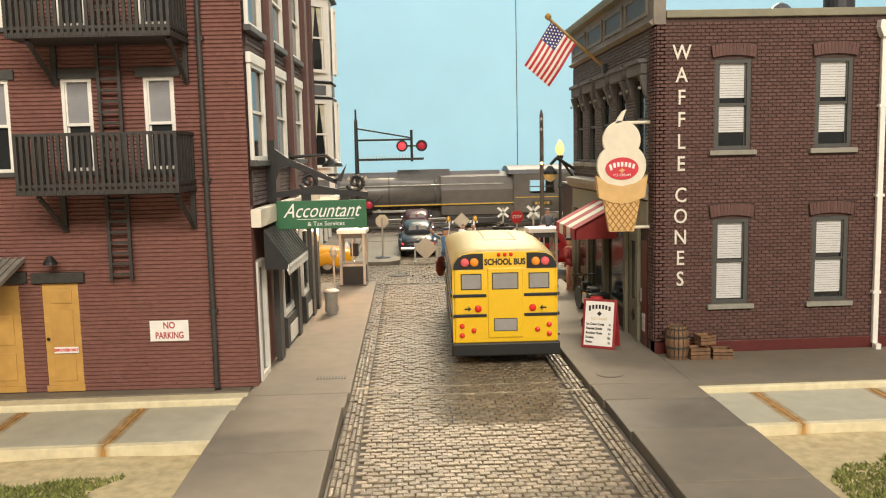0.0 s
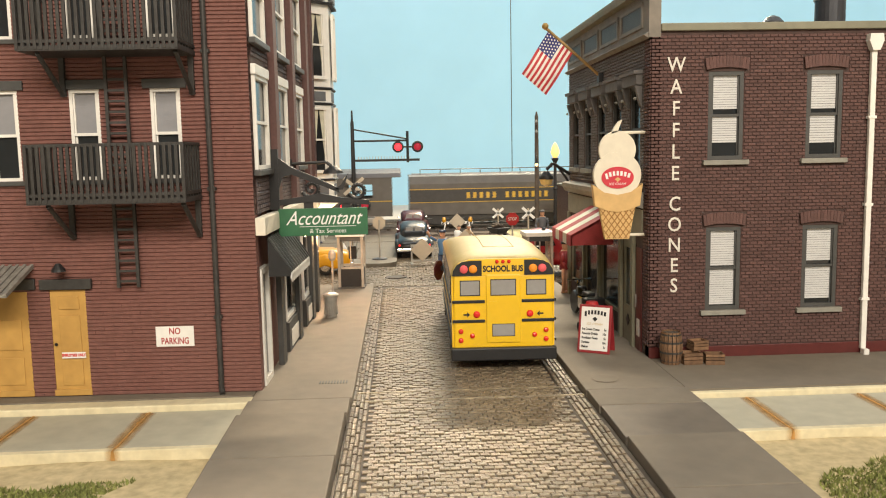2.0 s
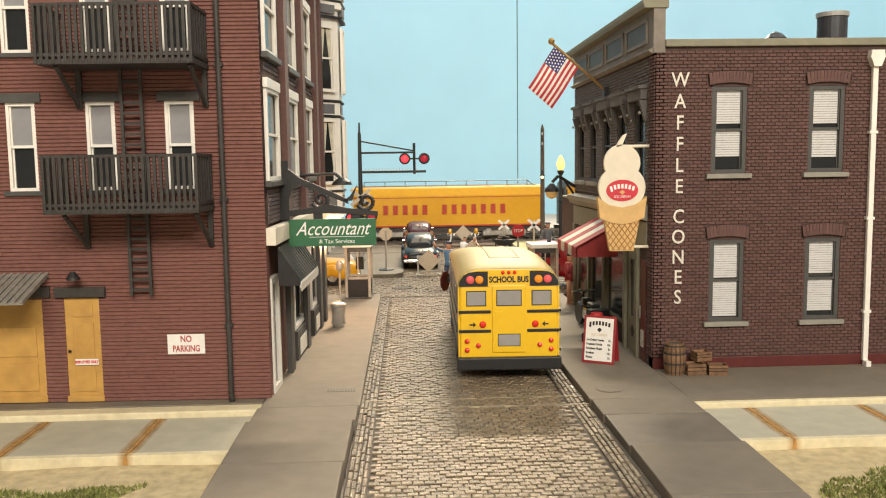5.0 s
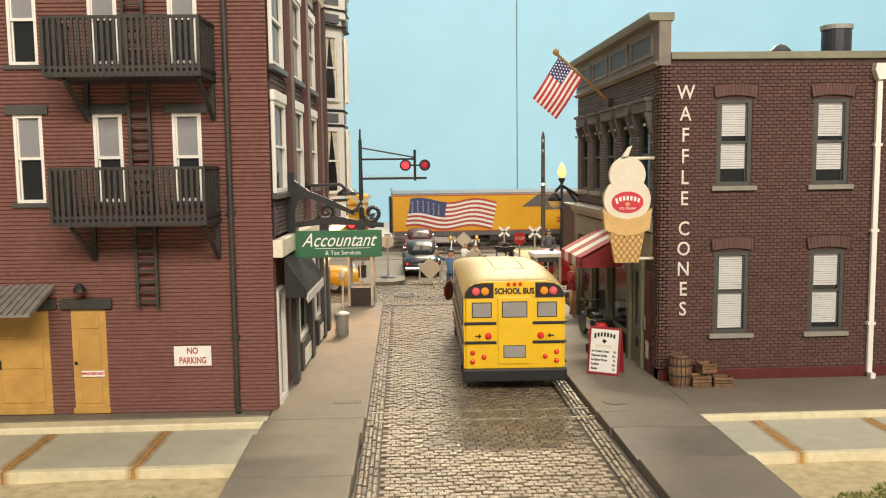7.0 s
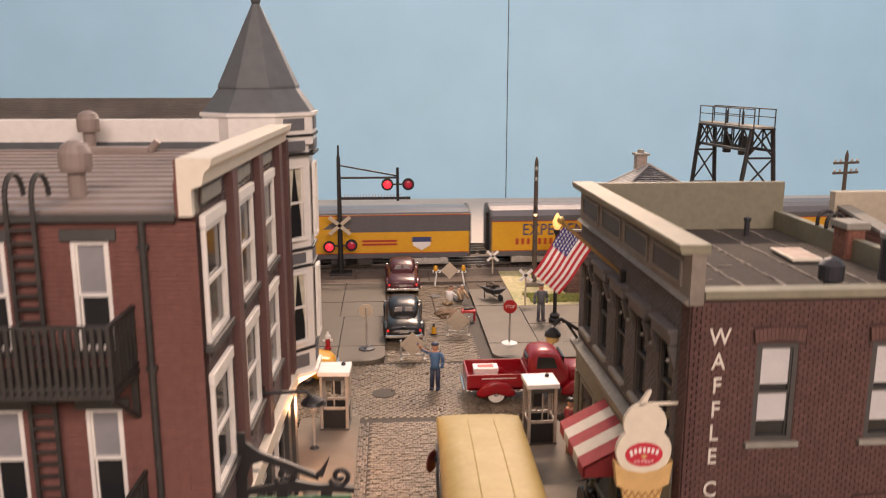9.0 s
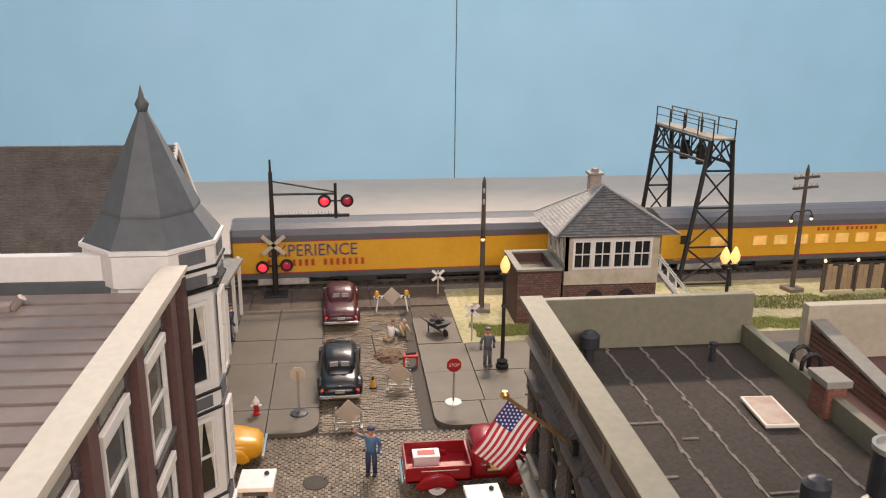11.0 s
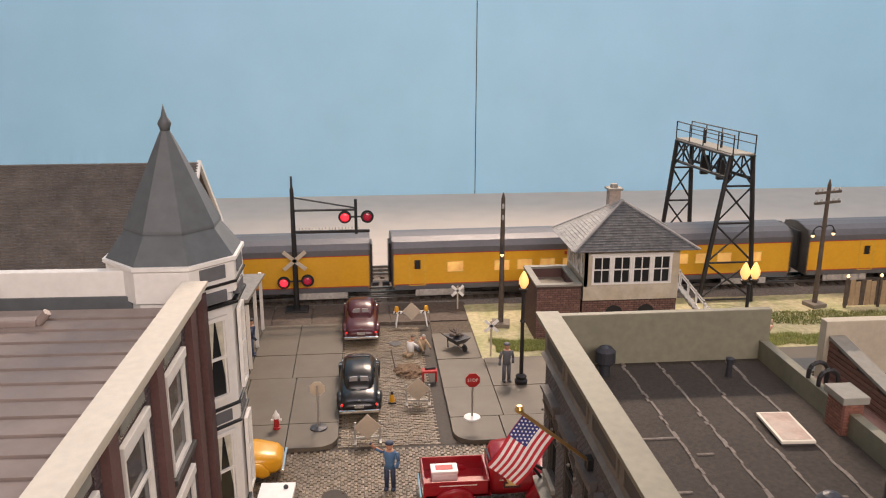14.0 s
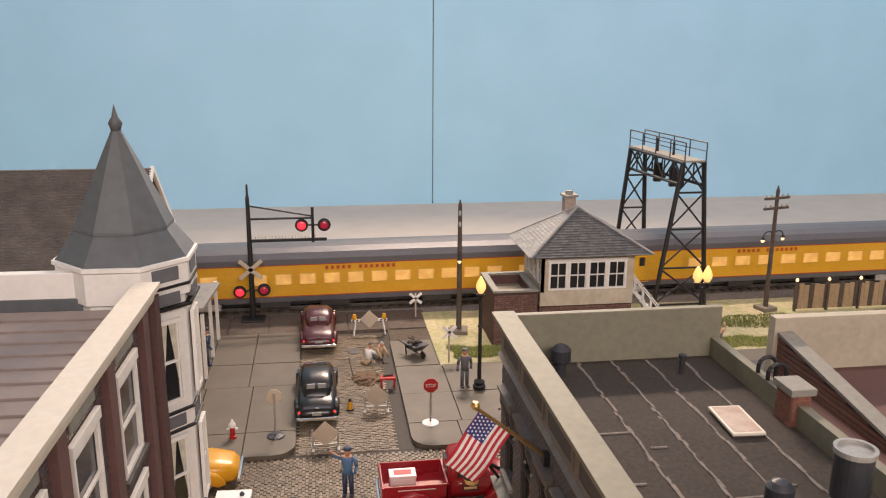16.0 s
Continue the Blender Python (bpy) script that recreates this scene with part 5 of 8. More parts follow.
def school_bus():
    s = thing("school_bus", spot(1.17, 17.42, 0.0, -1.5), "yellow school bus with black rails and bumper", "bus")
    Wd, Ln = 1.12, 6.9
    prof = [(-Wd, 0.5), (Wd, 0.5), (Wd, 2.1), (Wd - 0.1, 2.12), (-Wd + 0.1, 2.12), (-Wd, 2.1)]
    bm = P(prof, 0.0, Ln)
    part("body", bm, M_BUS, s)
    bm = bmesh.new()
    rings = []
    crown = ((0.03, 2.44), (0.12, 2.49), (0.4, 2.56), (1.0, 2.61), (2.4, 2.63), (3.8, 2.57), (5.2, 2.45), (6.3, 2.33), (6.9, 2.24), (7.1, 2.14))
    for y, zc in crown:
        ring = []
        for i in range(13):
            a = math.pi * i / 12
            c, d = math.cos(a), math.sin(a)
            ring.append(bm.verts.new(((Wd + 0.005) * math.copysign(abs(c) ** 0.45, c), y, 2.06 + (zc - 2.06) * d ** 0.75)))
        rings.append(ring)
    for a, b in zip(rings, rings[1:]):
        for i in range(12):
            bm.faces.new((a[i], a[i + 1], b[i + 1], b[i]))
    bm.faces.new(rings[0])
    bm.faces.new(rings[-1][::-1])
    bmesh.ops.recalc_face_normals(bm, faces=bm.faces[:])
    part("roof", bm, M_BUSROOF, s, "dusty pale yellow roof", smooth=True)
    for x in (-0.34, 0.34):
        rib = bmesh.new()
        for (ya, za), (yb, zb) in zip(crown[3:8], crown[4:8]):
            tube(rib, (x, ya, za - 0.012), (x, yb, zb - 0.012), 0.018, n=6)
        part("roof_rib", rib, M_BUSROOF, s)
    part("roof_rib", T((-0.34, 1.0, 2.6), (0.34, 1.0, 2.6), 0.016, n=6), M_BUSROOF, s)
    # rear face
    rear = part("rear_panel", B(-1.08, 1.08, -0.05, 0.02, 0.5, 2.12, bevel=0.04), M_BUS, s)
    part("header", P([(-1.08, 2.1), (1.08, 2.1), (0.96, 2.38), (0.7, 2.46), (-0.7, 2.46), (-0.96, 2.38)], -0.06, 0.03), M_BUS, s)
    dr = part("rear_door", B(-0.37, 0.37, -0.085, -0.04, 0.62, 2.12, bevel=0.02), M_BUS, s)
    fr = part("rear_window", B(-0.28, 0.28, -0.09, -0.085, 1.66, 2.02), M_BLACK, dr)
    part("pane", B(-0.26, 0.26, -0.096, -0.09, 1.68, 2.0), M_BUSGLASS, fr)
    fr = part("rear_window", B(-0.25, 0.25, -0.09, -0.085, 0.76, 1.04), M_BLACK, dr)
    part("pane", B(-0.235, 0.235, -0.096, -0.09, 0.775, 1.025), M_BUSGLASS, fr)
    part("door_handle", P([(-0.3, 1.54), (-0.14, 1.54), (-0.14, 1.46), (-0.2, 1.42), (-0.3, 1.42)], -0.1, -0.085), M_BUS, dr)
    for sx in (-1, 1):
        fr = part("rear_window", B(min(sx * 0.5, sx * 0.94), max(sx * 0.5, sx * 0.94), -0.062, -0.05, 1.66, 2.0), M_BLACK, s)
        part("pane", B(min(sx * 0.52, sx * 0.92), max(sx * 0.52, sx * 0.92), -0.068, -0.062, 1.68, 1.98), M_BUSGLASS, fr)
        lp = part("lamp_panel", P([(sx * x, z) for x, z in ((0.46, 2.1), (1.1, 2.1), (1.08, 2.22), (1.0, 2.34), (0.88, 2.41), (0.7, 2.43), (0.46, 2.43))], -0.075, -0.05), M_BLACK, s, "black lamp panel")
        lens(lp, sx * 0.65, -0.075, 2.25, 0.09, M_AMBER)
        lens(lp, sx * 0.85, -0.075, 2.25, 0.09, M_PINK)
        for z in (1.5, 1.07):
            part("rub_rail", B(min(sx * 0.4, sx * 1.11), max(sx * 0.4, sx * 1.11), -0.075, -0.04, z, z + 0.065, bevel=0.01), M_BLACK, s)
        lens(s, sx * 0.58, -0.05, 1.25, 0.075, M_REDL, "brake_lamp")
        ar = part("arrow_lamp", L([(0.095, 0), (0.095, 0.02)], 18), M_BUS, s, at=spot(sx * 0.8, -0.05, 1.25, 0, 90))
        part("arrow", P([(sx * 0.73, 1.25), (sx * 0.79, 1.19), (sx * 0.79, 1.235), (sx * 0.87, 1.235), (sx * 0.87, 1.265), (sx * 0.79, 1.265), (sx * 0.79, 1.31)], -0.085, -0.068), M_BLACK, s)
        for x, z in ((0.93, 0.88), (0.93, 0.68), (0.68, 0.78)):
            lens(s, sx * x, -0.05, z, 0.055, M_REDL, "tail_lamp")
    for x in (-0.13, 0, 0.13):
        lens(s, x, -0.06, 2.4, 0.04, M_REDL, "marker_lamp")
    writing("word", "SCHOOL BUS", 0.18, spot(0, -0.064, 2.24, 0, 90), M_BLACK, s, 0.004, wide=0.8, bold=0.008)
    part("rear_bumper", B(-1.15, 1.15, -0.16, 0.05, 0.24, 0.52, bevel=0.03), M_BLACK, s, "black rear bumper")
    for sx in (-1, 1):
        x = sx * (Wd + 0.012)
        for i in range(7):
            y = 0.4 + i * 0.85
            fr = part("side_window", B(min(x, x - sx * 0.03), max(x, x - sx * 0.03), y, y + 0.66, 1.62, 2.08), M_BLACK, s)
            part("pane", B(min(x + sx * 0.006, x), max(x + sx * 0.006, x), y + 0.04, y + 0.62, 1.66, 2.04), M_BUSGLASS, fr)
        for z in (1.5, 1.07, 0.62):
            part("rub_rail", B(min(x, x + sx * 0.03), max(x, x + sx * 0.03), 0.0, Ln - 0.1, z, z + 0.06), M_BLACK, s)
        for y in (1.7, 6.2):
            wheel(s, sx * (Wd - 0.14), y, 0.45, 0.26, "")
    part("underframe", B(-0.95, 0.95, 0.1, Ln, 0.3, 0.5), M_BLACK, s)
    part("hood", B(-0.85, 0.85, Ln, Ln + 1.1, 0.5, 1.45, bevel=0.15), M_BUS, s)
    arm = part("stop_arm", L([(0.3, -0.015), (0.3, 0.015)], 8), M_DOORRED, s, "dark red octagonal stop arm", at=spot(-Wd - 0.16, 5.9, 1.4, 0) @ pose(0, 0, 0, 0, 0, 62) @ pose(0, 0, 0, 90) @ pose(0, 0, 0, 0, 0, 22.5))
    part("arm", B(-Wd - 0.1, -Wd, 5.88, 5.92, 1.38, 1.52), M_BLACK, s)
    return s


school_bus()


# ---- vehicles ----
def loft(rings, caps=True):
    bm = bmesh.new()
    rs = [[bm.verts.new(p) for p in r] for r in rings]
    n = len(rs[0])
    for a, b in zip(rs, rs[1:]):
        for i in range(n):
            bm.faces.new((a[i], a[(i + 1) % n], b[(i + 1) % n], b[i]))
    if caps:
        bm.faces.new(rs[0][::-1])
        bm.faces.new(rs[-1])
    bmesh.ops.recalc_face_normals(bm, faces=bm.faces[:])
    return bm


def hull(stations):
    """A rounded body from stations (y, half width, bottom, top)."""
    rings = []
    for y, w, z0, z1 in stations:
        h = z1 - z0
        rings.append([(-w * 0.9, y, z0), (w * 0.9, y, z0), (w, y, z0 + h * 0.2), (w, y, z0 + h * 0.62), (w * 0.93, y, z0 + h * 0.86), (w * 0.72, y, z1 - h * 0.02), (w * 0.3, y, z1),
                      (-w * 0.3, y, z1), (-w * 0.72, y, z1 - h * 0.02), (-w * 0.93, y, z0 + h * 0.86), (-w, y, z0 + h * 0.62), (-w, y, z0 + h * 0.2)])
    return loft(rings)


def paint(name, c):
    return mat(name, c, 0.3, vary=0.03, stain_amount=0.05, coat=0.12, bump=0.01)


M_CARBLACK = paint("black_car_paint", (0.004, 0.004, 0.005))
M_MAROON = paint("maroon_car_paint", (0.06, 0.008, 0.012))
M_TRUCKRED = paint("red_truck_paint", (0.30, 0.008, 0.014))
M_TAXI = paint("taxi_yellow", (0.68, 0.33, 0.008))
M_TAILGLOW = mat("lit_red_lamp", (0.9, 0.03, 0.02), 0.3, emit=1.2, bump=0)


def sedan(name, m, label, material, Ln, half, fastback):
    s = thing(name, m, label, "car")
    part("body", hull([(0.05, half * 0.72, 0.35, 0.62), (0.2, half * 0.86, 0.28, 0.8), (0.8, half * 0.96, 0.25, 0.95), (1.6, half, 0.25, 1.02), (Ln * 0.65, half, 0.25, 1.02),
                       (Ln - 0.8, half * 0.93, 0.25, 0.98), (Ln - 0.2, half * 0.75, 0.28, 0.88), (Ln, half * 0.55, 0.35, 0.7)]), material, s, smooth=True)
    r0 = 0.9 if fastback else 1.2
    part("cabin", hull([(r0, half * 0.6, 0.8, 0.98), (r0 + 0.5, half * 0.76, 0.85, 1.36), (r0 + 1.0, half * 0.8, 0.85, 1.52), (Ln * 0.56, half * 0.8, 0.85, 1.53), (Ln * 0.66, half * 0.74, 0.85, 1.3), (Ln * 0.72, half * 0.7, 0.85, 1.0)]), material, s, smooth=True)
    for sx in (-1, 1):
        part("rear_window", P([(sx * 0.06, 1.12), (sx * 0.4, 1.12), (sx * 0.36, 1.34), (sx * 0.06, 1.36)], r0 + 0.26, r0 + 0.36), M_BUSGLASS, s)
        part("side_window", P([(r0 + 0.75, 1.08), (Ln * 0.6, 1.08), (Ln * 0.56, 1.4), (r0 + 1.0, 1.42)], sx * half * 0.79 - 0.02, sx * half * 0.79 + 0.02, "x"), M_GLASS, s)
        for y in (0.95, Ln - 1.0):
            fd = part("fender", hull([(y - 0.62, 0.06, 0.3, 0.42), (y - 0.4, 0.15, 0.25, 0.72), (y, 0.18, 0.4, 0.84), (y + 0.4, 0.15, 0.25, 0.72), (y + 0.62, 0.06, 0.3, 0.42)]), material, s, smooth=True, at=spot(sx * half * 0.9, 0, 0))
            wheel(s, sx * half * 0.86, y, 0.34, 0.2, "")
        part("tail_lamp", L([(0.05, 0), (0.05, 0.04), (0.02, 0.07)], 12), M_TAILGLOW, s, "lit red tail lamp", at=spot(sx * half * 0.84, 0.2, 0.62, 0, 90))
        part("mirror", B(sx * half * 0.98 - 0.06, sx * half * 0.98 + 0.06, Ln * 0.62, Ln * 0.62 + 0.06, 1.05, 1.13, bevel=0.02), M_CHROME, s)
    part("rear_bumper", B(-half * 0.98, half * 0.98, -0.08, 0.04, 0.36, 0.5, bevel=0.04), M_CHROME, s, "chrome bumper")
    part("front_bumper", B(-half * 0.98, half * 0.98, Ln - 0.02, Ln + 0.1, 0.36, 0.5, bevel=0.04), M_CHROME, s, "chrome bumper")
    part("windscreen", P([(-half * 0.62, 1.08), (half * 0.62, 1.08), (half * 0.56, 1.34), (-half * 0.56, 1.34)], Ln * 0.665, Ln * 0.685), M_GLASS, s)
    part("trim", B(-half * 0.55, half * 0.55, r0 + 0.2, r0 + 0.24, 1.05, 1.075), M_CHROME, s)
    part("plate", B(-0.18, 0.18, 0.0, 0.03, 0.56, 0.68), M_STEEL, s)
    part("emblem", P([(-0.08, 0.8), (0.08, 0.8), (0.03, 0.84), (-0.03, 0.84)], 0.12, 0.16), M_CHROME, s)
    return s


sedan("coupe", spot(-0.42, 36.85, 0), "glossy black vintage coupe with lit tail lamps", M_CARBLACK, 4.9, 0.8, True)
sedan("saloon_car", spot(-0.34, 44.55, 0), "glossy maroon vintage saloon with lit tail lamps", M_MAROON, 4.9, 0.82, False)
TAXI_NOSE = -2.95
tx = sedan("taxi", spot(TAXI_NOSE - 4.8, 33.4, 0, -90), "yellow taxi cab with a chequered band", M_TAXI, 4.7, 0.82, False)
for i in range(24):
    for sx in (-1, 1):
        z = 0.72 + (0.045 if i % 2 else 0)
        part("check", B(sx * 0.835 - 0.006, sx * 0.835 + 0.006, 0.5 + i * 0.12, 0.59 + i * 0.12, z, z + 0.045), M_BLACK, tx)


def pickup():
    s = thing("pickup_truck", spot(1.62, 31.25, 0, -90), "glossy red vintage pickup truck with a white cooler", "truck")
    h = 0.82
    part("cab", hull([(2.15, h * 0.86, 0.45, 1.45), (2.3, h * 0.92, 0.45, 1.72), (2.7, h * 0.92, 0.45, 1.8), (3.15, h * 0.9, 0.45, 1.74), (3.45, h * 0.88, 0.45, 1.3), (3.55, h * 0.88, 0.45, 1.15)]), M_TRUCKRED, s, smooth=True)
    part("bonnet", hull([(3.4, h * 0.8, 0.4, 1.16), (4.2, h * 0.74, 0.4, 1.14), (4.75, h * 0.66, 0.4, 1.05), (4.95, h * 0.5, 0.45, 0.9)]), M_TRUCKRED, s, smooth=True)
    bed = part("bed", B(-h, h, 0.05, 2.15, 0.5, 0.58), M_TRUCKRED, s)
    for sx in (-1, 1):
        part("side_panel", B(min(sx * h, sx * (h - 0.06)), max(sx * h, sx * (h - 0.06)), 0.05, 2.12, 0.5, 1.05, bevel=0.015), M_TRUCKRED, bed)
        for y in (1.0, 3.95):
            part("fender", hull([(y - 0.66, 0.08, 0.3, 0.45), (y - 0.42, 0.16, 0.28, 0.74), (y, 0.19, 0.42, 0.86), (y + 0.42, 0.16, 0.28, 0.74), (y + 0.66, 0.08, 0.3, 0.45)]), M_TRUCKRED, s, smooth=True, at=spot(sx * h * 0.98, 0, 0))
            wheel(s, sx * h * 0.92, y, 0.36, 0.22, "")
            part("whitewall", L([(0.3, -0.125), (0.3, 0.125)], 22), M_SIGNWHITE, s, "white tyre wall", at=spot(sx * h * 0.92, y, 0.36, 0, 0, 90))
        part("side_window", P([(2.4, 1.2), (3.15, 1.2), (3.0, 1.6), (2.45, 1.62)], sx * h * 0.9 - 0.02, sx * h * 0.9 + 0.02, "x"), M_GLASS, s)
        part("door_handle", B(sx * h * 0.96 - 0.02, sx * h * 0.96 + 0.02, 2.42, 2.55, 1.0, 1.04), M_CHROME, s)
        part("headlamp", L([(0.13, 0), (0.14, 0.05), (0.08, 0.12)], 14), M_CHROME, s, at=spot(sx * 0.62, 4.6, 0.85, 0, -90))
        bd = part("side_badge", B(sx * h * 0.96 - 0.004, sx * h * 0.96 + 0.012, 2.55, 3.1, 0.72, 0.95), M_MAROON, s)
        part("badge_bar", B(sx * (h * 0.96 + 0.014) - 0.003, sx * (h * 0.96 + 0.014) + 0.003, 2.62, 3.03, 0.8, 0.88), M_WAFP, bd)
        part("script_bar", B(sx * (h + 0.004) - 0.003, sx * (h + 0.004) + 0.003, 0.5, 1.7, 0.9, 0.93), M_SIGNWHITE, s)
    part("tailgate", B(-h, h, 0.0, 0.06, 0.5, 1.02, bevel=0.015), M_TRUCKRED, bed)
    part("bed_front", B(-h, h, 2.06, 2.12, 0.58, 1.05), M_TRUCKRED, bed)
    part("rear_bumper", B(-h * 0.9, h * 0.9, -0.12, -0.02, 0.4, 0.52, bevel=0.04), M_CHROME, s)
    part("front_bumper", B(-h * 0.95, h * 0.95, 4.98, 5.08, 0.36, 0.5, bevel=0.04), M_CHROME, s)
    part("windscreen", P([(-h * 0.7, 1.2), (h * 0.7, 1.2), (h * 0.64, 1.56), (-h * 0.64, 1.56)], 3.33, 3.4), M_GLASS, s)
    part("rear_window", P([(-0.4, 1.22), (0.4, 1.22), (0.36, 1.52), (-0.36, 1.52)], 2.14, 2.2), M_GLASS, s)
    c = thing("cooler_box", spot(2.35, 31.35, 0.585, 0), "white cooler box with a red lid label", "cooler")
    part("body", B(-0.42, 0.42, -0.26, 0.26, 0, 0.36, bevel=0.03), M_SIGNWHITE, c)
    ld = part("lid", B(-0.44, 0.44, -0.28, 0.28, 0.36, 0.46, bevel=0.02), M_SIGNWHITE, c)
    part("lid_label", B(-0.28, 0.28, -0.14, 0.14, 0.46, 0.47), M_RED, ld)


M_WAFP = mat("pale_gold", (0.6, 0.45, 0.2), 0.4)
pickup()


def motorcycle():
    s = thing("motorcycle", spot(4.02, 22.2, 0.14, 8), "black and chrome motorcycle parked by the shop", "motorcycle")
    for y in (-0.7, 0.7):
        w = part("wheel", L([(0.2, -0.05), (0.3, -0.05), (0.32, 0), (0.3, 0.05), (0.2, 0.05)], 18), M_RUBBER, s, at=spot(0, y, 0.32, 0, 0, 90))
        part("fender", L([(0.3, -0.06), (0.34, 0), (0.3, 0.06)], 18), M_CARBLACK, w)
    part("engine", B(-0.14, 0.14, -0.25, 0.2, 0.25, 0.6, bevel=0.05), M_CHROME, s)
    part("tank", hull([(-0.05, 0.06, 0.66, 0.8), (0.15, 0.13, 0.62, 0.86), (0.4, 0.08, 0.64, 0.82)]), M_CARBLACK, s, smooth=True)
    part("saddle", B(-0.12, 0.12, -0.55, -0.1, 0.66, 0.76, bevel=0.04), M_BLACK, s)
    part("handlebar", T((-0.35, 0.42, 1.0), (0.35, 0.42, 1.0), 0.025, n=8), M_CHROME, s)
    part("fork", T((0, 0.7, 0.32), (0, 0.45, 1.0), 0.04, n=8), M_CHROME, s)
    part("saddlebag", B(-0.28, 0.28, -0.85, -0.5, 0.4, 0.66, bevel=0.04), M_BLACK, s)
    o = thing("small_red_cart", spot(3.75, 20.1, 0.14, 10), "small red cart with chrome rails by the shop", "cart")
    part("body", B(-0.22, 0.22, -0.3, 0.3, 0.25, 0.6, bevel=0.06), M_TRUCKRED, o)
    part("drum", L([(0.14, 0.6), (0.18, 0.7), (0.14, 0.82)], 14), M_RED, o)
    for x, y in ((-0.24, -0.2), (0.24, -0.2), (-0.24, 0.2), (0.24, 0.2)):
        part("wheel", L([(0.14, -0.03), (0.14, 0.03)], 14), M_RUBBER, o, at=spot(x, y, 0.14, 0, 0, 90))


motorcycle()


# ---- street furniture ----
M_BOOTH = mat("weathered_aluminium", (0.38, 0.34, 0.29), 0.5, metal=0.1, vary=0.15)


def phone_booth(x, y, turn):
    s = thing("phone_booth", spot(x, y, 0.14, turn), "white and grey glass phone booth on the pavement", "phone booth", "phone booths")
    for sx in (-0.4, 0.4):
        for sy in (-0.4, 0.4):
            part("post", B(sx - 0.045, sx + 0.045, sy - 0.045, sy + 0.045, 0.04, 1.8, bevel=0.01), M_BOOTH, s)
    part("floor", B(-0.46, 0.46, -0.46, 0.46, 0, 0.05), M_DKGREY, s)
    rf = part("roof", B(-0.5, 0.5, -0.5, 0.5, 1.8, 1.94, bevel=0.02), M_SIGNWHITE, s, "white flat roof")
    part("roof_cap", L([(0.07, 1.94), (0.07, 2.0), (0.03, 2.04)], 10), M_GRAYPIPE, rf, at=spot(0.25, 0.2, 0))
    for a in (0, 90, 180, 270):
        m = pose(0, 0, 0, 0, 0, a)
        part("kick_panel", B(-0.34, 0.34, -0.41, -0.38, 0.06, 0.68), M_BLACK, s, at=m)
        part("rail", B(-0.34, 0.34, -0.43, -0.37, 0.68, 0.76), M_BOOTH, s, at=m)
        part("header", B(-0.34, 0.34, -0.43, -0.37, 1.64, 1.8), M_BOOTH if a else M_DKGREY, s, at=m)
        part("mullion", B(-0.02, 0.02, -0.41, -0.38, 0.76, 1.64), M_BOOTH, s, at=m)
    part("telephone", B(-0.14, 0.14, 0.2, 0.36, 0.95, 1.4, bevel=0.02), M_BLACK, s)
    return s


phone_booth(-2.75, 28.7, -3)
phone_booth(3.55, 27.25, 2)


def trash_can():
    s = thing("trash_can", spot(-3.07, 23.3, 0.14), "galvanised ribbed trash can with its lid", "trash can")
    part("body", L([(0.16, 0), (0.2, 0.58), (0.215, 0.6), (0.215, 0.62)], 24), M_STEEL, s)
    for i in range(18):
        a = 20 * i
        part("rib", B(-0.009, 0.009, -0.205, -0.175, 0.06, 0.56), M_STEEL, s, at=pose(0, 0, 0, -4, 0, a))
    ld = part("lid", L([(0.225, 0.61), (0.225, 0.65), (0.17, 0.69), (0.06, 0.72)], 24), M_STEEL, s)
    part("lid_handle", T((-0.07, 0, 0.73), (0.07, 0, 0.73), 0.02, n=8), M_STEEL, ld)


trash_can()
pm = thing("parking_meter", spot(-3.3, 27.0, 0.14), "grey parking meter on a thin post", "parking meter")
part("post", T((0, 0, 0), (0, 0, 1.15), 0.035, n=8), M_STEEL, pm)
part("head", L([(0.07, 1.15), (0.12, 1.25), (0.12, 1.4), (0.06, 1.5)], 12), M_STEEL, pm)
part("foot", L([(0.14, 0), (0.12, 0.04), (0.04, 0.08)], 12), M_BLACK, pm)


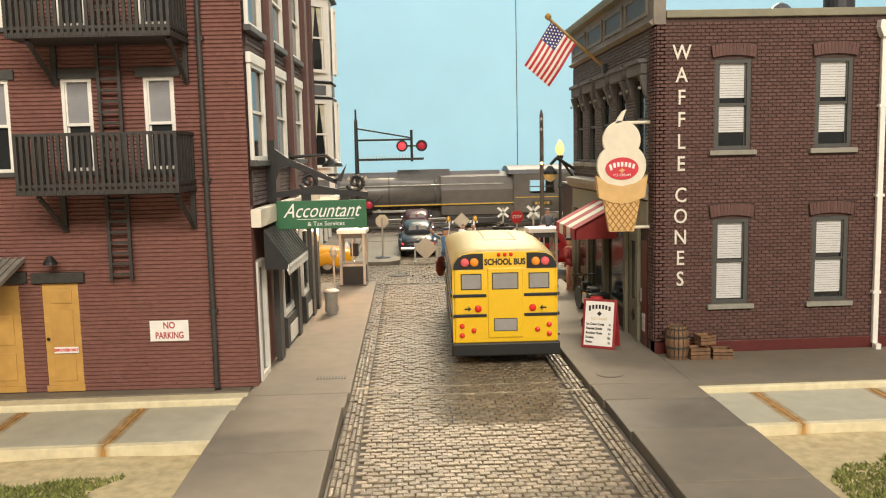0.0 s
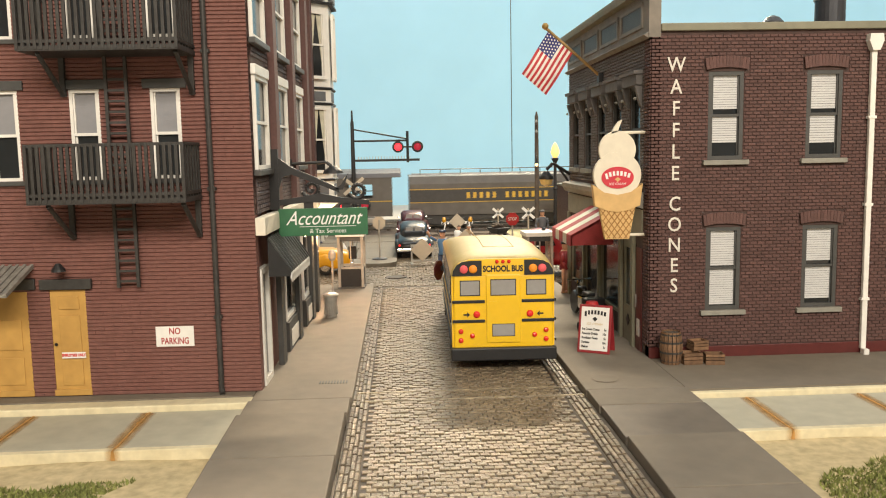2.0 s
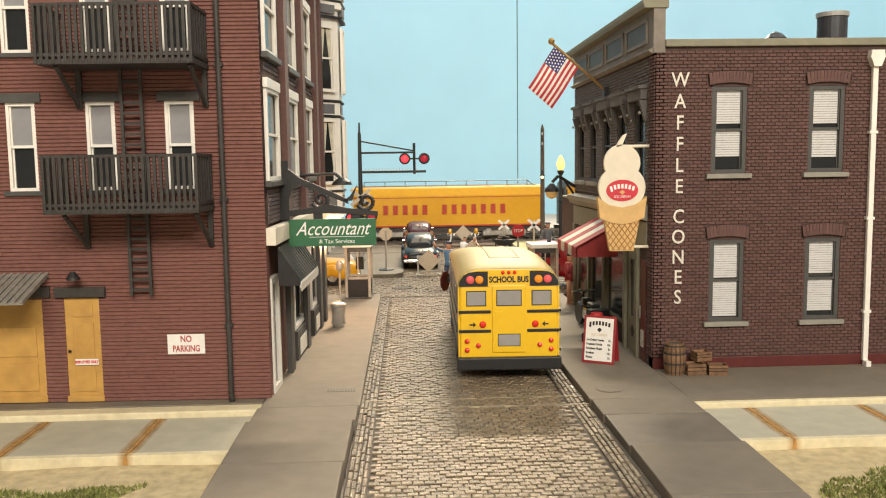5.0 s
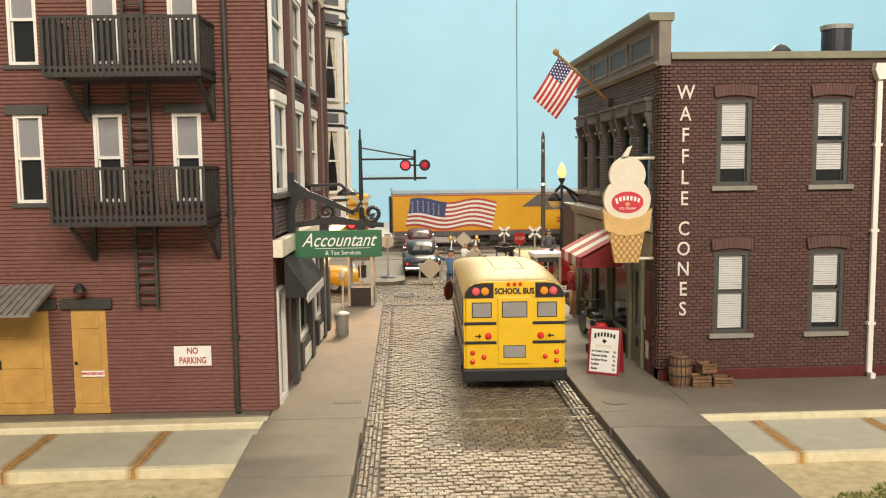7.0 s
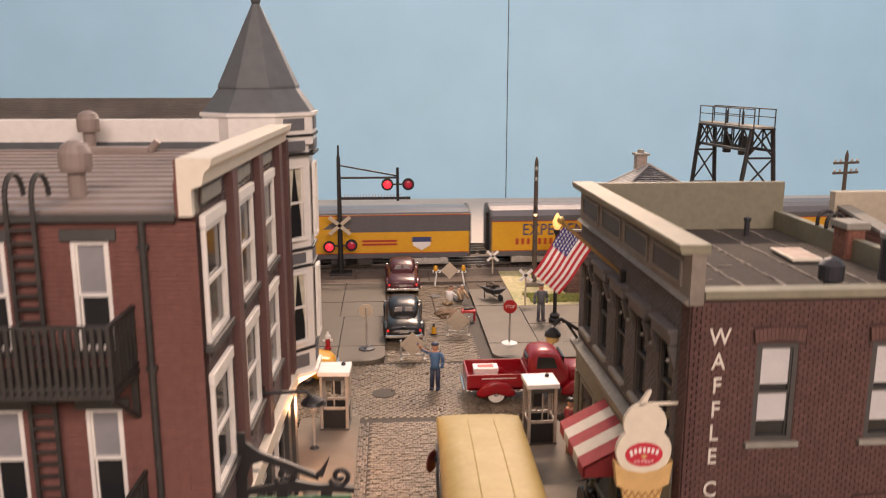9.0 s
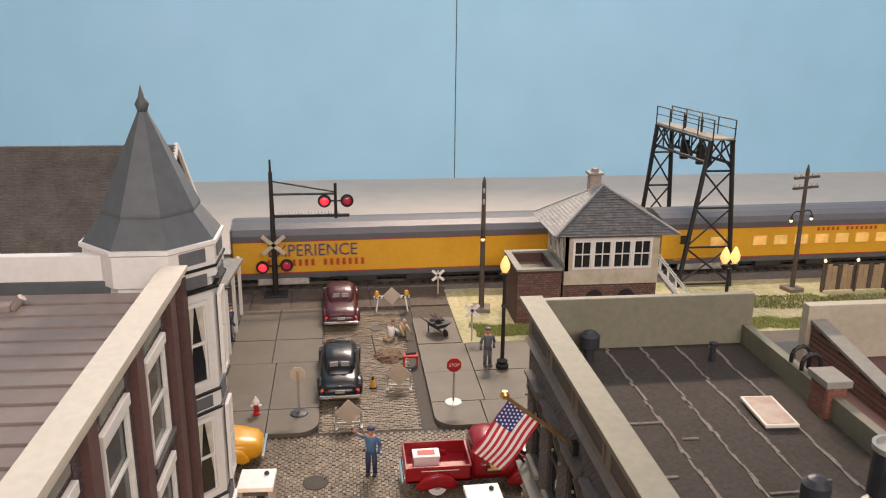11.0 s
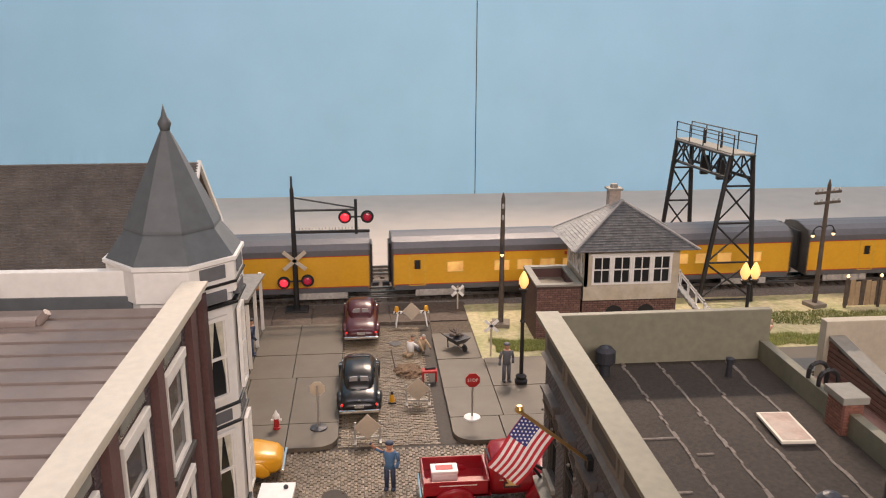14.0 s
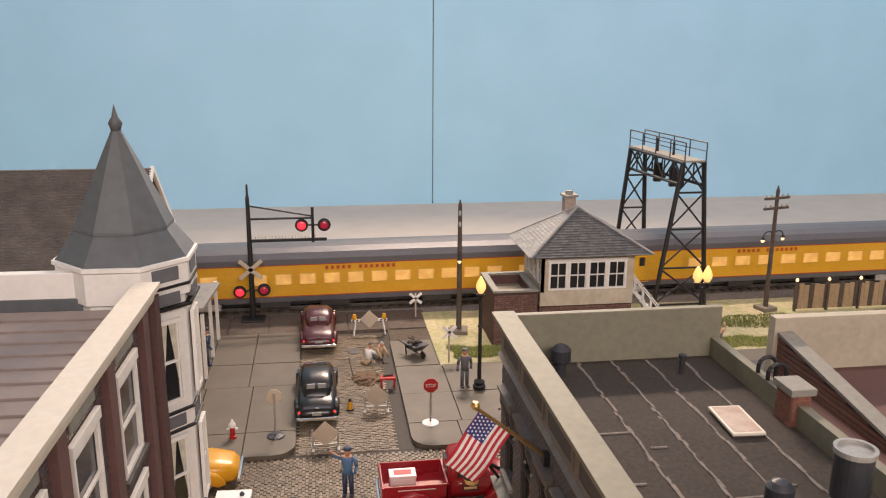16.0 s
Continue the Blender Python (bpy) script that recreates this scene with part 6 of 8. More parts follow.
def barrel():
    M_OAK = mat("old_oak", (0.17, 0.095, 0.05), 0.75, rnd=0.25, vary=0.3, size=10)
    s = thing("barrel", spot(4.78, 17.05, 0.12), "old oak barrel with dark iron hoops", "barrel")
    part("core", L([(0.17, 0.02), (0.21, 0.35), (0.17, 0.68)], 18), M_DARKWOOD, s)
    for i in range(16):
        bm = loft([[(x * sc, -r - dy, z) for x, dy in ((-0.036, 0), (0.036, 0), (0.034, 0.02), (-0.034, 0.02))] for z, r, sc in ((0, 0.18, 0.85), (0.2, 0.215, 1), (0.35, 0.225, 1.08), (0.5, 0.215, 1), (0.7, 0.18, 0.85))])
        part("stave", bm, M_OAK, s, at=pose(0, 0, 0, 0, 0, 22.5 * i))
    for z, r in ((0.06, 0.215), (0.24, 0.248), (0.46, 0.248), (0.62, 0.215)):
        part("hoop", L([(r - 0.02, z), (r, z), (r, z + 0.04), (r - 0.02, z + 0.04)], 20), M_BLACKBROWN, s)
    part("barrel_head", L([(0.18, 0.64), (0.18, 0.66)], 18), M_OAK, s)
    for x, y, z, w, d, h, a in ((5.2, 17.0, 0.12, 0.42, 0.34, 0.26, 3), (5.68, 16.92, 0.12, 0.4, 0.32, 0.24, -8), (5.42, 17.2, 0.375, 0.36, 0.3, 0.22, 12)):
        c = thing("wooden_crate", spot(x, y, z, a), "small weathered wooden crate beside the barrel", "crate", "crates by the wall")
        part("bottom", B(-w / 2, w / 2, -d / 2, d / 2, 0, 0.03), M_OAK, c)
        for i in range(3):
            zz = 0.03 + i * (h - 0.03) / 3
            for a0, b0, c0, d0 in ((-w / 2, w / 2, -d / 2, -d / 2 + 0.03), (-w / 2, w / 2, d / 2 - 0.03, d / 2), (-w / 2, -w / 2 + 0.03, -d / 2 + 0.03, d / 2 - 0.03), (w / 2 - 0.03, w / 2, -d / 2 + 0.03, d / 2 - 0.03)):
                part("slat", B(a0, b0, c0, d0, zz, zz + (h - 0.03) / 3 - 0.015), M_OAK, c)
        part("top", B(-w / 2 + 0.03, w / 2 - 0.03, -d / 2 + 0.03, d / 2 - 0.03, h - 0.08, h - 0.06), M_OAK, c)


barrel()


def sandwich_board():
    s = thing("sandwich_board", spot(3.42, 18.25, 0.14, -30), "dark red folding menu board with a white sheet", "menu board")
    for sg, nm in ((1, "front_leaf"), (-1, "back_leaf")):
        m = pose(0, 0, 0, 0, 0, 0) @ spot(0, -0.22 * sg, 0, 0, -11.5 * sg)
        lf = part(nm, B(-0.38, 0.38, -0.02, 0.02, 0, 1.1, bevel=0.01), M_DOORRED2, s, at=m)
        if sg == 1:
            sh = part("sheet", B(-0.325, 0.325, -0.028, -0.02, 0.06, 1.05), M_SIGNWHITE, lf, "white printed menu sheet")
            for i, c in enumerate(range(7)):
                part("name_bar", B(-0.024, 0.024, -0.031, -0.027, -0.07 if i == 0 else -0.045, 0.05), M_BLACK, sh, at=spot((i - 3) * 0.075, 0, 0.93 - 0.03 * (i - 3) ** 2 / 9))
            part("crest", P([(-0.06, 0.78), (0, 0.83), (0.06, 0.78), (0, 0.72)], -0.031, -0.028), M_BLACK, sh)
            writing("word", "ICE CREAM", 0.075, spot(0, -0.031, 0.66, 0, 90), M_WAFP, sh, 0.001)
            for i, (a, b) in enumerate((("Ice Cream Cones", "5c"), ("Fountain Drinks", "10c"), ("Rootbeer Floats", "5c"), ("Sundaes", "10c"), ("Shakes", "5c"))):
                z = 0.54 - i * 0.1
                writing("word", a, 0.072, spot(-0.29, -0.031, z, 0, 90), M_BLACK, sh, 0.001, "LEFT", wide=0.8, bold=0.003)
                writing("word", b, 0.072, spot(0.28, -0.031, z, 0, 90), M_BLACK, sh, 0.001, "RIGHT", wide=0.8, bold=0.003)


M_DOORRED2 = mat("dark_red_board", (0.26, 0.02, 0.025), 0.45)
sandwich_board()


M_GLOBE = mat("lit_amber_globe", (1.0, 0.55, 0.16), 0.4, emit=1.4, vary=0.02, stain_amount=0.0, bump=0)
M_BULB = mat("lit_bulb", (1.0, 0.66, 0.28), 0.4, emit=2.6, vary=0.0, stain_amount=0.0, bump=0)


def street_lamp(x, y, h, twin):
    s = thing("street_lamp", spot(x, y, 0.12), "black cast street lamp with a lit flame globe", "street lamp", "street lamps")
    part("base", L([(0.26, 0), (0.28, 0.15), (0.2, 0.22), (0.24, 0.34), (0.12, 0.45)], 18), M_BLACK, s)
    part("pole", L([(0.09, 0.4), (0.07, h - 0.95)], 14), M_BLACK, s)
    part("collar", L([(0.08, h * 0.55), (0.12, h * 0.56), (0.08, h * 0.58)], 14), M_BLACK, s)
    for dx in ((-0.22, 0.22) if twin else (0.0,)):
        part("holder", L([(0.06, h - 1.0), (0.14, h - 0.86), (0.18, h - 0.76), (0.1, h - 0.72)], 14), M_BLACK, s, at=spot(dx, 0, 0))
        part("globe", L([(0.1, h - 0.72), (0.2, h - 0.52), (0.2, h - 0.36), (0.12, h - 0.16), (0.03, h)], 18), M_GLOBE, s, "glowing amber globe", True, at=spot(dx, 0, 0))
    return s


street_lamp(6.44, 39.5, 5.0, False)
street_lamp(16.1, 39.4, 5.15, True)
street_lamp(26.5, 40.5, 5.0, True)
# corner wall lantern of the shop
wl = thing("wall_lantern", spot(4.4, 26.0, 0), "black scrolled lantern with an amber globe at the shop corner", "wall lamp")
bm = T((0, 0, 4.0), (-0.55, 0, 4.35), 0.05, n=8)
tube(bm, (-0.55, 0, 4.35), (-0.75, 0, 4.15), 0.05, n=8)
tube(bm, (0, 0, 3.7), (-0.35, 0, 4.2), 0.04, n=8)
part("arm", bm, M_BLACK, wl)
part("cap", L([(0.24, 0), (0.22, 0.1), (0.06, 0.26)], 14), M_BLACK, wl, at=spot(-0.76, 0, 3.85))
part("globe", L([(0.02, -0.24), (0.17, -0.16), (0.22, 0)], 14), mat("dull_amber_globe", (0.75, 0.55, 0.22), 0.4), wl, at=spot(-0.76, 0, 3.85))


def flag():
    M_FR, M_FW, M_FB = mat("flag_red", (0.45, 0.02, 0.03), 0.6), mat("flag_white", (0.75, 0.72, 0.68), 0.6), mat("flag_blue", (0.03, 0.035, 0.17), 0.6)
    s = thing("flag", spot(4.36, 21.75, 6.67), "striped flag on a brass pole over the street", "flag")
    tip = Vector((-1.5, -0.15, 1.26))
    part("pole", T((0, 0, 0), tip, 0.04, n=10), mat("brass", (0.35, 0.22, 0.09), 0.35, metal=0.7), s)
    part("ball", L([(0.02, -0.09), (0.08, -0.04), (0.09, 0.02), (0.05, 0.08)], 14), mat("gold_ball", (0.55, 0.36, 0.12), 0.3, metal=0.8), s, at=spot(tip.x, tip.y, tip.z + 0.03))
    part("socket", B(-0.08, 0.08, -0.12, 0.12, -0.16, 0.1, bevel=0.02), M_BLACK, s)
    u = tip.normalized() * -1
    v = Vector((-0.56, 0.0, -0.86)).normalized()
    nrm = u.cross(v).normalized()
    o = tip + u * 0.12
    H, F, n = 0.86, 1.3, 13

    def at(a, b, off=0.0):
        wave = 0.05 * math.sin(b * 5.0 + a * 1.2) * b
        return o + u * a + v * b + nrm * (wave + off)
    for i in range(n):
        bm = bmesh.new()
        for k in range(10):
            b0, b1 = F * k / 10, F * (k + 1) / 10
            a0, a1 = H * i / n, H * (i + 1) / n
            vs = [bm.verts.new(at(a, b, f)) for f in (-0.006, 0.006) for a, b in ((a0, b0), (a1, b0), (a1, b1), (a0, b1))]
            bm.faces.new(vs[0:4])
            bm.faces.new(vs[4:8][::-1])
        part("stripe", bm, M_FR if i % 2 == 0 else M_FW, s)
    ch, cf = H * 7 / 13, F * 0.4
    bm = bmesh.new()
    for k in range(6):
        b0, b1 = cf * k / 6, cf * (k + 1) / 6
        for sg in (-1, 1):
            vs = [bm.verts.new(at(a, b, sg * 0.011)) for a, b in ((0, b0), (ch, b0), (ch, b1), (0, b1))]
            bm.faces.new(vs)
    part("canton", bm, M_FB, s, "blue canton with white stars")
    for i in range(6):
        for j in range(6 if i % 2 == 0 else 5):
            a, b = ch * (i + 0.6) / 6.2, cf * (j + (0.5 if i % 2 == 0 else 1.0)) / 6
            bm = bmesh.new()
            for sg in (-1, 1):
                c = at(a, b, sg * 0.015)
                vs = [bm.verts.new(c + (u * math.cos(t * 1.2566) + v * math.sin(t * 1.2566)) * 0.024) for t in range(5)]
                bm.faces.new(vs)
            part("star", bm, M_FW, s)


flag()


# ---- signs, barriers and figures ----
M_SIGNBACK = mat("unpainted_sign_back", (0.50, 0.43, 0.33), 0.5, vary=0.06)
M_STOPRED = mat("stop_red", (0.45, 0.02, 0.02), 0.5)


def round_base(s, m=None):
    part("base", L([(0.34, 0), (0.32, 0.05), (0.1, 0.09)], 20), m or M_STEEL, s)


s = thing("stop_sign", spot(3.95, 36.5, 0.13), "red octagonal stop sign on a grey post", "sign")
part("post", T((0, 0, 0), (0, 0, 1.8), 0.04, n=8), M_STEEL, s)
round_base(s, M_SIGNWHITE)
pl = part("plate", L([(0.3, -0.015), (0.3, 0.015)], 8), M_STOPRED, s, "red plate", at=spot(0, -0.06, 1.62, 0, 90, 0) @ pose(0, 0, 0, 0, 0, 22.5))
writing("word", "STOP", 0.19, spot(0, -0.082, 1.62, 0, 90), M_SIGNWHITE, s, 0.003, wide=0.9)
s = thing("stop_sign", spot(-1.97, 36.2, 0.13), "back of an octagonal sign on a grey post", "sign")
part("post", T((0, 0, 0), (0, 0, 1.75), 0.04, n=8), M_STEEL, s)
round_base(s, M_GRAYPIPE)
part("plate", L([(0.3, -0.015), (0.3, 0.015)], 8), M_SIGNBACK, s, at=spot(0, 0.06, 1.6, 0, 90) @ pose(0, 0, 0, 0, 0, 22.5))


def barrier(x, y, turn, h):
    s = thing("road_barrier", spot(x, y, 0, turn), "grey folding stand with a blank diamond sign", "road sign", "diamond road signs")
    for sx in (-0.46, 0.46):
        part("upright", B(sx - 0.035, sx + 0.035, -0.03, 0.03, 0.06, h * 0.8), M_STEEL, s)
        part("foot", B(sx - 0.05, sx + 0.05, -0.32, 0.32, 0, 0.07, bevel=0.015), M_STEEL, s)
    part("crossbar", B(-0.43, 0.43, -0.03, 0.03, 0.12, 0.19), M_STEEL, s)
    part("diamond", B(-0.36, 0.36, -0.02, 0.02, -0.36, 0.36, bevel=0.01), M_SIGNBACK, s, "blank tan diamond plate", at=spot(0, -0.05, h * 0.62, 0, 0, 45))


barrier(-0.12, 35.25, 3, 1.0)
barrier(1.95, 38.2, -4, 1.05)
s = thing("sawhorse_barrier", spot(2.2, 47.0, 0.02), "striped sawhorse with yellow lamps and a diamond sign", "barrier")
for sx in (-0.75, 0.75):
    for sy in (-0.2, 0.2):
        part("leg", T((sx * 1.06, sy, 0), (sx * 0.9, 0, 0.75), 0.035, n=6), M_SIGNWHITE, s)
    part("lamp", L([(0.1, 0.78), (0.12, 0.9), (0.08, 1.05)], 10), M_TAXI, s, "yellow warning lamp", at=spot(sx, 0, 0))
bar = part("board", B(-0.9, 0.9, -0.03, 0.03, 0.66, 0.8), M_SIGNWHITE, s)
for i in range(9):
    part("stripe", P([(-0.88 + i * 0.2, 0.67), (-0.8 + i * 0.2, 0.67), (-0.74 + i * 0.2, 0.79), (-0.82 + i * 0.2, 0.79)], -0.036, -0.03), M_BLACK, bar)
part("diamond", B(-0.33, 0.33, -0.02, 0.02, -0.33, 0.33), M_SIGNBACK, s, "blank tan diamond plate", at=spot(0, -0.06, 0.8, 0, 0, 45))
s = thing("traffic_cone", spot(0.9, 38.4, 0), "yellow traffic cone with a black top", "traffic cone")
part("cone", L([(0.13, 0.04), (0.06, 0.36)], 14), M_TAXI, s)
part("tip", L([(0.06, 0.36), (0.035, 0.48)], 14), M_BLACK, s)
part("foot", B(-0.16, 0.16, -0.16, 0.16, 0, 0.05, bevel=0.01), M_BLACK, s)
s = thing("hydrant", spot(-3.55, 36.3, 0.13), "red and white fire hydrant on the pavement", "hydrant")
part("barrel", L([(0.14, 0), (0.14, 0.08), (0.1, 0.1), (0.1, 0.45)], 14), M_STOPRED, s)
part("bonnet", L([(0.14, 0.45), (0.13, 0.55), (0.06, 0.66), (0.03, 0.74)], 14), M_SIGNWHITE, s)
part("outlet", T((-0.2, 0, 0.36), (0.2, 0, 0.36), 0.05, n=10), M_SIGNWHITE, s)


def heap():
    s = thing("dirt_pile", spot(1.75, 41.4, -0.03), "small heap of brown dug-up earth on the cobbles", "dirt pile")
    bm = bmesh.new()
    bmesh.ops.create_icosphere(bm, subdivisions=4, radius=1)
    for v in bm.verts:
        k = 1 + 0.25 * noise.noise(v.co * 3) + 0.12 * noise.noise(v.co * 9)
        v.co = Vector((v.co.x * 0.62 * k, v.co.y * 0.75 * k, max(0, v.co.z) * 0.26 * k))
    part("earth", bm, mat("brown_earth", (0.17, 0.11, 0.065), 0.95, vary=0.35, size=12, bump=0.8), s)
    part("shovel", T((-0.6, 0.1, 0.15), (-0.75, 0.9, 0.7), 0.03, n=6), M_DARKWOOD, s)
    s = thing("manhole_cover", spot(1.3, 44.7, 0.0), "round dark manhole cover on the cobbles", "manhole cover")
    part("cover", L([(0.3, 0), (0.3, 0.02), (0.24, 0.03)], 20), M_DKGREY, s)
    s = thing("manhole_cover", spot(-1.25, 31.6, 0.0), "round brown manhole cover in the cross street", "manhole cover")
    part("cover", L([(0.42, 0), (0.42, 0.016), (0.34, 0.02)], 24), M_ROAD, s)
    s = thing("tool_stand", spot(2.6, 40.4, 0), "small red tool stand on the cobbles", "tool stand")
    part("tray", B(-0.32, 0.32, -0.2, 0.2, 0.4, 0.5, bevel=0.02), M_STOPRED, s)
    for x, y in ((-0.28, -0.16), (0.28, -0.16), (-0.28, 0.16), (0.28, 0.16)):
        part("leg", B(x - 0.03, x + 0.03, y - 0.03, y + 0.03, 0, 0.4), M_STOPRED, s)
    part("tool", T((-0.2, 0, 0.54), (0.25, 0.05, 0.56), 0.05, n=8), M_BLACK, s)
    s = thing("wheelbarrow", spot(4.15, 43.6, 0.13, 30), "dark wheelbarrow filled with brown scrap", "wheelbarrow")
    part("tray", loft([[(-0.25, -0.3, 0.3), (0.25, -0.3, 0.3), (0.25, 0.3, 0.3), (-0.25, 0.3, 0.3)], [(-0.42, -0.55, 0.6), (0.42, -0.55, 0.6), (0.42, 0.5, 0.6), (-0.42, 0.5, 0.6)]]), M_GRAYPIPE, s)
    part("wheel", L([(0.17, -0.04), (0.17, 0.04)], 14), M_RUBBER, s, at=spot(0, -0.6, 0.17, 0, 0, 90))
    for x in (-0.3, 0.3):
        part("handle", T((x * 0.4, -0.6, 0.2), (x, 1.0, 0.55), 0.03, n=6), M_DARKWOOD, s)
        part("leg", T((x, 0.3, 0), (x, 0.35, 0.4), 0.03, n=6), M_BLACK, s)
    rnd = random.Random(2)
    for i in range(7):
        a = rnd.uniform(0, 6)
        part("scrap", T((math.cos(a) * 0.3, math.sin(a) * 0.35, 0.6 + 0.03 * i), (-math.cos(a) * 0.35, -math.sin(a) * 0.4, 0.66 + 0.03 * i), 0.05, n=6), M_DARKWOOD, s)
    rnd = random.Random(9)
    for i in range(18):
        x, y = rnd.uniform(-1, 6), rnd.uniform(29.5, 34)
        tagged(part("pebble", L([(0.03, 0), (0.05, 0.03), (0.02, 0.06)], 7), M_DARKWOOD, at=spot(x, y, 0)), "small dark pebble lying on the cobbles", "pebble", "pebbles")


heap()


def figure(name, x, y, z, turn, h, colours, label, pose_arm=20, kneel=False):
    """A painted figurine, one plain mesh."""
    bm = bmesh.new()
    k = h / 1.78
    if kneel:
        tube(bm, (-0.12, 0, 0.1), (-0.12, 0.5, 0.12), 0.1, n=10)
        tube(bm, (0.12, 0, 0.1), (0.12, 0.45, 0.12), 0.1, n=10)
        lathe(bm, [(0.16, 0.1), (0.2, 0.5), (0.14, 0.75)], 12)
        lathe(bm, [(0.05, 0.72), (0.11, 0.84), (0.11, 0.94), (0.04, 1.02)], 12, (0, -0.15, 0))
        tube(bm, (-0.2, 0, 0.65), (-0.25, -0.5, 0.25), 0.06, n=8)
        tube(bm, (0.2, 0, 0.65), (0.2, -0.5, 0.3), 0.06, n=8)
    else:
        for sx in (-0.1, 0.1):
            tube(bm, (sx * 1.2, 0, 0.04), (sx, 0, 0.86), 0.075, 0.1, n=10)
            box(bm, sx * 1.2 - 0.06, sx * 1.2 + 0.06, -0.18, 0.08, 0, 0.08)
        lathe(bm, [(0.17, 0.82), (0.16, 1.0), (0.22, 1.38), (0.16, 1.48), (0.06, 1.52)], 14)
        lathe(bm, [(0.06, 1.5), (0.11, 1.58), (0.115, 1.68), (0.1, 1.72), (0.15, 1.73), (0.13, 1.8), (0.04, 1.82)], 14)
        a = math.radians(pose_arm)
        tube(bm, (-0.24, 0, 1.4), (-0.24 - 0.3 * math.sin(a), -0.05, 1.4 - 0.3 * math.cos(a)), 0.065, n=8)
        tube(bm, (-0.24 - 0.3 * math.sin(a), -0.05, 1.4 - 0.3 * math.cos(a)), (-0.26 - 0.4 * math.sin(a), -0.2, 1.4 - 0.3 * math.cos(a) + 0.25 * (1 if pose_arm > 60 else -1)), 0.055, n=8)
        tube(bm, (0.24, 0, 1.4), (0.3, 0, 1.1), 0.065, n=8)
        tube(bm, (0.3, 0, 1.1), (0.26, -0.08, 0.85), 0.055, n=8)
    bmesh.ops.scale(bm, vec=(k, k, k), verts=bm.verts)
    bm.transform(Matrix.Scale(K, 4))
    me = bpy.data.meshes.new(name)
    bm.to_mesh(me)
    bm.free()
    for c in colours:
        me.materials.append(c)
    lim = (0.86, 1.5, 1.72) if not kneel else (0.3, 0.72, 0.95)
    for p in me.polygons:
        z0 = p.center.z / K / k
        p.material_index = min(len(colours) - 1, sum(z0 > c for c in lim))
        p.use_smooth = True
    ob = new(name, me)
    ob.matrix_basis = spot(x, y, z, turn)
    return tagged(ob, label, "figurine", "painted figurines")


M_NAVY, M_BLUE, M_SKIN = mat("navy_figure_paint", (0.03, 0.045, 0.09), 0.6), mat("blue_figure_paint", (0.07, 0.16, 0.30), 0.6), mat("flesh_figure_paint", (0.50, 0.27, 0.17), 0.6)
M_GREYF, M_TANF = mat("grey_figure_paint", (0.12, 0.125, 0.14), 0.6), mat("tan_figure_paint", (0.38, 0.27, 0.16), 0.6)
figure("figurine", 0.6, 31.95, 0, -12, 1.72, [M_NAVY, M_BLUE, M_SKIN, M_NAVY], "painted police figurine in blue with a raised arm", 120)
figure("figurine", 5.85, 39.75, 0.13, 10, 1.72, [M_GREYF, M_GREYF, M_SKIN, M_GREYF], "painted postman figurine in grey standing by the lamp")
figure("figurine", -5.35, 43.6, 0.13, 100, 1.75, [M_NAVY, M_NAVY, M_SKIN, M_BLACK], "painted figurine in dark blue near the porch")
figure("figurine", 4.3, 26.3, 0.14, 60, 1.65, [M_SKIN, M_DOORRED2, M_SKIN, M_BLACK], "painted figurine in a dark red dress by the shop")
figure("figurine", 1.95, 43.3, 0.0, 140, 1.6, [M_TANF, M_SIGNWHITE, M_SKIN, M_DARKWOOD], "painted workman figurine kneeling over the hole", kneel=True)
figure("figurine", 2.5, 43.6, 0.0, 30, 1.6, [M_GREYF, M_TANF, M_SKIN, M_STEEL], "painted workman figurine bending over the hole", kneel=True)
figure("figurine", 17.9, 41.0, 0.16, 200, 1.7, [M_SKIN, M_GREYF, M_SKIN, M_TANF], "painted figurine in shorts with a raised arm", 130)
figure("figurine", 17.1, 40.6, 0.16, 120, 1.6, [M_BLACK, M_BLACK, M_SKIN, M_BLACK], "painted figurine in black beside the road")


# ---- the railway ----
SLOPE = math.degrees(math.atan(0.024))
TRACK = spot(0, 51.9, 0, SLOPE)
M_RAIL = mat("worn_rail_steel", (0.30, 0.28, 0.25), 0.35, metal=0.8, vary=0.15)
M_BALLAST = mat("grey_brown_ballast", (0.17, 0.145, 0.12), 0.95, vary=0.4, size=14, bump=0.9, stain=(0.10, 0.08, 0.065))
bm = P([(-2.1, -0.2), (2.1, -0.2), (1.5, 0.06), (-1.5, 0.06)], -60, 70, "x")
structure("ballast", bm, M_BALLAST, "grey brown track ballast", at=TRACK)
track = tagged(thing("railway_track", TRACK, "three-rail toy railway track on dark sleepers", "railway track"), kind="structure")
for y in (-0.76, 0.0, 0.76):
    part("rail", P([(y - 0.06, 0.13), (y + 0.06, 0.13), (y + 0.02, 0.17), (y + 0.04, 0.24), (y + 0.04, 0.28), (y - 0.04, 0.28), (y - 0.04, 0.24), (y - 0.02, 0.17)], -60, 70, "x"), M_RAIL, track)
sl = bpy.data.meshes.new("sleeper")
bm = B(-0.12, 0.12, -1.25, 1.25, 0.05, 0.14)
bm.transform(Matrix.Scale(K, 4))
bm.to_mesh(sl)
bm.free()
sl.materials.append(M_DARKWOOD)
for i in range(150):
    o = new("sleeper", sl)
    o.matrix_basis = spot(-36 + i * 0.6, 0, 0)
    o.parent = track

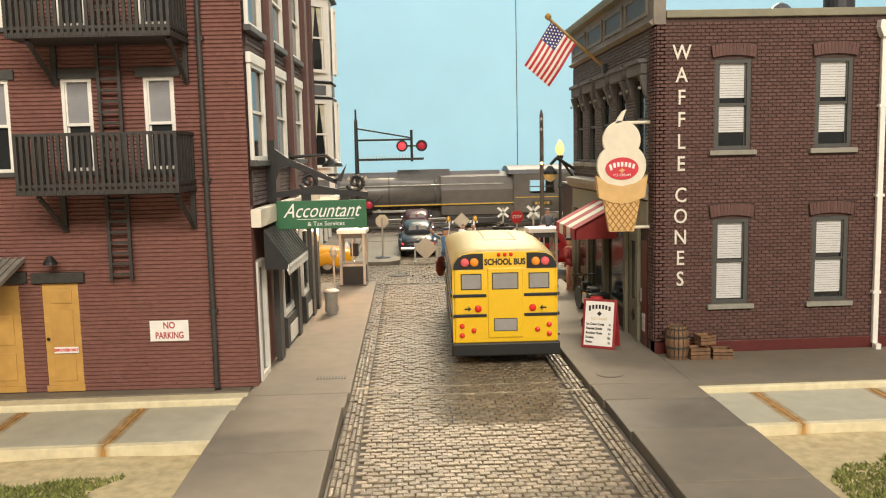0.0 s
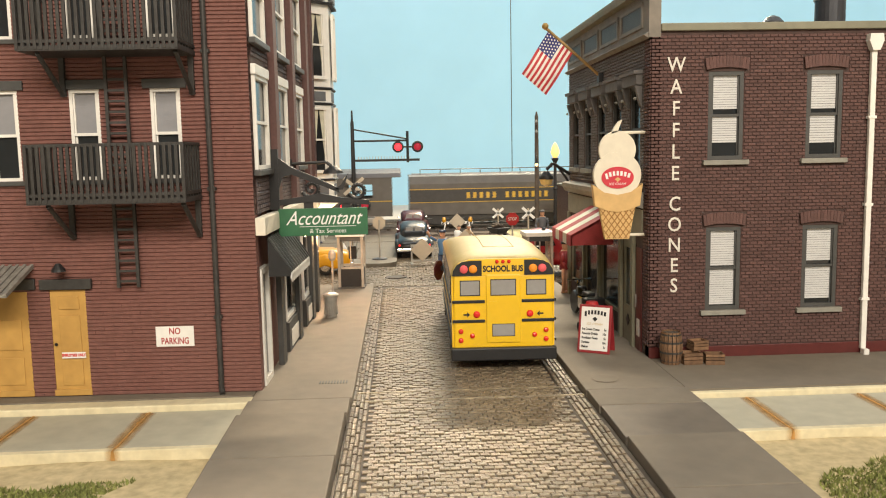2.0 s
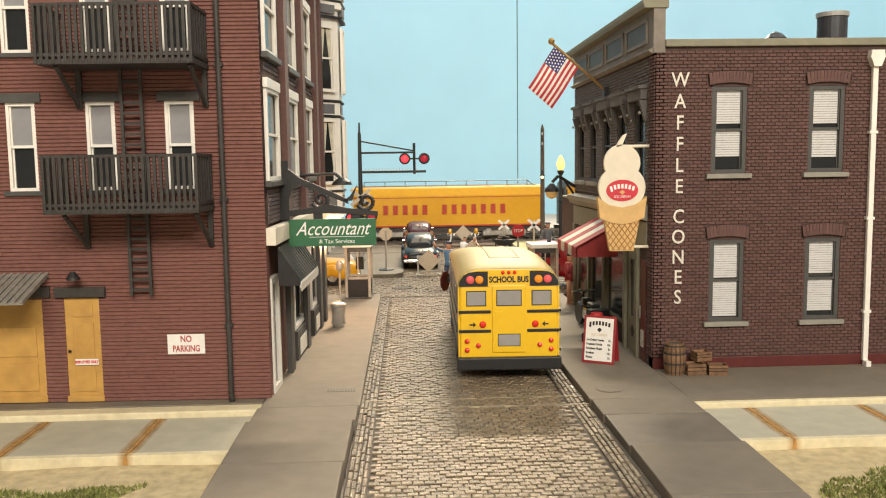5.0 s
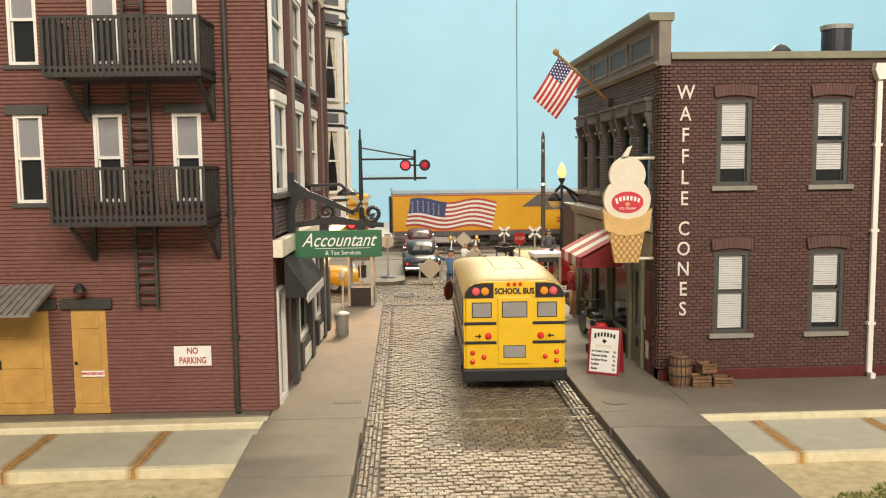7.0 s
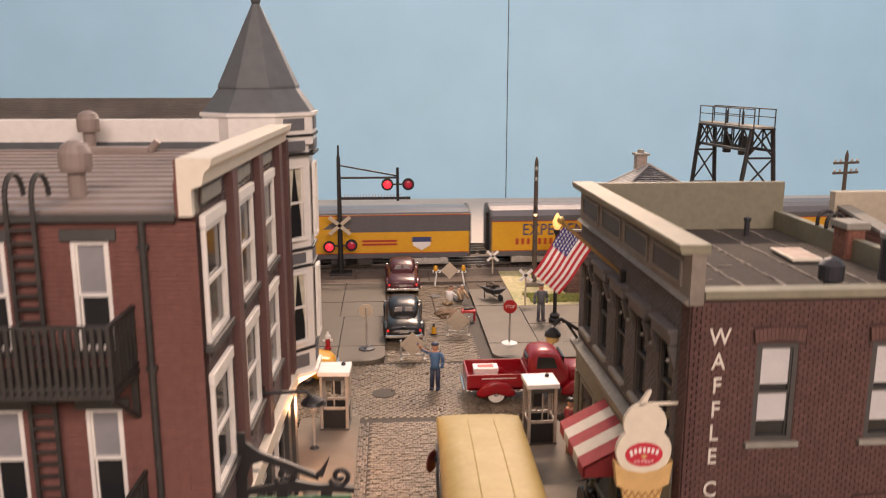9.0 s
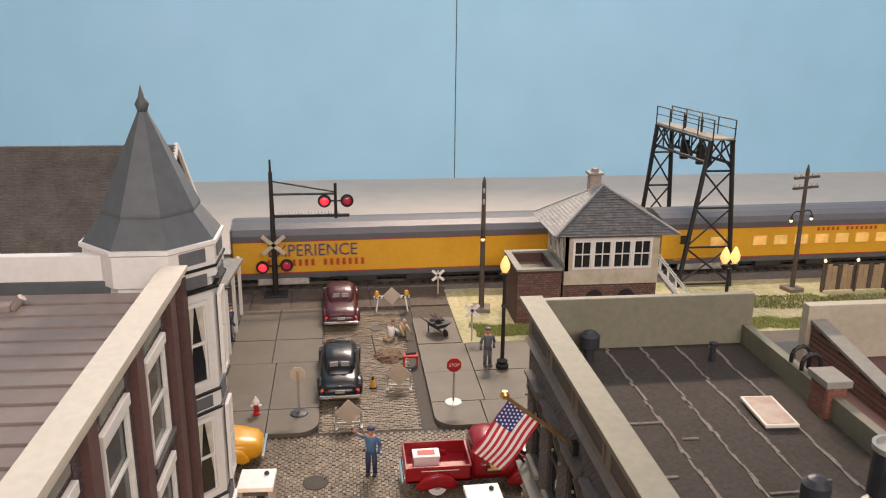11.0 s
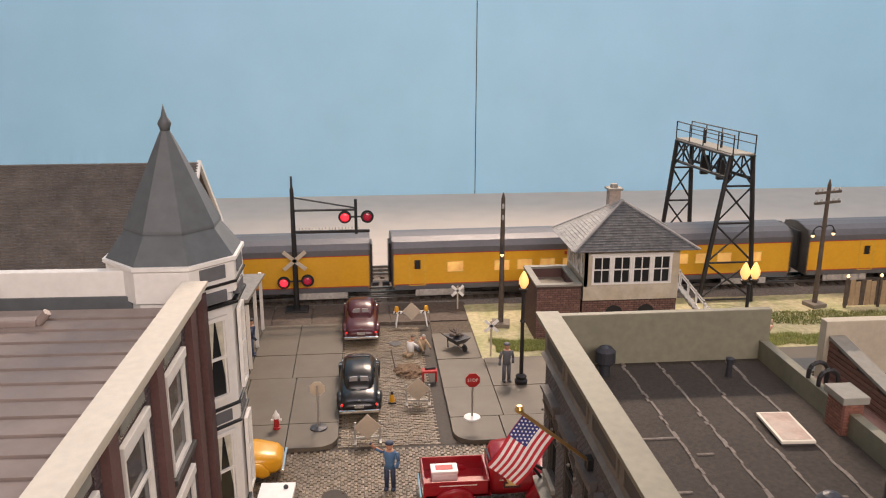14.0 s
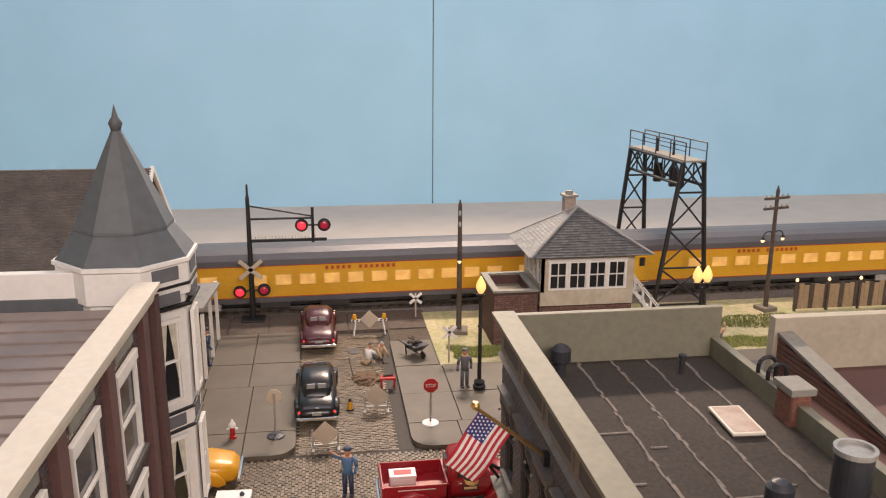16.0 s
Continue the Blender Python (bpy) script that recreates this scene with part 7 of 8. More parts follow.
structure("ballast_rear", P([(-2.0, -0.2), (2.0, -0.2), (1.5, 0.02), (-1.5, 0.02)], -60, 70, "x"), M_BALLAST, "grey brown ballast of the rear track", at=TRACK @ spot(0, 4.3, 0))
rear = tagged(thing("railway_track", TRACK @ spot(0, 4.3, 0), "empty three-rail toy railway track behind the train", "railway track"), kind="structure")
for y in (-0.76, 0.0, 0.76):
    part("rail", B(-60, 70, y - 0.04, y + 0.04, 0.1, 0.24), M_RAIL, rear)
for i in range(100):
    o = new("sleeper", sl)
    o.matrix_basis = spot(-26 + i * 0.6, 0, -0.03)
    o.parent = rear

M_UPY = mat("armour_yellow_paint", (0.70, 0.37, 0.018), 0.32, vary=0.04, stain=(0.62, 0.30, 0.012), coat=0.3, bump=0.03)
M_UPGREY = mat("harbour_grey_paint", (0.105, 0.105, 0.115), 0.35, vary=0.08, coat=0.2)
M_ROOFSHINE = mat("silver_grey_roof", (0.115, 0.115, 0.125), 0.48, metal=0.2, vary=0.06)
M_LOCO = mat("loco_grey_paint", (0.115, 0.105, 0.095), 0.38, vary=0.12, size=2, stain=(0.08, 0.07, 0.06), coat=0.2)
M_LOCOD = mat("loco_dark_grey", (0.05, 0.048, 0.046), 0.4, vary=0.12)
M_TRUCK = mat("silver_truck_frame", (0.52, 0.50, 0.46), 0.45, metal=0.1, vary=0.2, size=8)
M_WINLIT = mat("lit_coach_window", (0.9, 0.52, 0.14), 0.3, emit=0.33, vary=0.25, size=2, bump=0)
M_LINE = mat("yellow_stripe", (0.62, 0.40, 0.05), 0.4)
M_UPRED = mat("red_lettering", (0.42, 0.04, 0.02), 0.45)
M_UPBLUE = mat("blue_lettering", (0.03, 0.05, 0.16), 0.45)
WHEELS = []


def bogie(s, x, axles, frame_mat):
    t = part("truck", B(x - 1.35, x + 1.35, -1.3, -1.18, 0.34, 0.72, bevel=0.05), frame_mat, s, "wheel truck")
    part("side_frame", B(x - 1.35, x + 1.35, 1.18, 1.3, 0.34, 0.72, bevel=0.05), frame_mat, t)
    part("bolster", B(x - 0.3, x + 0.3, -1.18, 1.18, 0.5, 0.8), M_BLACK, t)
    for i in range(axles):
        dx = (i - (axles - 1) / 2) * (1.8 if axles == 2 else 1.0)
        part("journal", B(x + dx - 0.16, x + dx + 0.16, -1.37, -1.29, 0.42, 0.76, bevel=0.04), frame_mat, t)
        w = part("wheelset", L([(0.42, -0.83), (0.42, -0.7), (0.46, -0.68), (0.08, -0.66), (0.08, 0.66), (0.46, 0.68), (0.42, 0.7), (0.42, 0.83)], 18), M_LOCOD, s, at=spot(x + dx, 0, 0.72, 0, 90))
        WHEELS.append((w, x + dx, 0.72, 0.44))


def coach(name, Ln, label, windows=(), roof_mat=None, doors=(), top=2.85):
    """A long car from local x 0 to Ln, its near side facing -y."""
    s = thing(name, TRACK, label, "railway car", "cars of the train")
    hw = 1.46
    part("body", P([(-hw, 0.95), (hw, 0.95), (hw, top), (-hw, top)], 0, Ln, "x"), M_UPY, s)
    part("skirt", P([(-hw - 0.01, 0.78), (hw + 0.01, 0.78), (hw + 0.01, 1.05), (-hw - 0.01, 1.05)], 0.1, Ln - 0.1, "x"), M_UPGREY, s)
    part("skirt_line", B(0, Ln, -hw - 0.02, -hw, 1.06, 1.1), M_UPRED, s)
    ra = [(-hw - 0.01, 2.82), (hw + 0.01, 2.82), (hw, 3.12), (hw * 0.84, 3.42), (hw * 0.5, 3.6), (0, 3.66), (-hw * 0.5, 3.6), (-hw * 0.84, 3.42), (-hw, 3.12)]
    if top > 3:
        ra = [(-hw - 0.01, top - 0.03), (hw + 0.01, top - 0.03), (hw * 0.94, top + 0.1), (hw * 0.5, top + 0.22), (0, top + 0.26), (-hw * 0.5, top + 0.22), (-hw * 0.94, top + 0.1)]
    part("roof", P(ra, 0, Ln, "x"), roof_mat or M_ROOFSHINE, s, smooth=False)
    part("letter_line", B(0, Ln, -hw - 0.018, -hw, top - 0.07, top - 0.03), M_UPRED, s)
    part("end_door", B(-0.16, 0, -0.55, 0.55, 0.95, 3.2, bevel=0.05), M_BLACK, s, "black gangway diaphragm")
    part("end_door", B(Ln, Ln + 0.16, -0.55, 0.55, 0.95, 3.2, bevel=0.05), M_BLACK, s, "black gangway diaphragm")
    for a in ((-0.02, 0.06), (Ln - 0.06, Ln + 0.02)):
        part("end_frame", P([(-hw - 0.03, 0.8), (hw + 0.03, 0.8), (hw + 0.03, 3.1), (hw * 0.84, 3.46), (0, 3.7), (-hw * 0.84, 3.46), (-hw - 0.03, 3.1)], *a, "x"), M_LOCOD, s)
    for x, w, z0, z1, m in windows:
        fr = part("window", B(x - 0.05, x + w + 0.05, -hw - 0.025, -hw, z0 - 0.05, z1 + 0.05, bevel=0.01), M_LINE, s)
        part("pane", B(x, x + w, -hw - 0.035, -hw - 0.024, z0, z1), m, fr)
    for x in doors:
        d = part("side_door", wall_bm(x, x + 0.9, 1.0, 2.75, -hw - 0.025, -hw, [(x + 0.05, x + 0.85, 1.05, 2.7)]), M_LINE, s)
        part("pane", B(x + 0.28, x + 0.62, -hw - 0.03, -hw, 1.95, 2.45), M_GLASS, d)
    for x in (2.6, Ln - 2.6):
        bogie(s, x, 3, M_TRUCK)
    part("underbody", B(5, Ln - 5, -0.9, 0.9, 0.4, 0.8, bevel=0.1), M_LOCOD, s)
    for x in (6.0, 9.2, Ln - 8):
        part("equipment_box", B(x, x + 1.6, -1.3, -0.8, 0.38, 0.78, bevel=0.05), M_LOCOD, s)
    for x in (-0.5, Ln + 0.1):
        part("coupler", B(x, x + 0.4, -0.12, 0.12, 0.62, 0.82), M_BLACK, s)
    return s


def lettering(s, text, size, x, z, m, wide=1.0, spread=None):
    return writing("lettering", text, size, spot(x, -1.5, z, 0, 90), m, s, 0.006, wide=wide)


def name_bars(s, counts, size, x, z, m, pitch):
    """A railway's name as plain upright bars, one a letter, centred on x."""
    total = sum(counts) + len(counts) - 1
    k = -total / 2
    for n in counts:
        for i in range(n):
            a = x + (k + i + 0.2) * pitch
            part("name_bar", B(a, a + pitch * 0.5, -1.478, -1.455, z - size * 0.36, z + size * 0.36), m, s)
        k += n + 1


def steam_locomotive():
    s = thing("steam_locomotive", TRACK, "two-tone grey steam locomotive with yellow lining", "locomotive", "cars of the train")
    # local x: front at -14, cab end at 9.85
    bm = T((-12.5, 0, 2.28), (4.9, 0, 2.28), 1.12, n=28)
    part("boiler", bm, M_LOCO, s, "grey boiler jacket", True)
    part("smokebox", T((-13.6, 0, 2.28), (-12.5, 0, 2.28), 1.02, n=28), M_LOCOD, s, smooth=True)
    part("firebox", P([(-1.25, 0.9), (1.25, 0.9), (1.3, 2.4), (1.0, 3.2), (0, 3.45), (-1.0, 3.2), (-1.3, 2.4)], 1.2, 5.6, "x"), M_LOCO, s)
    part("casing", P([(-0.55, 3.1), (0.55, 3.1), (0.4, 3.55), (-0.4, 3.55)], -9.0, 4.9, "x"), M_ROOFSHINE, s)
    part("sand_dome", P([(-0.62, 3.2), (0.62, 3.2), (0.45, 3.68), (-0.45, 3.68)], -1.4, 1.8, "x"), M_LOCOD, s)
    part("stack", L([(0.45, 3.2), (0.42, 3.65), (0.5, 3.7)], 18), M_LOCOD, s, at=spot(-12.6, 0, 0))
    part("deflector", B(-13.4, -10.6, -1.42, -1.38, 2.0, 3.7, bevel=0.02), M_LOCO, s)
    part("running_board", B(-13.0, 5.6, -1.42, 1.42, 1.52, 1.62), M_LOCO, s)
    part("yellow_line", B(-13.0, 5.6, -1.44, -1.42, 1.53, 1.6), M_LINE, s)
    for x in (-11, -8, -5, -2, 0.8, 3.2):
        part("boiler_band", T((x, 0, 2.28), (x + 0.08, 0, 2.28), 1.14, n=28), M_LOCOD, s)
    part("handrail", T((-12.5, -1.2, 2.75), (5, -1.25, 2.75), 0.03, n=6), M_STEEL, s)
    for x in (-9.5, -6.0, -3.2):
        part("pipe", T((x, -1.18, 1.6), (x + 0.9, -1.18, 2.2), 0.05, n=6), M_LOCOD, s)
    part("air_tank", T((-7.5, -1.15, 1.25), (-3.0, -1.15, 1.25), 0.22, n=14), M_LOCOD, s)
    cab = part("cab", wall_bm(5.6, 9.3, 0.95, 3.35, -1.48, -1.4, [(6.6, 8.1, 2.1, 2.9)]), M_LOCO, s)
    part("cab_far_side", wall_bm(5.6, 9.3, 0.95, 3.35, 1.4, 1.48, [(6.6, 8.1, 2.1, 2.9)]), M_LOCO, cab)
    part("cab_front", B(5.6, 5.7, -1.4, 1.4, 0.95, 3.35), M_LOCOD, cab)
    part("cab_roof", P([(-1.56, 3.3), (1.56, 3.3), (1.45, 3.55), (0.8, 3.75), (0, 3.82), (-0.8, 3.75), (-1.45, 3.55)], 5.3, 9.85, "x"), M_ROOFSHINE, cab)
    part("window_bar", B(7.32, 7.38, -1.46, -1.42, 2.1, 2.9), M_LOCOD, cab)
    part("window_bar", B(6.6, 8.1, -1.46, -1.42, 2.48, 2.54), M_LOCOD, cab)
    part("number_plate", B(6.7, 7.95, -1.495, -1.48, 1.35, 1.65), M_LOCOD, cab)
    for i in range(4):
        part("number_bar", B(6.9 + i * 0.24, 7.05 + i * 0.24, -1.505, -1.495, 1.42, 1.58), M_LINE, cab)
    part("yellow_line", B(5.7, 9.3, -1.492, -1.48, 1.85, 1.9), M_LINE, cab)
    part("frame", B(-13, 6, -0.6, 0.6, 0.7, 1.5), M_LOCOD, s)
    for i, x in enumerate((-8.2, -5.6, -3.0, -0.4)):
        w = part("driver_wheel", L([(0.35, -0.86), (0.82, -0.86), (0.95, -0.82), (0.98, -0.7), (0.2, -0.68), (0.2, 0.68), (0.98, 0.7), (0.95, 0.82), (0.35, 0.86)], 26), M_LOCOD, s, at=spot(x, 0, 1.24, 0, 90))
        WHEELS.append((w, x, 1.24, 0.96))
        part("crank", L([(0.1, 0.86), (0.1, 1.02)], 10), M_STEEL, w, at=spot(0.4, 0, 0))
    part("side_rod", B(-8.3, -0.3, -1.08, -1.02, 1.12, 1.26, bevel=0.02), M_STEEL, s)
    part("main_rod", B(-10.8, -3, -1.16, -1.1, 1.14, 1.3, bevel=0.02), M_STEEL, s)
    part("cylinder", T((-12.2, -1.1, 1.25), (-10.8, -1.1, 1.25), 0.45, n=18), M_LOCOD, s)
    bogie(s, 4.0, 2, M_LOCOD)
    bogie(s, -12.2, 2, M_LOCOD)
    part("ash_pan", B(1.6, 6.6, -1.1, 1.1, 0.55, 0.95), M_LOCOD, s)
    part("injector", B(6.6, 8.6, -1.3, -0.9, 0.5, 0.9, bevel=0.08), M_STEEL, s)
    return s


def tender(name, Ln, label, yellow):
    s = thing(name, TRACK, label, "tender", "cars of the train")
    m = M_UPY if yellow else M_LOCO
    hw = 1.45
    side = [(-hw, 0.95), (hw, 0.95), (hw, 2.85), (hw * 0.82, 3.3), (hw * 0.55, 3.4), (-hw * 0.55, 3.4), (-hw * 0.82, 3.3), (-hw, 2.85)]
    part("tank", P(side, 0, Ln, "x"), m, s)
    part("deck", P([(-hw * 0.55, 3.4), (hw * 0.55, 3.4), (hw * 0.5, 3.46), (-hw * 0.5, 3.46)], 0.2, Ln - 0.3, "x"), M_UPGREY, s)
    part("underframe", B(0.1, Ln - 0.1, -1.3, 1.3, 0.62, 0.95), M_LOCOD, s)
    if yellow:
        part("skirt_line", B(0, Ln, -hw - 0.015, -hw, 0.95, 1.04), M_UPRED, s)
        part("top_line", B(0, Ln, -hw - 0.015, -hw, 2.72, 2.76), M_UPRED, s)
        name_bars(s, (5, 7), 0.82, 5.6, 2.0, M_UPRED, 0.6)
    else:
        part("letter_band", B(0, Ln, -hw - 0.012, -hw, 1.75, 2.5), M_LOCOD, s, "darker grey letter band")
        part("yellow_line", B(0, Ln, -hw - 0.016, -hw, 2.5, 2.54), M_LINE, s)
        part("yellow_line", B(0, Ln, -hw - 0.016, -hw, 1.71, 1.75), M_LINE, s)
        name_bars(s, (5, 7), 0.5, 6.0, 2.12, M_LINE, 0.4)
    for i in range(9):
        x = 0.7 + i * (Ln - 1.6) / 8
        part("rail_post", T((x, -0.8, 3.4), (x, -0.8, 3.72), 0.025, n=6), M_LOCOD, s)
    part("hand_rail", T((0.7, -0.8, 3.72), (Ln - 0.9, -0.8, 3.72), 0.025, n=6), M_LOCOD, s)
    part("end_rail", T((Ln - 0.9, -0.8, 3.72), (Ln - 0.05, -1.0, 3.0), 0.025, n=6), M_LOCOD, s)
    for x in (2.2, Ln - 2.4):
        bogie(s, x, 3, M_LOCOD if not yellow else M_TRUCK)
    for x in (-0.5, Ln):
        part("coupler", B(x, x + 0.5, -0.12, 0.12, 0.62, 0.82), M_BLACK, s)
    part("end_lamp", L([(0.08, 0), (0.08, 0.05)], 10), M_TAILGLOW, s, at=spot(Ln + 0.02, -1.1, 3.15, 0, 0, 90))
    return s


def flag_car(Ln):
    s = coach("baggage_car", Ln, "yellow baggage car with a painted flag and grey flash", roof_mat=M_UPGREY, top=3.3)
    part("grey_flash", P([(9.0, 3.24), (8.0, 2.5), (9.6, 2.5), (9.2, 2.3), (Ln, 2.3), (Ln, 3.24)], -1.478, -1.46), M_UPGREY, s, "grey painted flash")
    fx, fz, fw, fh, n = 0.8, 1.3, 5.3, 1.72, 13

    def wave(u):
        return 0.14 * math.sin(u * 9.5 + 0.6) - 0.1 * u
    for i in range(n):
        z0, z1 = fz + fh * (n - 1 - i) / n, fz + fh * (n - i) / n
        lo = [(fx + fw * u / 14 + (1 - i / n) * 0.35, z0 + wave(u / 14)) for u in range(15)]
        hi = [(fx + fw * u / 14 + (1 - i / n) * 0.35, z1 + wave(u / 14)) for u in range(15)]
        part("flag_stripe", P(lo + hi[::-1], -1.485, -1.46), M_TRUCKRED2 if i % 2 == 0 else M_SIGNWHITE, s)
    zc = fz + fh * 6 / 13
    lo = [(fx + fw * 0.42 * u / 6 + 0.2, zc + wave(0.42 * u / 6)) for u in range(7)]
    hi = [(fx + fw * 0.42 * u / 6 + 0.35, fz + fh + wave(0.42 * u / 6)) for u in range(7)]
    ct = part("flag_canton", P(lo + hi[::-1], -1.492, -1.46), M_UPBLUE, s)
    for r in range(5):
        for c in range(6):
            x, z = fx + 0.46 + c * 0.32, zc + 0.12 + r * 0.145 + wave(0.42 * c / 6)
            part("star", L([(0.035, 0), (0.035, 0.004)], 5), M_SIGNWHITE, ct, at=spot(x, -1.492, z, 0, 90))
    for z in (1.72, 1.52):
        part("word_bar", B(10.2, 12.2, -1.475, -1.46, z, z + 0.12), M_UPRED, s)
    part("shield", P([(13.1, 1.95), (14.1, 1.95), (14.1, 1.5), (13.6, 1.2), (13.1, 1.5)], -1.49, -1.46), M_SIGNWHITE, s)
    part("shield_top", P([(13.05, 1.98), (14.15, 1.98), (14.15, 1.7), (13.05, 1.7)], -1.496, -1.46), M_UPBLUE, s)
    part("door_line", B(7.2, 7.25, -1.475, -1.46, 1.0, 2.8), M_LINE, s)
    return s


M_TRUCKRED2 = mat("faded_flag_red", (0.42, 0.06, 0.05), 0.5)
steam = steam_locomotive()
tend = tender("tender", 11.5, "two-tone grey tender with yellow lettering", False)
water = tender("water_tender", 11.7, "yellow water tender with red lettering", True)
flagcar = flag_car(16.4)
expo = coach("exhibit_car", 22.4, "yellow exhibit car with blue lettering and silver roof")
lettering(expo, "EXPERIENCE", 0.95, 4.2, 2.28, M_UPBLUE, 0.9)
name_bars(expo, (3, 5, 7), 0.5, 4.2, 1.62, M_UPRED, 0.33)
W2 = [(3.0, 0.85, 1.75, 2.3, M_WINLIT)] + [(5.6 + i * 1.28, 0.8, 1.75, 2.3, M_WINLIT) for i in range(11)] + [(20.2, 0.8, 1.75, 2.3, M_WINLIT)]
diner = coach("dining_car", 22.8, "yellow dining car with warmly lit windows", W2, doors=(0.9,))
name_bars(diner, (5, 7), 0.26, 11.4, 2.6, M_UPRED, 0.3)
W3 = [(6.5 + i * 1.45, 0.9, 1.75, 2.3, M_WINLIT) for i in range(10)]
sleeper_car = coach("passenger_car", 22.8, "yellow passenger car with warmly lit windows", W3, doors=(3.2,))
name_bars(sleeper_car, (5, 7), 0.26, 11.4, 2.6, M_UPRED, 0.3)
SPEED = 5.41
TRAIN = [(steam, 0.0), (tend, 10.35), (water, 22.75), (flagcar, 35.9), (expo, 53.5), (diner, 77.1), (sleeper_car, 100.9)]


def motions():
    times = [0, 0.1] + [0.5 * i for i in range(1, 32)] + [15.9, 16]
    for ob, s in TRAIN:
        walk(ob, [(t, TRACK @ spot(s - SPEED * t, 0, 0)) for t in times])
    for w, x, z, r in WHEELS:
        step = 0.25 if r > 0.8 else 0.1
        n = round(16 / step)
        walk(w, [(i * step, spot(x, 0, z) @ pose(0, 0, 0, 0, -math.degrees(SPEED * i * step / r) % 360, 0) @ pose(0, 0, 0, 90)) for i in range(n + 1)])


# ---- signal tower ----
M_SIDING = mat("weathered_cream_siding", (0.50, 0.45, 0.35), 0.65, vary=0.12, size=3, stain=(0.36, 0.27, 0.15), stain_size=0.9, stain_amount=0.6)
M_TOWERBRICK = mat("sooty_brown_brick", (0.17, 0.095, 0.075), 0.8, rnd=0.2, vary=0.2, size=6)
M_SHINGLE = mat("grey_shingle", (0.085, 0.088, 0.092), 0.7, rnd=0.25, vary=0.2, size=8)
M_SHINGLE_PALE = mat("pale_shingle", (0.30, 0.30, 0.29), 0.75, rnd=0.15, vary=0.15, size=8)


def shingle_face(parent, a, b, apex, n, material):
    """Courses of shingles on one hip face from eave a-b up to the apex."""
    a, b, apex = Vector(a), Vector(b), Vector(apex)
    nrm = (b - a).cross(apex - a).normalized()
    if nrm.z < 0:
        nrm = -nrm
    vs, fs = [], []
    for j in range(n):
        f0, f1 = j / n, min(1, (j + 1.25) / n)
        l0, r0, l1, r1 = a.lerp(apex, f0), b.lerp(apex, f0), a.lerp(apex, f1), b.lerp(apex, f1)
        m = max(2, int((r0 - l0).length / 0.22))
        for i in range(m):
            u0, u1 = (i + 0.03) / m, (i + 0.97) / m
            k = len(vs)
            lift = nrm * 0.045
            quad = [l0.lerp(r0, u0) + lift, l0.lerp(r0, u1) + lift, l1.lerp(r1, u1) + nrm * 0.008, l1.lerp(r1, u0) + nrm * 0.008, l0.lerp(r0, u0), l0.lerp(r0, u1)]
            vs += [tuple(q * K) for q in quad]
            fs += [(k, k + 1, k + 2, k + 3), (k + 4, k + 5, k + 1, k)]
    me = bpy.data.meshes.new("shingles")
    me.from_pydata(vs, [], fs)
    me.materials.append(material)
    o = new("shingles", me)
    o.parent = parent
    return tagged(o, "", "", "", "stuff")


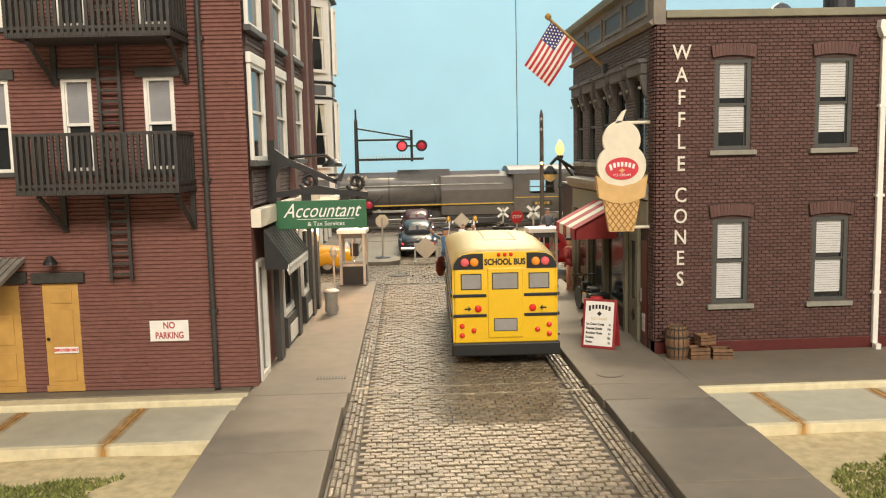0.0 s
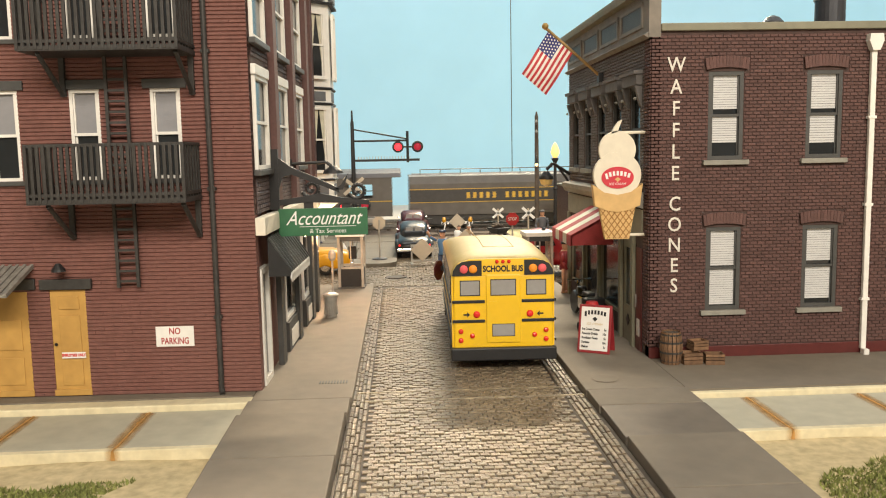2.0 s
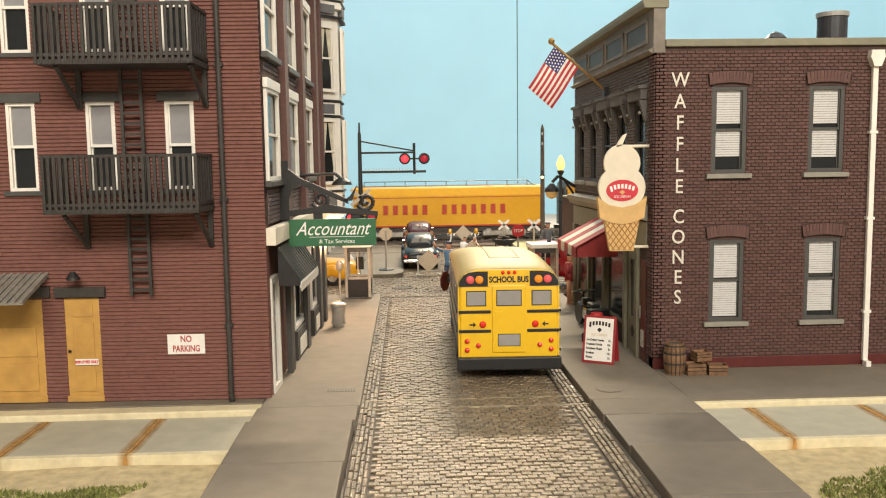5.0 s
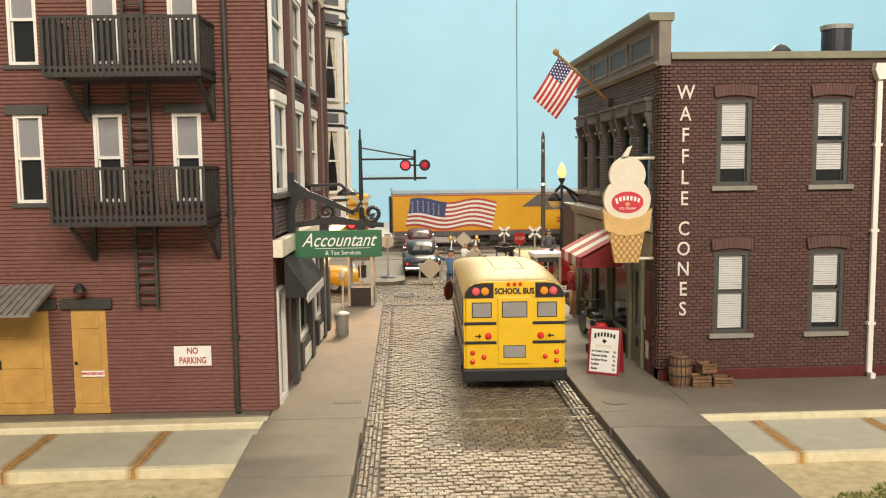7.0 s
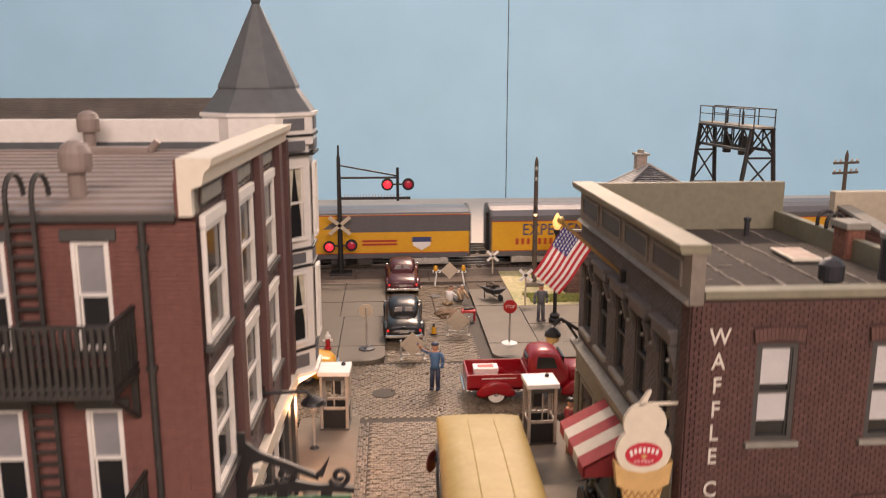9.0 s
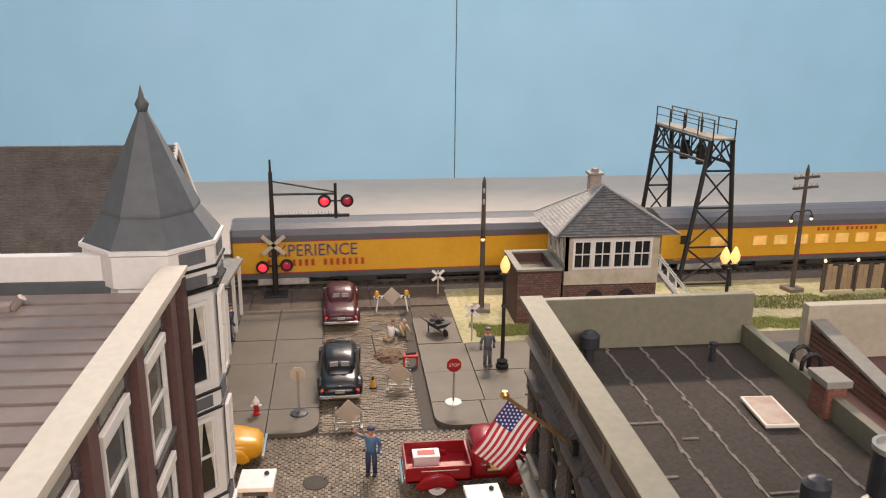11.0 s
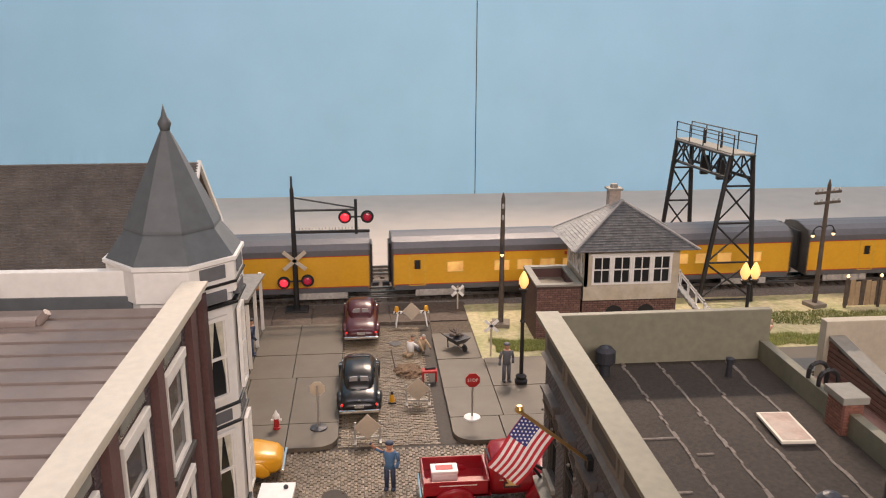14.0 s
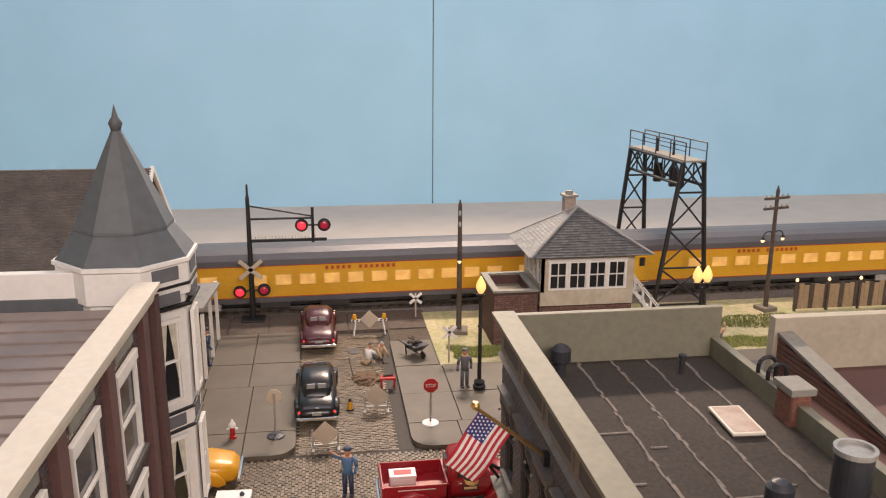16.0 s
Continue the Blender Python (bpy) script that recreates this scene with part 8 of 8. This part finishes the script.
def signal_tower():
    s = thing("signal_tower", spot(0, 0, 0), "weathered cream signal tower with a grey hipped roof", "signal tower")
    x0, x1, y0, y1 = 10.35, 15.05, 44.55, 47.9
    wh = [(x0 + 0.4 + i * 0.985, x0 + 1.375 + i * 0.985, 2.74, 4.18) for i in range(4)]
    fw = part("front_wall", wall_bm(x0, x1, 1.95, 4.55, y0, y0 + 0.2, wh), M_SIDING, s)
    for i in range(6):
        part("clapboard", P([(y0 - 0.035, 1.97 + i * 0.115), (y0, 2.08 + i * 0.115), (y0, 1.97 + i * 0.115)], x0, x1, "x"), M_SIDING, fw)
    for h in wh:
        w = window(s, spot(h[0], y0 + 0.02, h[2]), h[1] - h[0], h[3] - h[2], M_SIGNWHITE, 0.09, deep=0.1)
        part("muntin", B(0.465, 0.51, 0.0, 0.05, 0.09, h[3] - h[2] - 0.09), M_SIGNWHITE, w)
    part("frame_band", B(x0 + 0.3, x1 - 0.35, y0 - 0.05, y0, 4.2, 4.32), M_SIGNWHITE, s)
    lh = [(-y1 + 0.4 + i * 0.75, -y1 + 0.95 + i * 0.75, 3.05, 4.25) for i in range(4)]
    R = pose(0, 0, 0, 0, 0, -90)
    lw = part("side_wall", wall_bm(-y1, -y0, 1.95, 4.55, x0 + 0.01, x0 + 0.2, lh), M_SIDING, s, at=R)
    for h in lh:
        window(lw, spot(h[0], x0 + 0.03, h[2]), h[1] - h[0], h[3] - h[2], M_SIGNWHITE, 0.07, deep=0.1)
    part("side_wall", B(x1 - 0.2, x1, y0 + 0.2, y1, 1.95, 4.55), M_SIDING, s)
    part("rear_wall", B(x0 + 0.2, x1 - 0.2, y1 - 0.2, y1, 1.95, 4.55), M_SIDING, s)
    base = part("brick_base", B(x0, x1, y0 + 0.15, y1, 0, 1.95), M_TOWERBRICK, s)
    b2 = part("base_face", B(x0, x1, y0 + 0.12, y0 + 0.15, 0, 1.95), M_MORTAR_R, s, at=spot(0, 0, 0))
    bw = part("brick_face", B(0, x1 - x0, 0.0, 0.01, 0, 1.9), M_MORTAR_R, s, at=spot(x0, y0 + 0.1, 0))
    brick_wall(bw, 0, x1 - x0, 0, 1.9, [], 0.26, 0.11, M_TOWERBRICK, 0.02)
    for x in (1.6, 3.2):
        part("arched_opening", P([(x + 0.45 * math.cos(a * math.pi / 10), 1.2 + 0.45 * math.sin(a * math.pi / 10)) for a in range(11)], -0.03, 0.0), M_BLACK, bw)
    ex0, ex1, ey0, ey1, ez = 9.65, 15.75, 43.9, 48.6, 4.55
    apx = (12.55, 46.2, 6.5)
    corners = [(ex0, ey0, ez), (ex1, ey0, ez), (ex1, ey1, ez), (ex0, ey1, ez)]
    bm = bmesh.new()
    lo = [bm.verts.new(c) for c in corners]
    top = bm.verts.new(apx)
    bm.faces.new(lo[::-1])
    for i in range(4):
        bm.faces.new((lo[i], lo[(i + 1) % 4], top))
    rf = part("roof", bm, M_SHINGLE, s, "grey shingled hip roof")
    # the left face takes the paler grey, the other three the dark one
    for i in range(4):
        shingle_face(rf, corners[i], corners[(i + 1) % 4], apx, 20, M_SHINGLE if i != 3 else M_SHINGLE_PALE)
    for c in corners:
        part("hip_cap", T(Vector(c) + Vector((0, 0, 0.03)), Vector(apx) + Vector((0, 0, 0.03)), 0.07, n=6), M_SHINGLE_PALE, rf)
    ch = part("chimney", B(12.0, 12.55, 46.5, 47.05, 5.9, 6.95), mat("pale_brick", (0.36, 0.30, 0.26), 0.8, rnd=0.1, vary=0.2), s)
    part("chimney_cap", B(11.9, 12.65, 46.4, 47.15, 6.95, 7.06, bevel=0.02), M_STONE, ch)
    part("chimney_pot", L([(0.2, 7.06), (0.17, 7.24)], 12), M_STONE, ch, at=spot(12.27, 46.77, 0))
    # brick annex
    ax = part("annex", wall_bm(8.05, 10.2, 44.4, 47.6, -2.75, 0, [(8.3, 9.95, 44.65, 47.35)]), M_BRICK_R, s, "open-topped brick annex", at=spot(0, 0, 2.75) @ Matrix(((1, 0, 0, 0), (0, 0, 1, 0), (0, 1, 0, 0), (0, 0, 0, 1))))
    part("annex_floor", B(8.2, 10.0, 44.6, 47.4, 2.2, 2.3), M_WALK, s)
    cp = part("annex_coping", wall_bm(8.0, 10.25, 44.35, 47.65, 0, 0.1, [(8.32, 9.93, 44.67, 47.33)]), M_STONE, s, at=spot(0, 0, 2.77) @ Matrix(((1, 0, 0, 0), (0, 0, 1, 0), (0, 1, 0, 0), (0, 0, 0, 1))))
    af = part("annex_face", B(0, 2.15, 0, 0.01, 0, 2.75), M_MORTAR_R, s, at=spot(8.05, 44.385, 0))
    brick_wall(af, 0, 2.15, 0, 2.7, [], 0.26, 0.11, M_TOWERBRICK, 0.02)
    for i in range(10):
        part("stair_tread", B(15.1 + i * 0.2, 15.4 + i * 0.2, 44.7, 45.6, 2.4 - i * 0.24, 2.46 - i * 0.24), M_SIGNWHITE, s)
    for y in (44.68, 45.6):
        part("stair_stringer", P([(15.1, 2.5), (17.1, 0.1), (17.1, 0.3), (15.1, 2.7)], y, y + 0.05), M_SIGNWHITE, s)
        part("stair_rail", P([(15.1, 3.3), (17.1, 0.95), (17.1, 1.05), (15.1, 3.4)], y, y + 0.05), M_SIGNWHITE, s)
        for i in range(5):
            part("baluster", B(15.15 + i * 0.45, 15.2 + i * 0.45, y, y + 0.05, 2.5 - i * 0.53, 3.35 - i * 0.53), M_SIGNWHITE, s)


signal_tower()


def signal_gantry():
    s = thing("signal_gantry", spot(0, 0, 0), "black lattice signal gantry across the tracks", "signal gantry")
    legs = [((19.3, 49.3), (18.0, 49.1), (20.5, 49.3), (21.2, 49.1)), ((18.5, 55.0), (17.7, 55.2), (19.4, 55.0), (20.0, 55.2))]
    zt = 8.1
    for (tl, bl, tr, br) in legs:
        tw = part("leg_tower", T((tl[0], tl[1], zt), (bl[0] + 0.1, bl[1], 0), 0.13, n=8), M_BLACK, s)
        part("leg", T((tr[0], tr[1], zt), (br[0] - 0.1, br[1], 0), 0.13, n=8), M_BLACK, tw)

        def at(f, side):
            t, b = (tl, bl) if side == 0 else (tr, br)
            return (t[0] + (b[0] - t[0]) * f, t[1] + (b[1] - t[1]) * f, zt * (1 - f))
        for f0, f1 in ((0.0, 0.2), (0.2, 0.45), (0.45, 0.72), (0.72, 0.98)):
            part("cross_brace", T(at(f0, 0), at(f1, 1), 0.055, n=6), M_BLACK, tw)
            part("cross_brace", T(at(f0, 1), at(f1, 0), 0.055, n=6), M_BLACK, tw)
            part("strut", T(at(f1, 0), at(f1, 1), 0.06, n=6), M_BLACK, tw)
    a0, a1 = Vector((19.3, 49.1, 0)), Vector((20.5, 49.1, 0))
    b0, b1 = Vector((18.5, 55.2, 0)), Vector((19.4, 55.2, 0))
    bm = bmesh.new()
    vs = [bm.verts.new((p.x, p.y, z)) for z in (8.15, 8.25) for p in (a0, a1, b1, b0)]
    for q in ((0, 1, 2, 3), (7, 6, 5, 4), (0, 4, 5, 1), (1, 5, 6, 2), (2, 6, 7, 3), (3, 7, 4, 0)):
        bm.faces.new([vs[i] for i in q])
    part("deck", bm, M_STONE, s, "grey gantry walkway")
    for p, q in ((a0, b0), (a1, b1)):
        up = Vector((0, 0, 1))
        for z in (8.1, 6.9):
            part("chord", T(p + up * z, q + up * z, 0.09, n=6), M_BLACK, s)
        n = 6
        for i in range(n):
            u, v = p.lerp(q, i / n), p.lerp(q, (i + 1) / n)
            part("lattice", T(u + up * (8.1 if i % 2 else 6.9), v + up * (6.9 if i % 2 else 8.1), 0.05, n=6), M_BLACK, s)
            part("lattice", T(u + up * 6.9, u + up * 8.1, 0.045, n=6), M_BLACK, s)
        part("hand_rail", T(p + up * 9.2, q + up * 9.2, 0.035, n=6), M_BLACK, s)
        part("hand_rail", T(p + up * 8.75, q + up * 8.75, 0.025, n=6), M_BLACK, s)
        for i in range(5):
            u = p.lerp(q, i / 4)
            part("rail_post", T(u + up * 8.2, u + up * 9.22, 0.035, n=6), M_BLACK, s)
    for f in (0.35, 0.62):
        u = a0.lerp(b0, f).lerp(a1.lerp(b1, f), 0.5)
        hd = part("signal_head", T((u.x, u.y, 6.6), (u.x, u.y, 9.0), 0.07, n=8), M_BLACK, s)
        part("lamp_unit", B(u.x - 0.22, u.x + 0.22, u.y - 0.35, u.y - 0.05, 6.5, 7.6, bevel=0.06), M_BLACK, hd)
        part("hood", L([(0.2, 0), (0.24, 0.1)], 12), M_BLACK, hd, at=spot(u.x, u.y - 0.3, 7.3, 0, 90))


signal_gantry()


def crossing_signal():
    M_LAMPRED = mat("glowing_red_lamp", (1.0, 0.03, 0.04), 0.3, emit=2.2, vary=0.05, stain_amount=0.0, bump=0)
    M_LAMPDIM = mat("dim_red_lamp", (0.3, 0.015, 0.03), 0.25, emit=0.8, vary=0.05, bump=0)
    s = thing("crossing_signal", spot(-3.75, 49.75, 0), "black crossing signal mast with red lamps and white crossbuck", "crossing signal")
    part("mast", L([(0.15, 0.1), (0.13, 3.5), (0.1, 6.6), (0.06, 6.75), (0.05, 7.3)], 14), M_BLACK, s)
    part("foundation", B(-0.6, 0.6, -0.5, 0.5, 0, 0.16, bevel=0.04), M_BLACK, s)
    part("upper_arm", T((0, 0, 5.5), (3.3, 0, 5.5), 0.06, n=8), M_BLACK, s)
    part("brace", T((0, 0, 6.2), (3.2, 0, 5.6), 0.045, n=8), M_BLACK, s)
    lw = part("lower_arm", B(0, 3.95, -0.08, 0.08, 4.28, 4.42), M_BLACK, s)
    for i in range(19):
        part("spike", B(0.3 + i * 0.17, 0.33 + i * 0.17, -0.02, 0.02, 4.42, 4.58), M_SIGNBACK, lw)
    part("drop_post", T((3.25, 0, 4.2), (3.25, 0, 6.05), 0.08, n=8), M_BLACK, s)
    part("lamp_bar", T((2.6, 0, 5.12), (3.9, 0, 5.12), 0.05, n=8), M_BLACK, s)
    for x, z, m in ((2.68, 5.12, M_LAMPRED), (3.84, 5.12, M_LAMPDIM), (-0.62, 1.62, M_LAMPRED), (0.62, 1.7, M_LAMPDIM)):
        h = part("lamp_shield", L([(0.34, 0), (0.34, 0.06), (0.2, 0.12)], 20), M_BLACK, s, at=spot(x, -0.06, z, 0, -90))
        part("lamp", L([(0.22, -0.02), (0.22, 0.02), (0.1, 0.06)], 16), m, h, "red lamp", at=pose(0, 0, 0, 180) @ spot(0, 0, 0.0))
        part("hood", L([(0.25, 0.0), (0.27, 0.18), (0.24, 0.18), (0.22, 0.0)], 16), M_BLACK, h, at=pose(0, 0, 0, 180))
    part("lamp_bar", T((-0.62, 0, 1.66), (0.62, 0, 1.68), 0.05, n=8), M_BLACK, s)
    for a in (40, -40):
        part("crossbuck_arm", B(-0.75, 0.75, -0.02, 0.02, -0.1, 0.1), M_SIGNBACK, s, at=spot(0, -0.18, 2.85, 0, 0, a))


crossing_signal()


def crossbuck(x, y, h, label):
    s = thing("crossbuck_sign", spot(x, y, 0.04), label, "crossing sign", "crossbuck signs")
    part("post", T((0, 0, 0), (0, 0, h), 0.045, n=8), M_SIGNBACK, s)
    for a in (42, -42):
        part("arm", B(-0.42, 0.42, -0.015, 0.015, -0.07, 0.07), M_SIGNWHITE, s, at=spot(0, -0.05, h - 0.25, 0, 0, a))


crossbuck(5.62, 42.7, 1.75, "small white crossbuck sign on the lawn")
crossbuck(4.8, 49.2, 1.3, "small white crossbuck sign beside the track")


def telegraph_pole(x, y, h, turn):
    s = thing("telegraph_pole", spot(x, y, 0.02, turn), "dark wooden telegraph pole with lit lamps", "telegraph pole", "telegraph poles")
    part("pole", L([(0.14, 0), (0.1, h - 0.3), (0.03, h)], 12), M_DARKWOOD, s)
    part("footing", B(-0.45, 0.45, -0.45, 0.45, 0, 0.22, bevel=0.03), M_WALK, s)
    for z in (h - 0.75, h - 1.3):
        arm = part("crossarm", B(-0.85, 0.85, -0.06, 0.06, z, z + 0.12), M_DARKWOOD, s)
        for i in (-0.75, -0.4, 0.4, 0.75):
            part("insulator", L([(0.05, 0), (0.07, 0.06), (0.04, 0.16)], 10), M_STEEL, arm, at=spot(i, 0, z + 0.12))
    for sx in (-1, 1):
        bm = bmesh.new()
        for i in range(6):
            a, b = math.pi * i / 6, math.pi * (i + 1) / 6
            tube(bm, (sx * (0.35 - 0.35 * math.cos(a)), 0, h * 0.6 + 0.3 * math.sin(a)), (sx * (0.35 - 0.35 * math.cos(b)), 0, h * 0.6 + 0.3 * math.sin(b)), 0.035, n=6)
        lm = part("lamp_arm", bm, M_BLACK, s)
        part("shade", L([(0.14, -0.12), (0.06, 0.02)], 12), M_BLACK, lm, at=spot(sx * 0.7, 0, h * 0.6))
        part("bulb", L([(0.04, -0.28), (0.1, -0.2), (0.06, -0.1)], 10), M_BULB, lm, "lit bulb", at=spot(sx * 0.7, 0, h * 0.6))


telegraph_pole(6.72, 46.6, 6.9, 80)
telegraph_pole(24.2, 48.0, 7.0, 15)
s = thing("board_fence", spot(25.6, 47.6, 0.03), "weathered board fence with small lit lamps", "fence")
for i in range(26):
    part("board", B(i * 0.3, i * 0.3 + 0.26, 0, 0.05, 0.1, 1.5 + 0.06 * math.sin(i * 2.3)), M_TANF if i % 3 else M_DARKWOOD, s)
for i in range(5):
    part("post", B(i * 1.9, i * 1.9 + 0.12, -0.1, 0, 0, 1.7), M_DARKWOOD, s)
    part("lamp", L([(0.05, 1.7), (0.09, 1.78), (0.04, 1.88)], 10), M_BULB, s, "lit bulb", at=spot(i * 1.9 + 0.06, -0.05, 0))
s = thing("park_bench", spot(18.6, 37.2, 0.14, 10), "dark slatted park bench beside the road", "bench")
for i in range(4):
    part("seat_slat", B(-0.9, 0.9, -0.25 + i * 0.13, -0.15 + i * 0.13, 0.42, 0.46), M_DARKWOOD, s)
    part("back_slat", B(-0.9, 0.9, 0.28, 0.31, 0.52 + i * 0.12, 0.61 + i * 0.12), M_DARKWOOD, s)
for x in (-0.8, 0.8):
    part("leg", B(x - 0.04, x + 0.04, -0.25, 0.3, 0, 0.42), M_BLACK, s)

# wires strung over the near lots, between poles beyond the houses
for x in (-24.0, 26.0):
    po = thing("wire_pole", spot(x, 7.0, -0.2), "plain dark pole carrying four wires", "pole", "wire poles")
    part("pole", L([(0.14, 0), (0.1, 9.2)], 12), M_DARKWOOD, po)
    part("crossarm", B(-0.06, 0.06, -0.5, 0.5, 8.2, 8.32), M_DARKWOOD, po)
for y, z in ((6.9, 7.24), (7.0, 7.44), (7.0, 7.8), (7.15, 7.95)):
    wi = bmesh.new()
    pts = [(-24 + i * 2.5, y, z + 0.05 * (-24 + i * 2.5) + 0.0012 * (-24 + i * 2.5) ** 2) for i in range(21)]
    for p, q in zip(pts, pts[1:]):
        tube(wi, p, q, 0.013, n=6)
    tagged(part("overhead_wire", wi, M_DKGREY), "thin grey wire strung high over the near lots", "wire", "overhead wires")
cobbles()
motions()
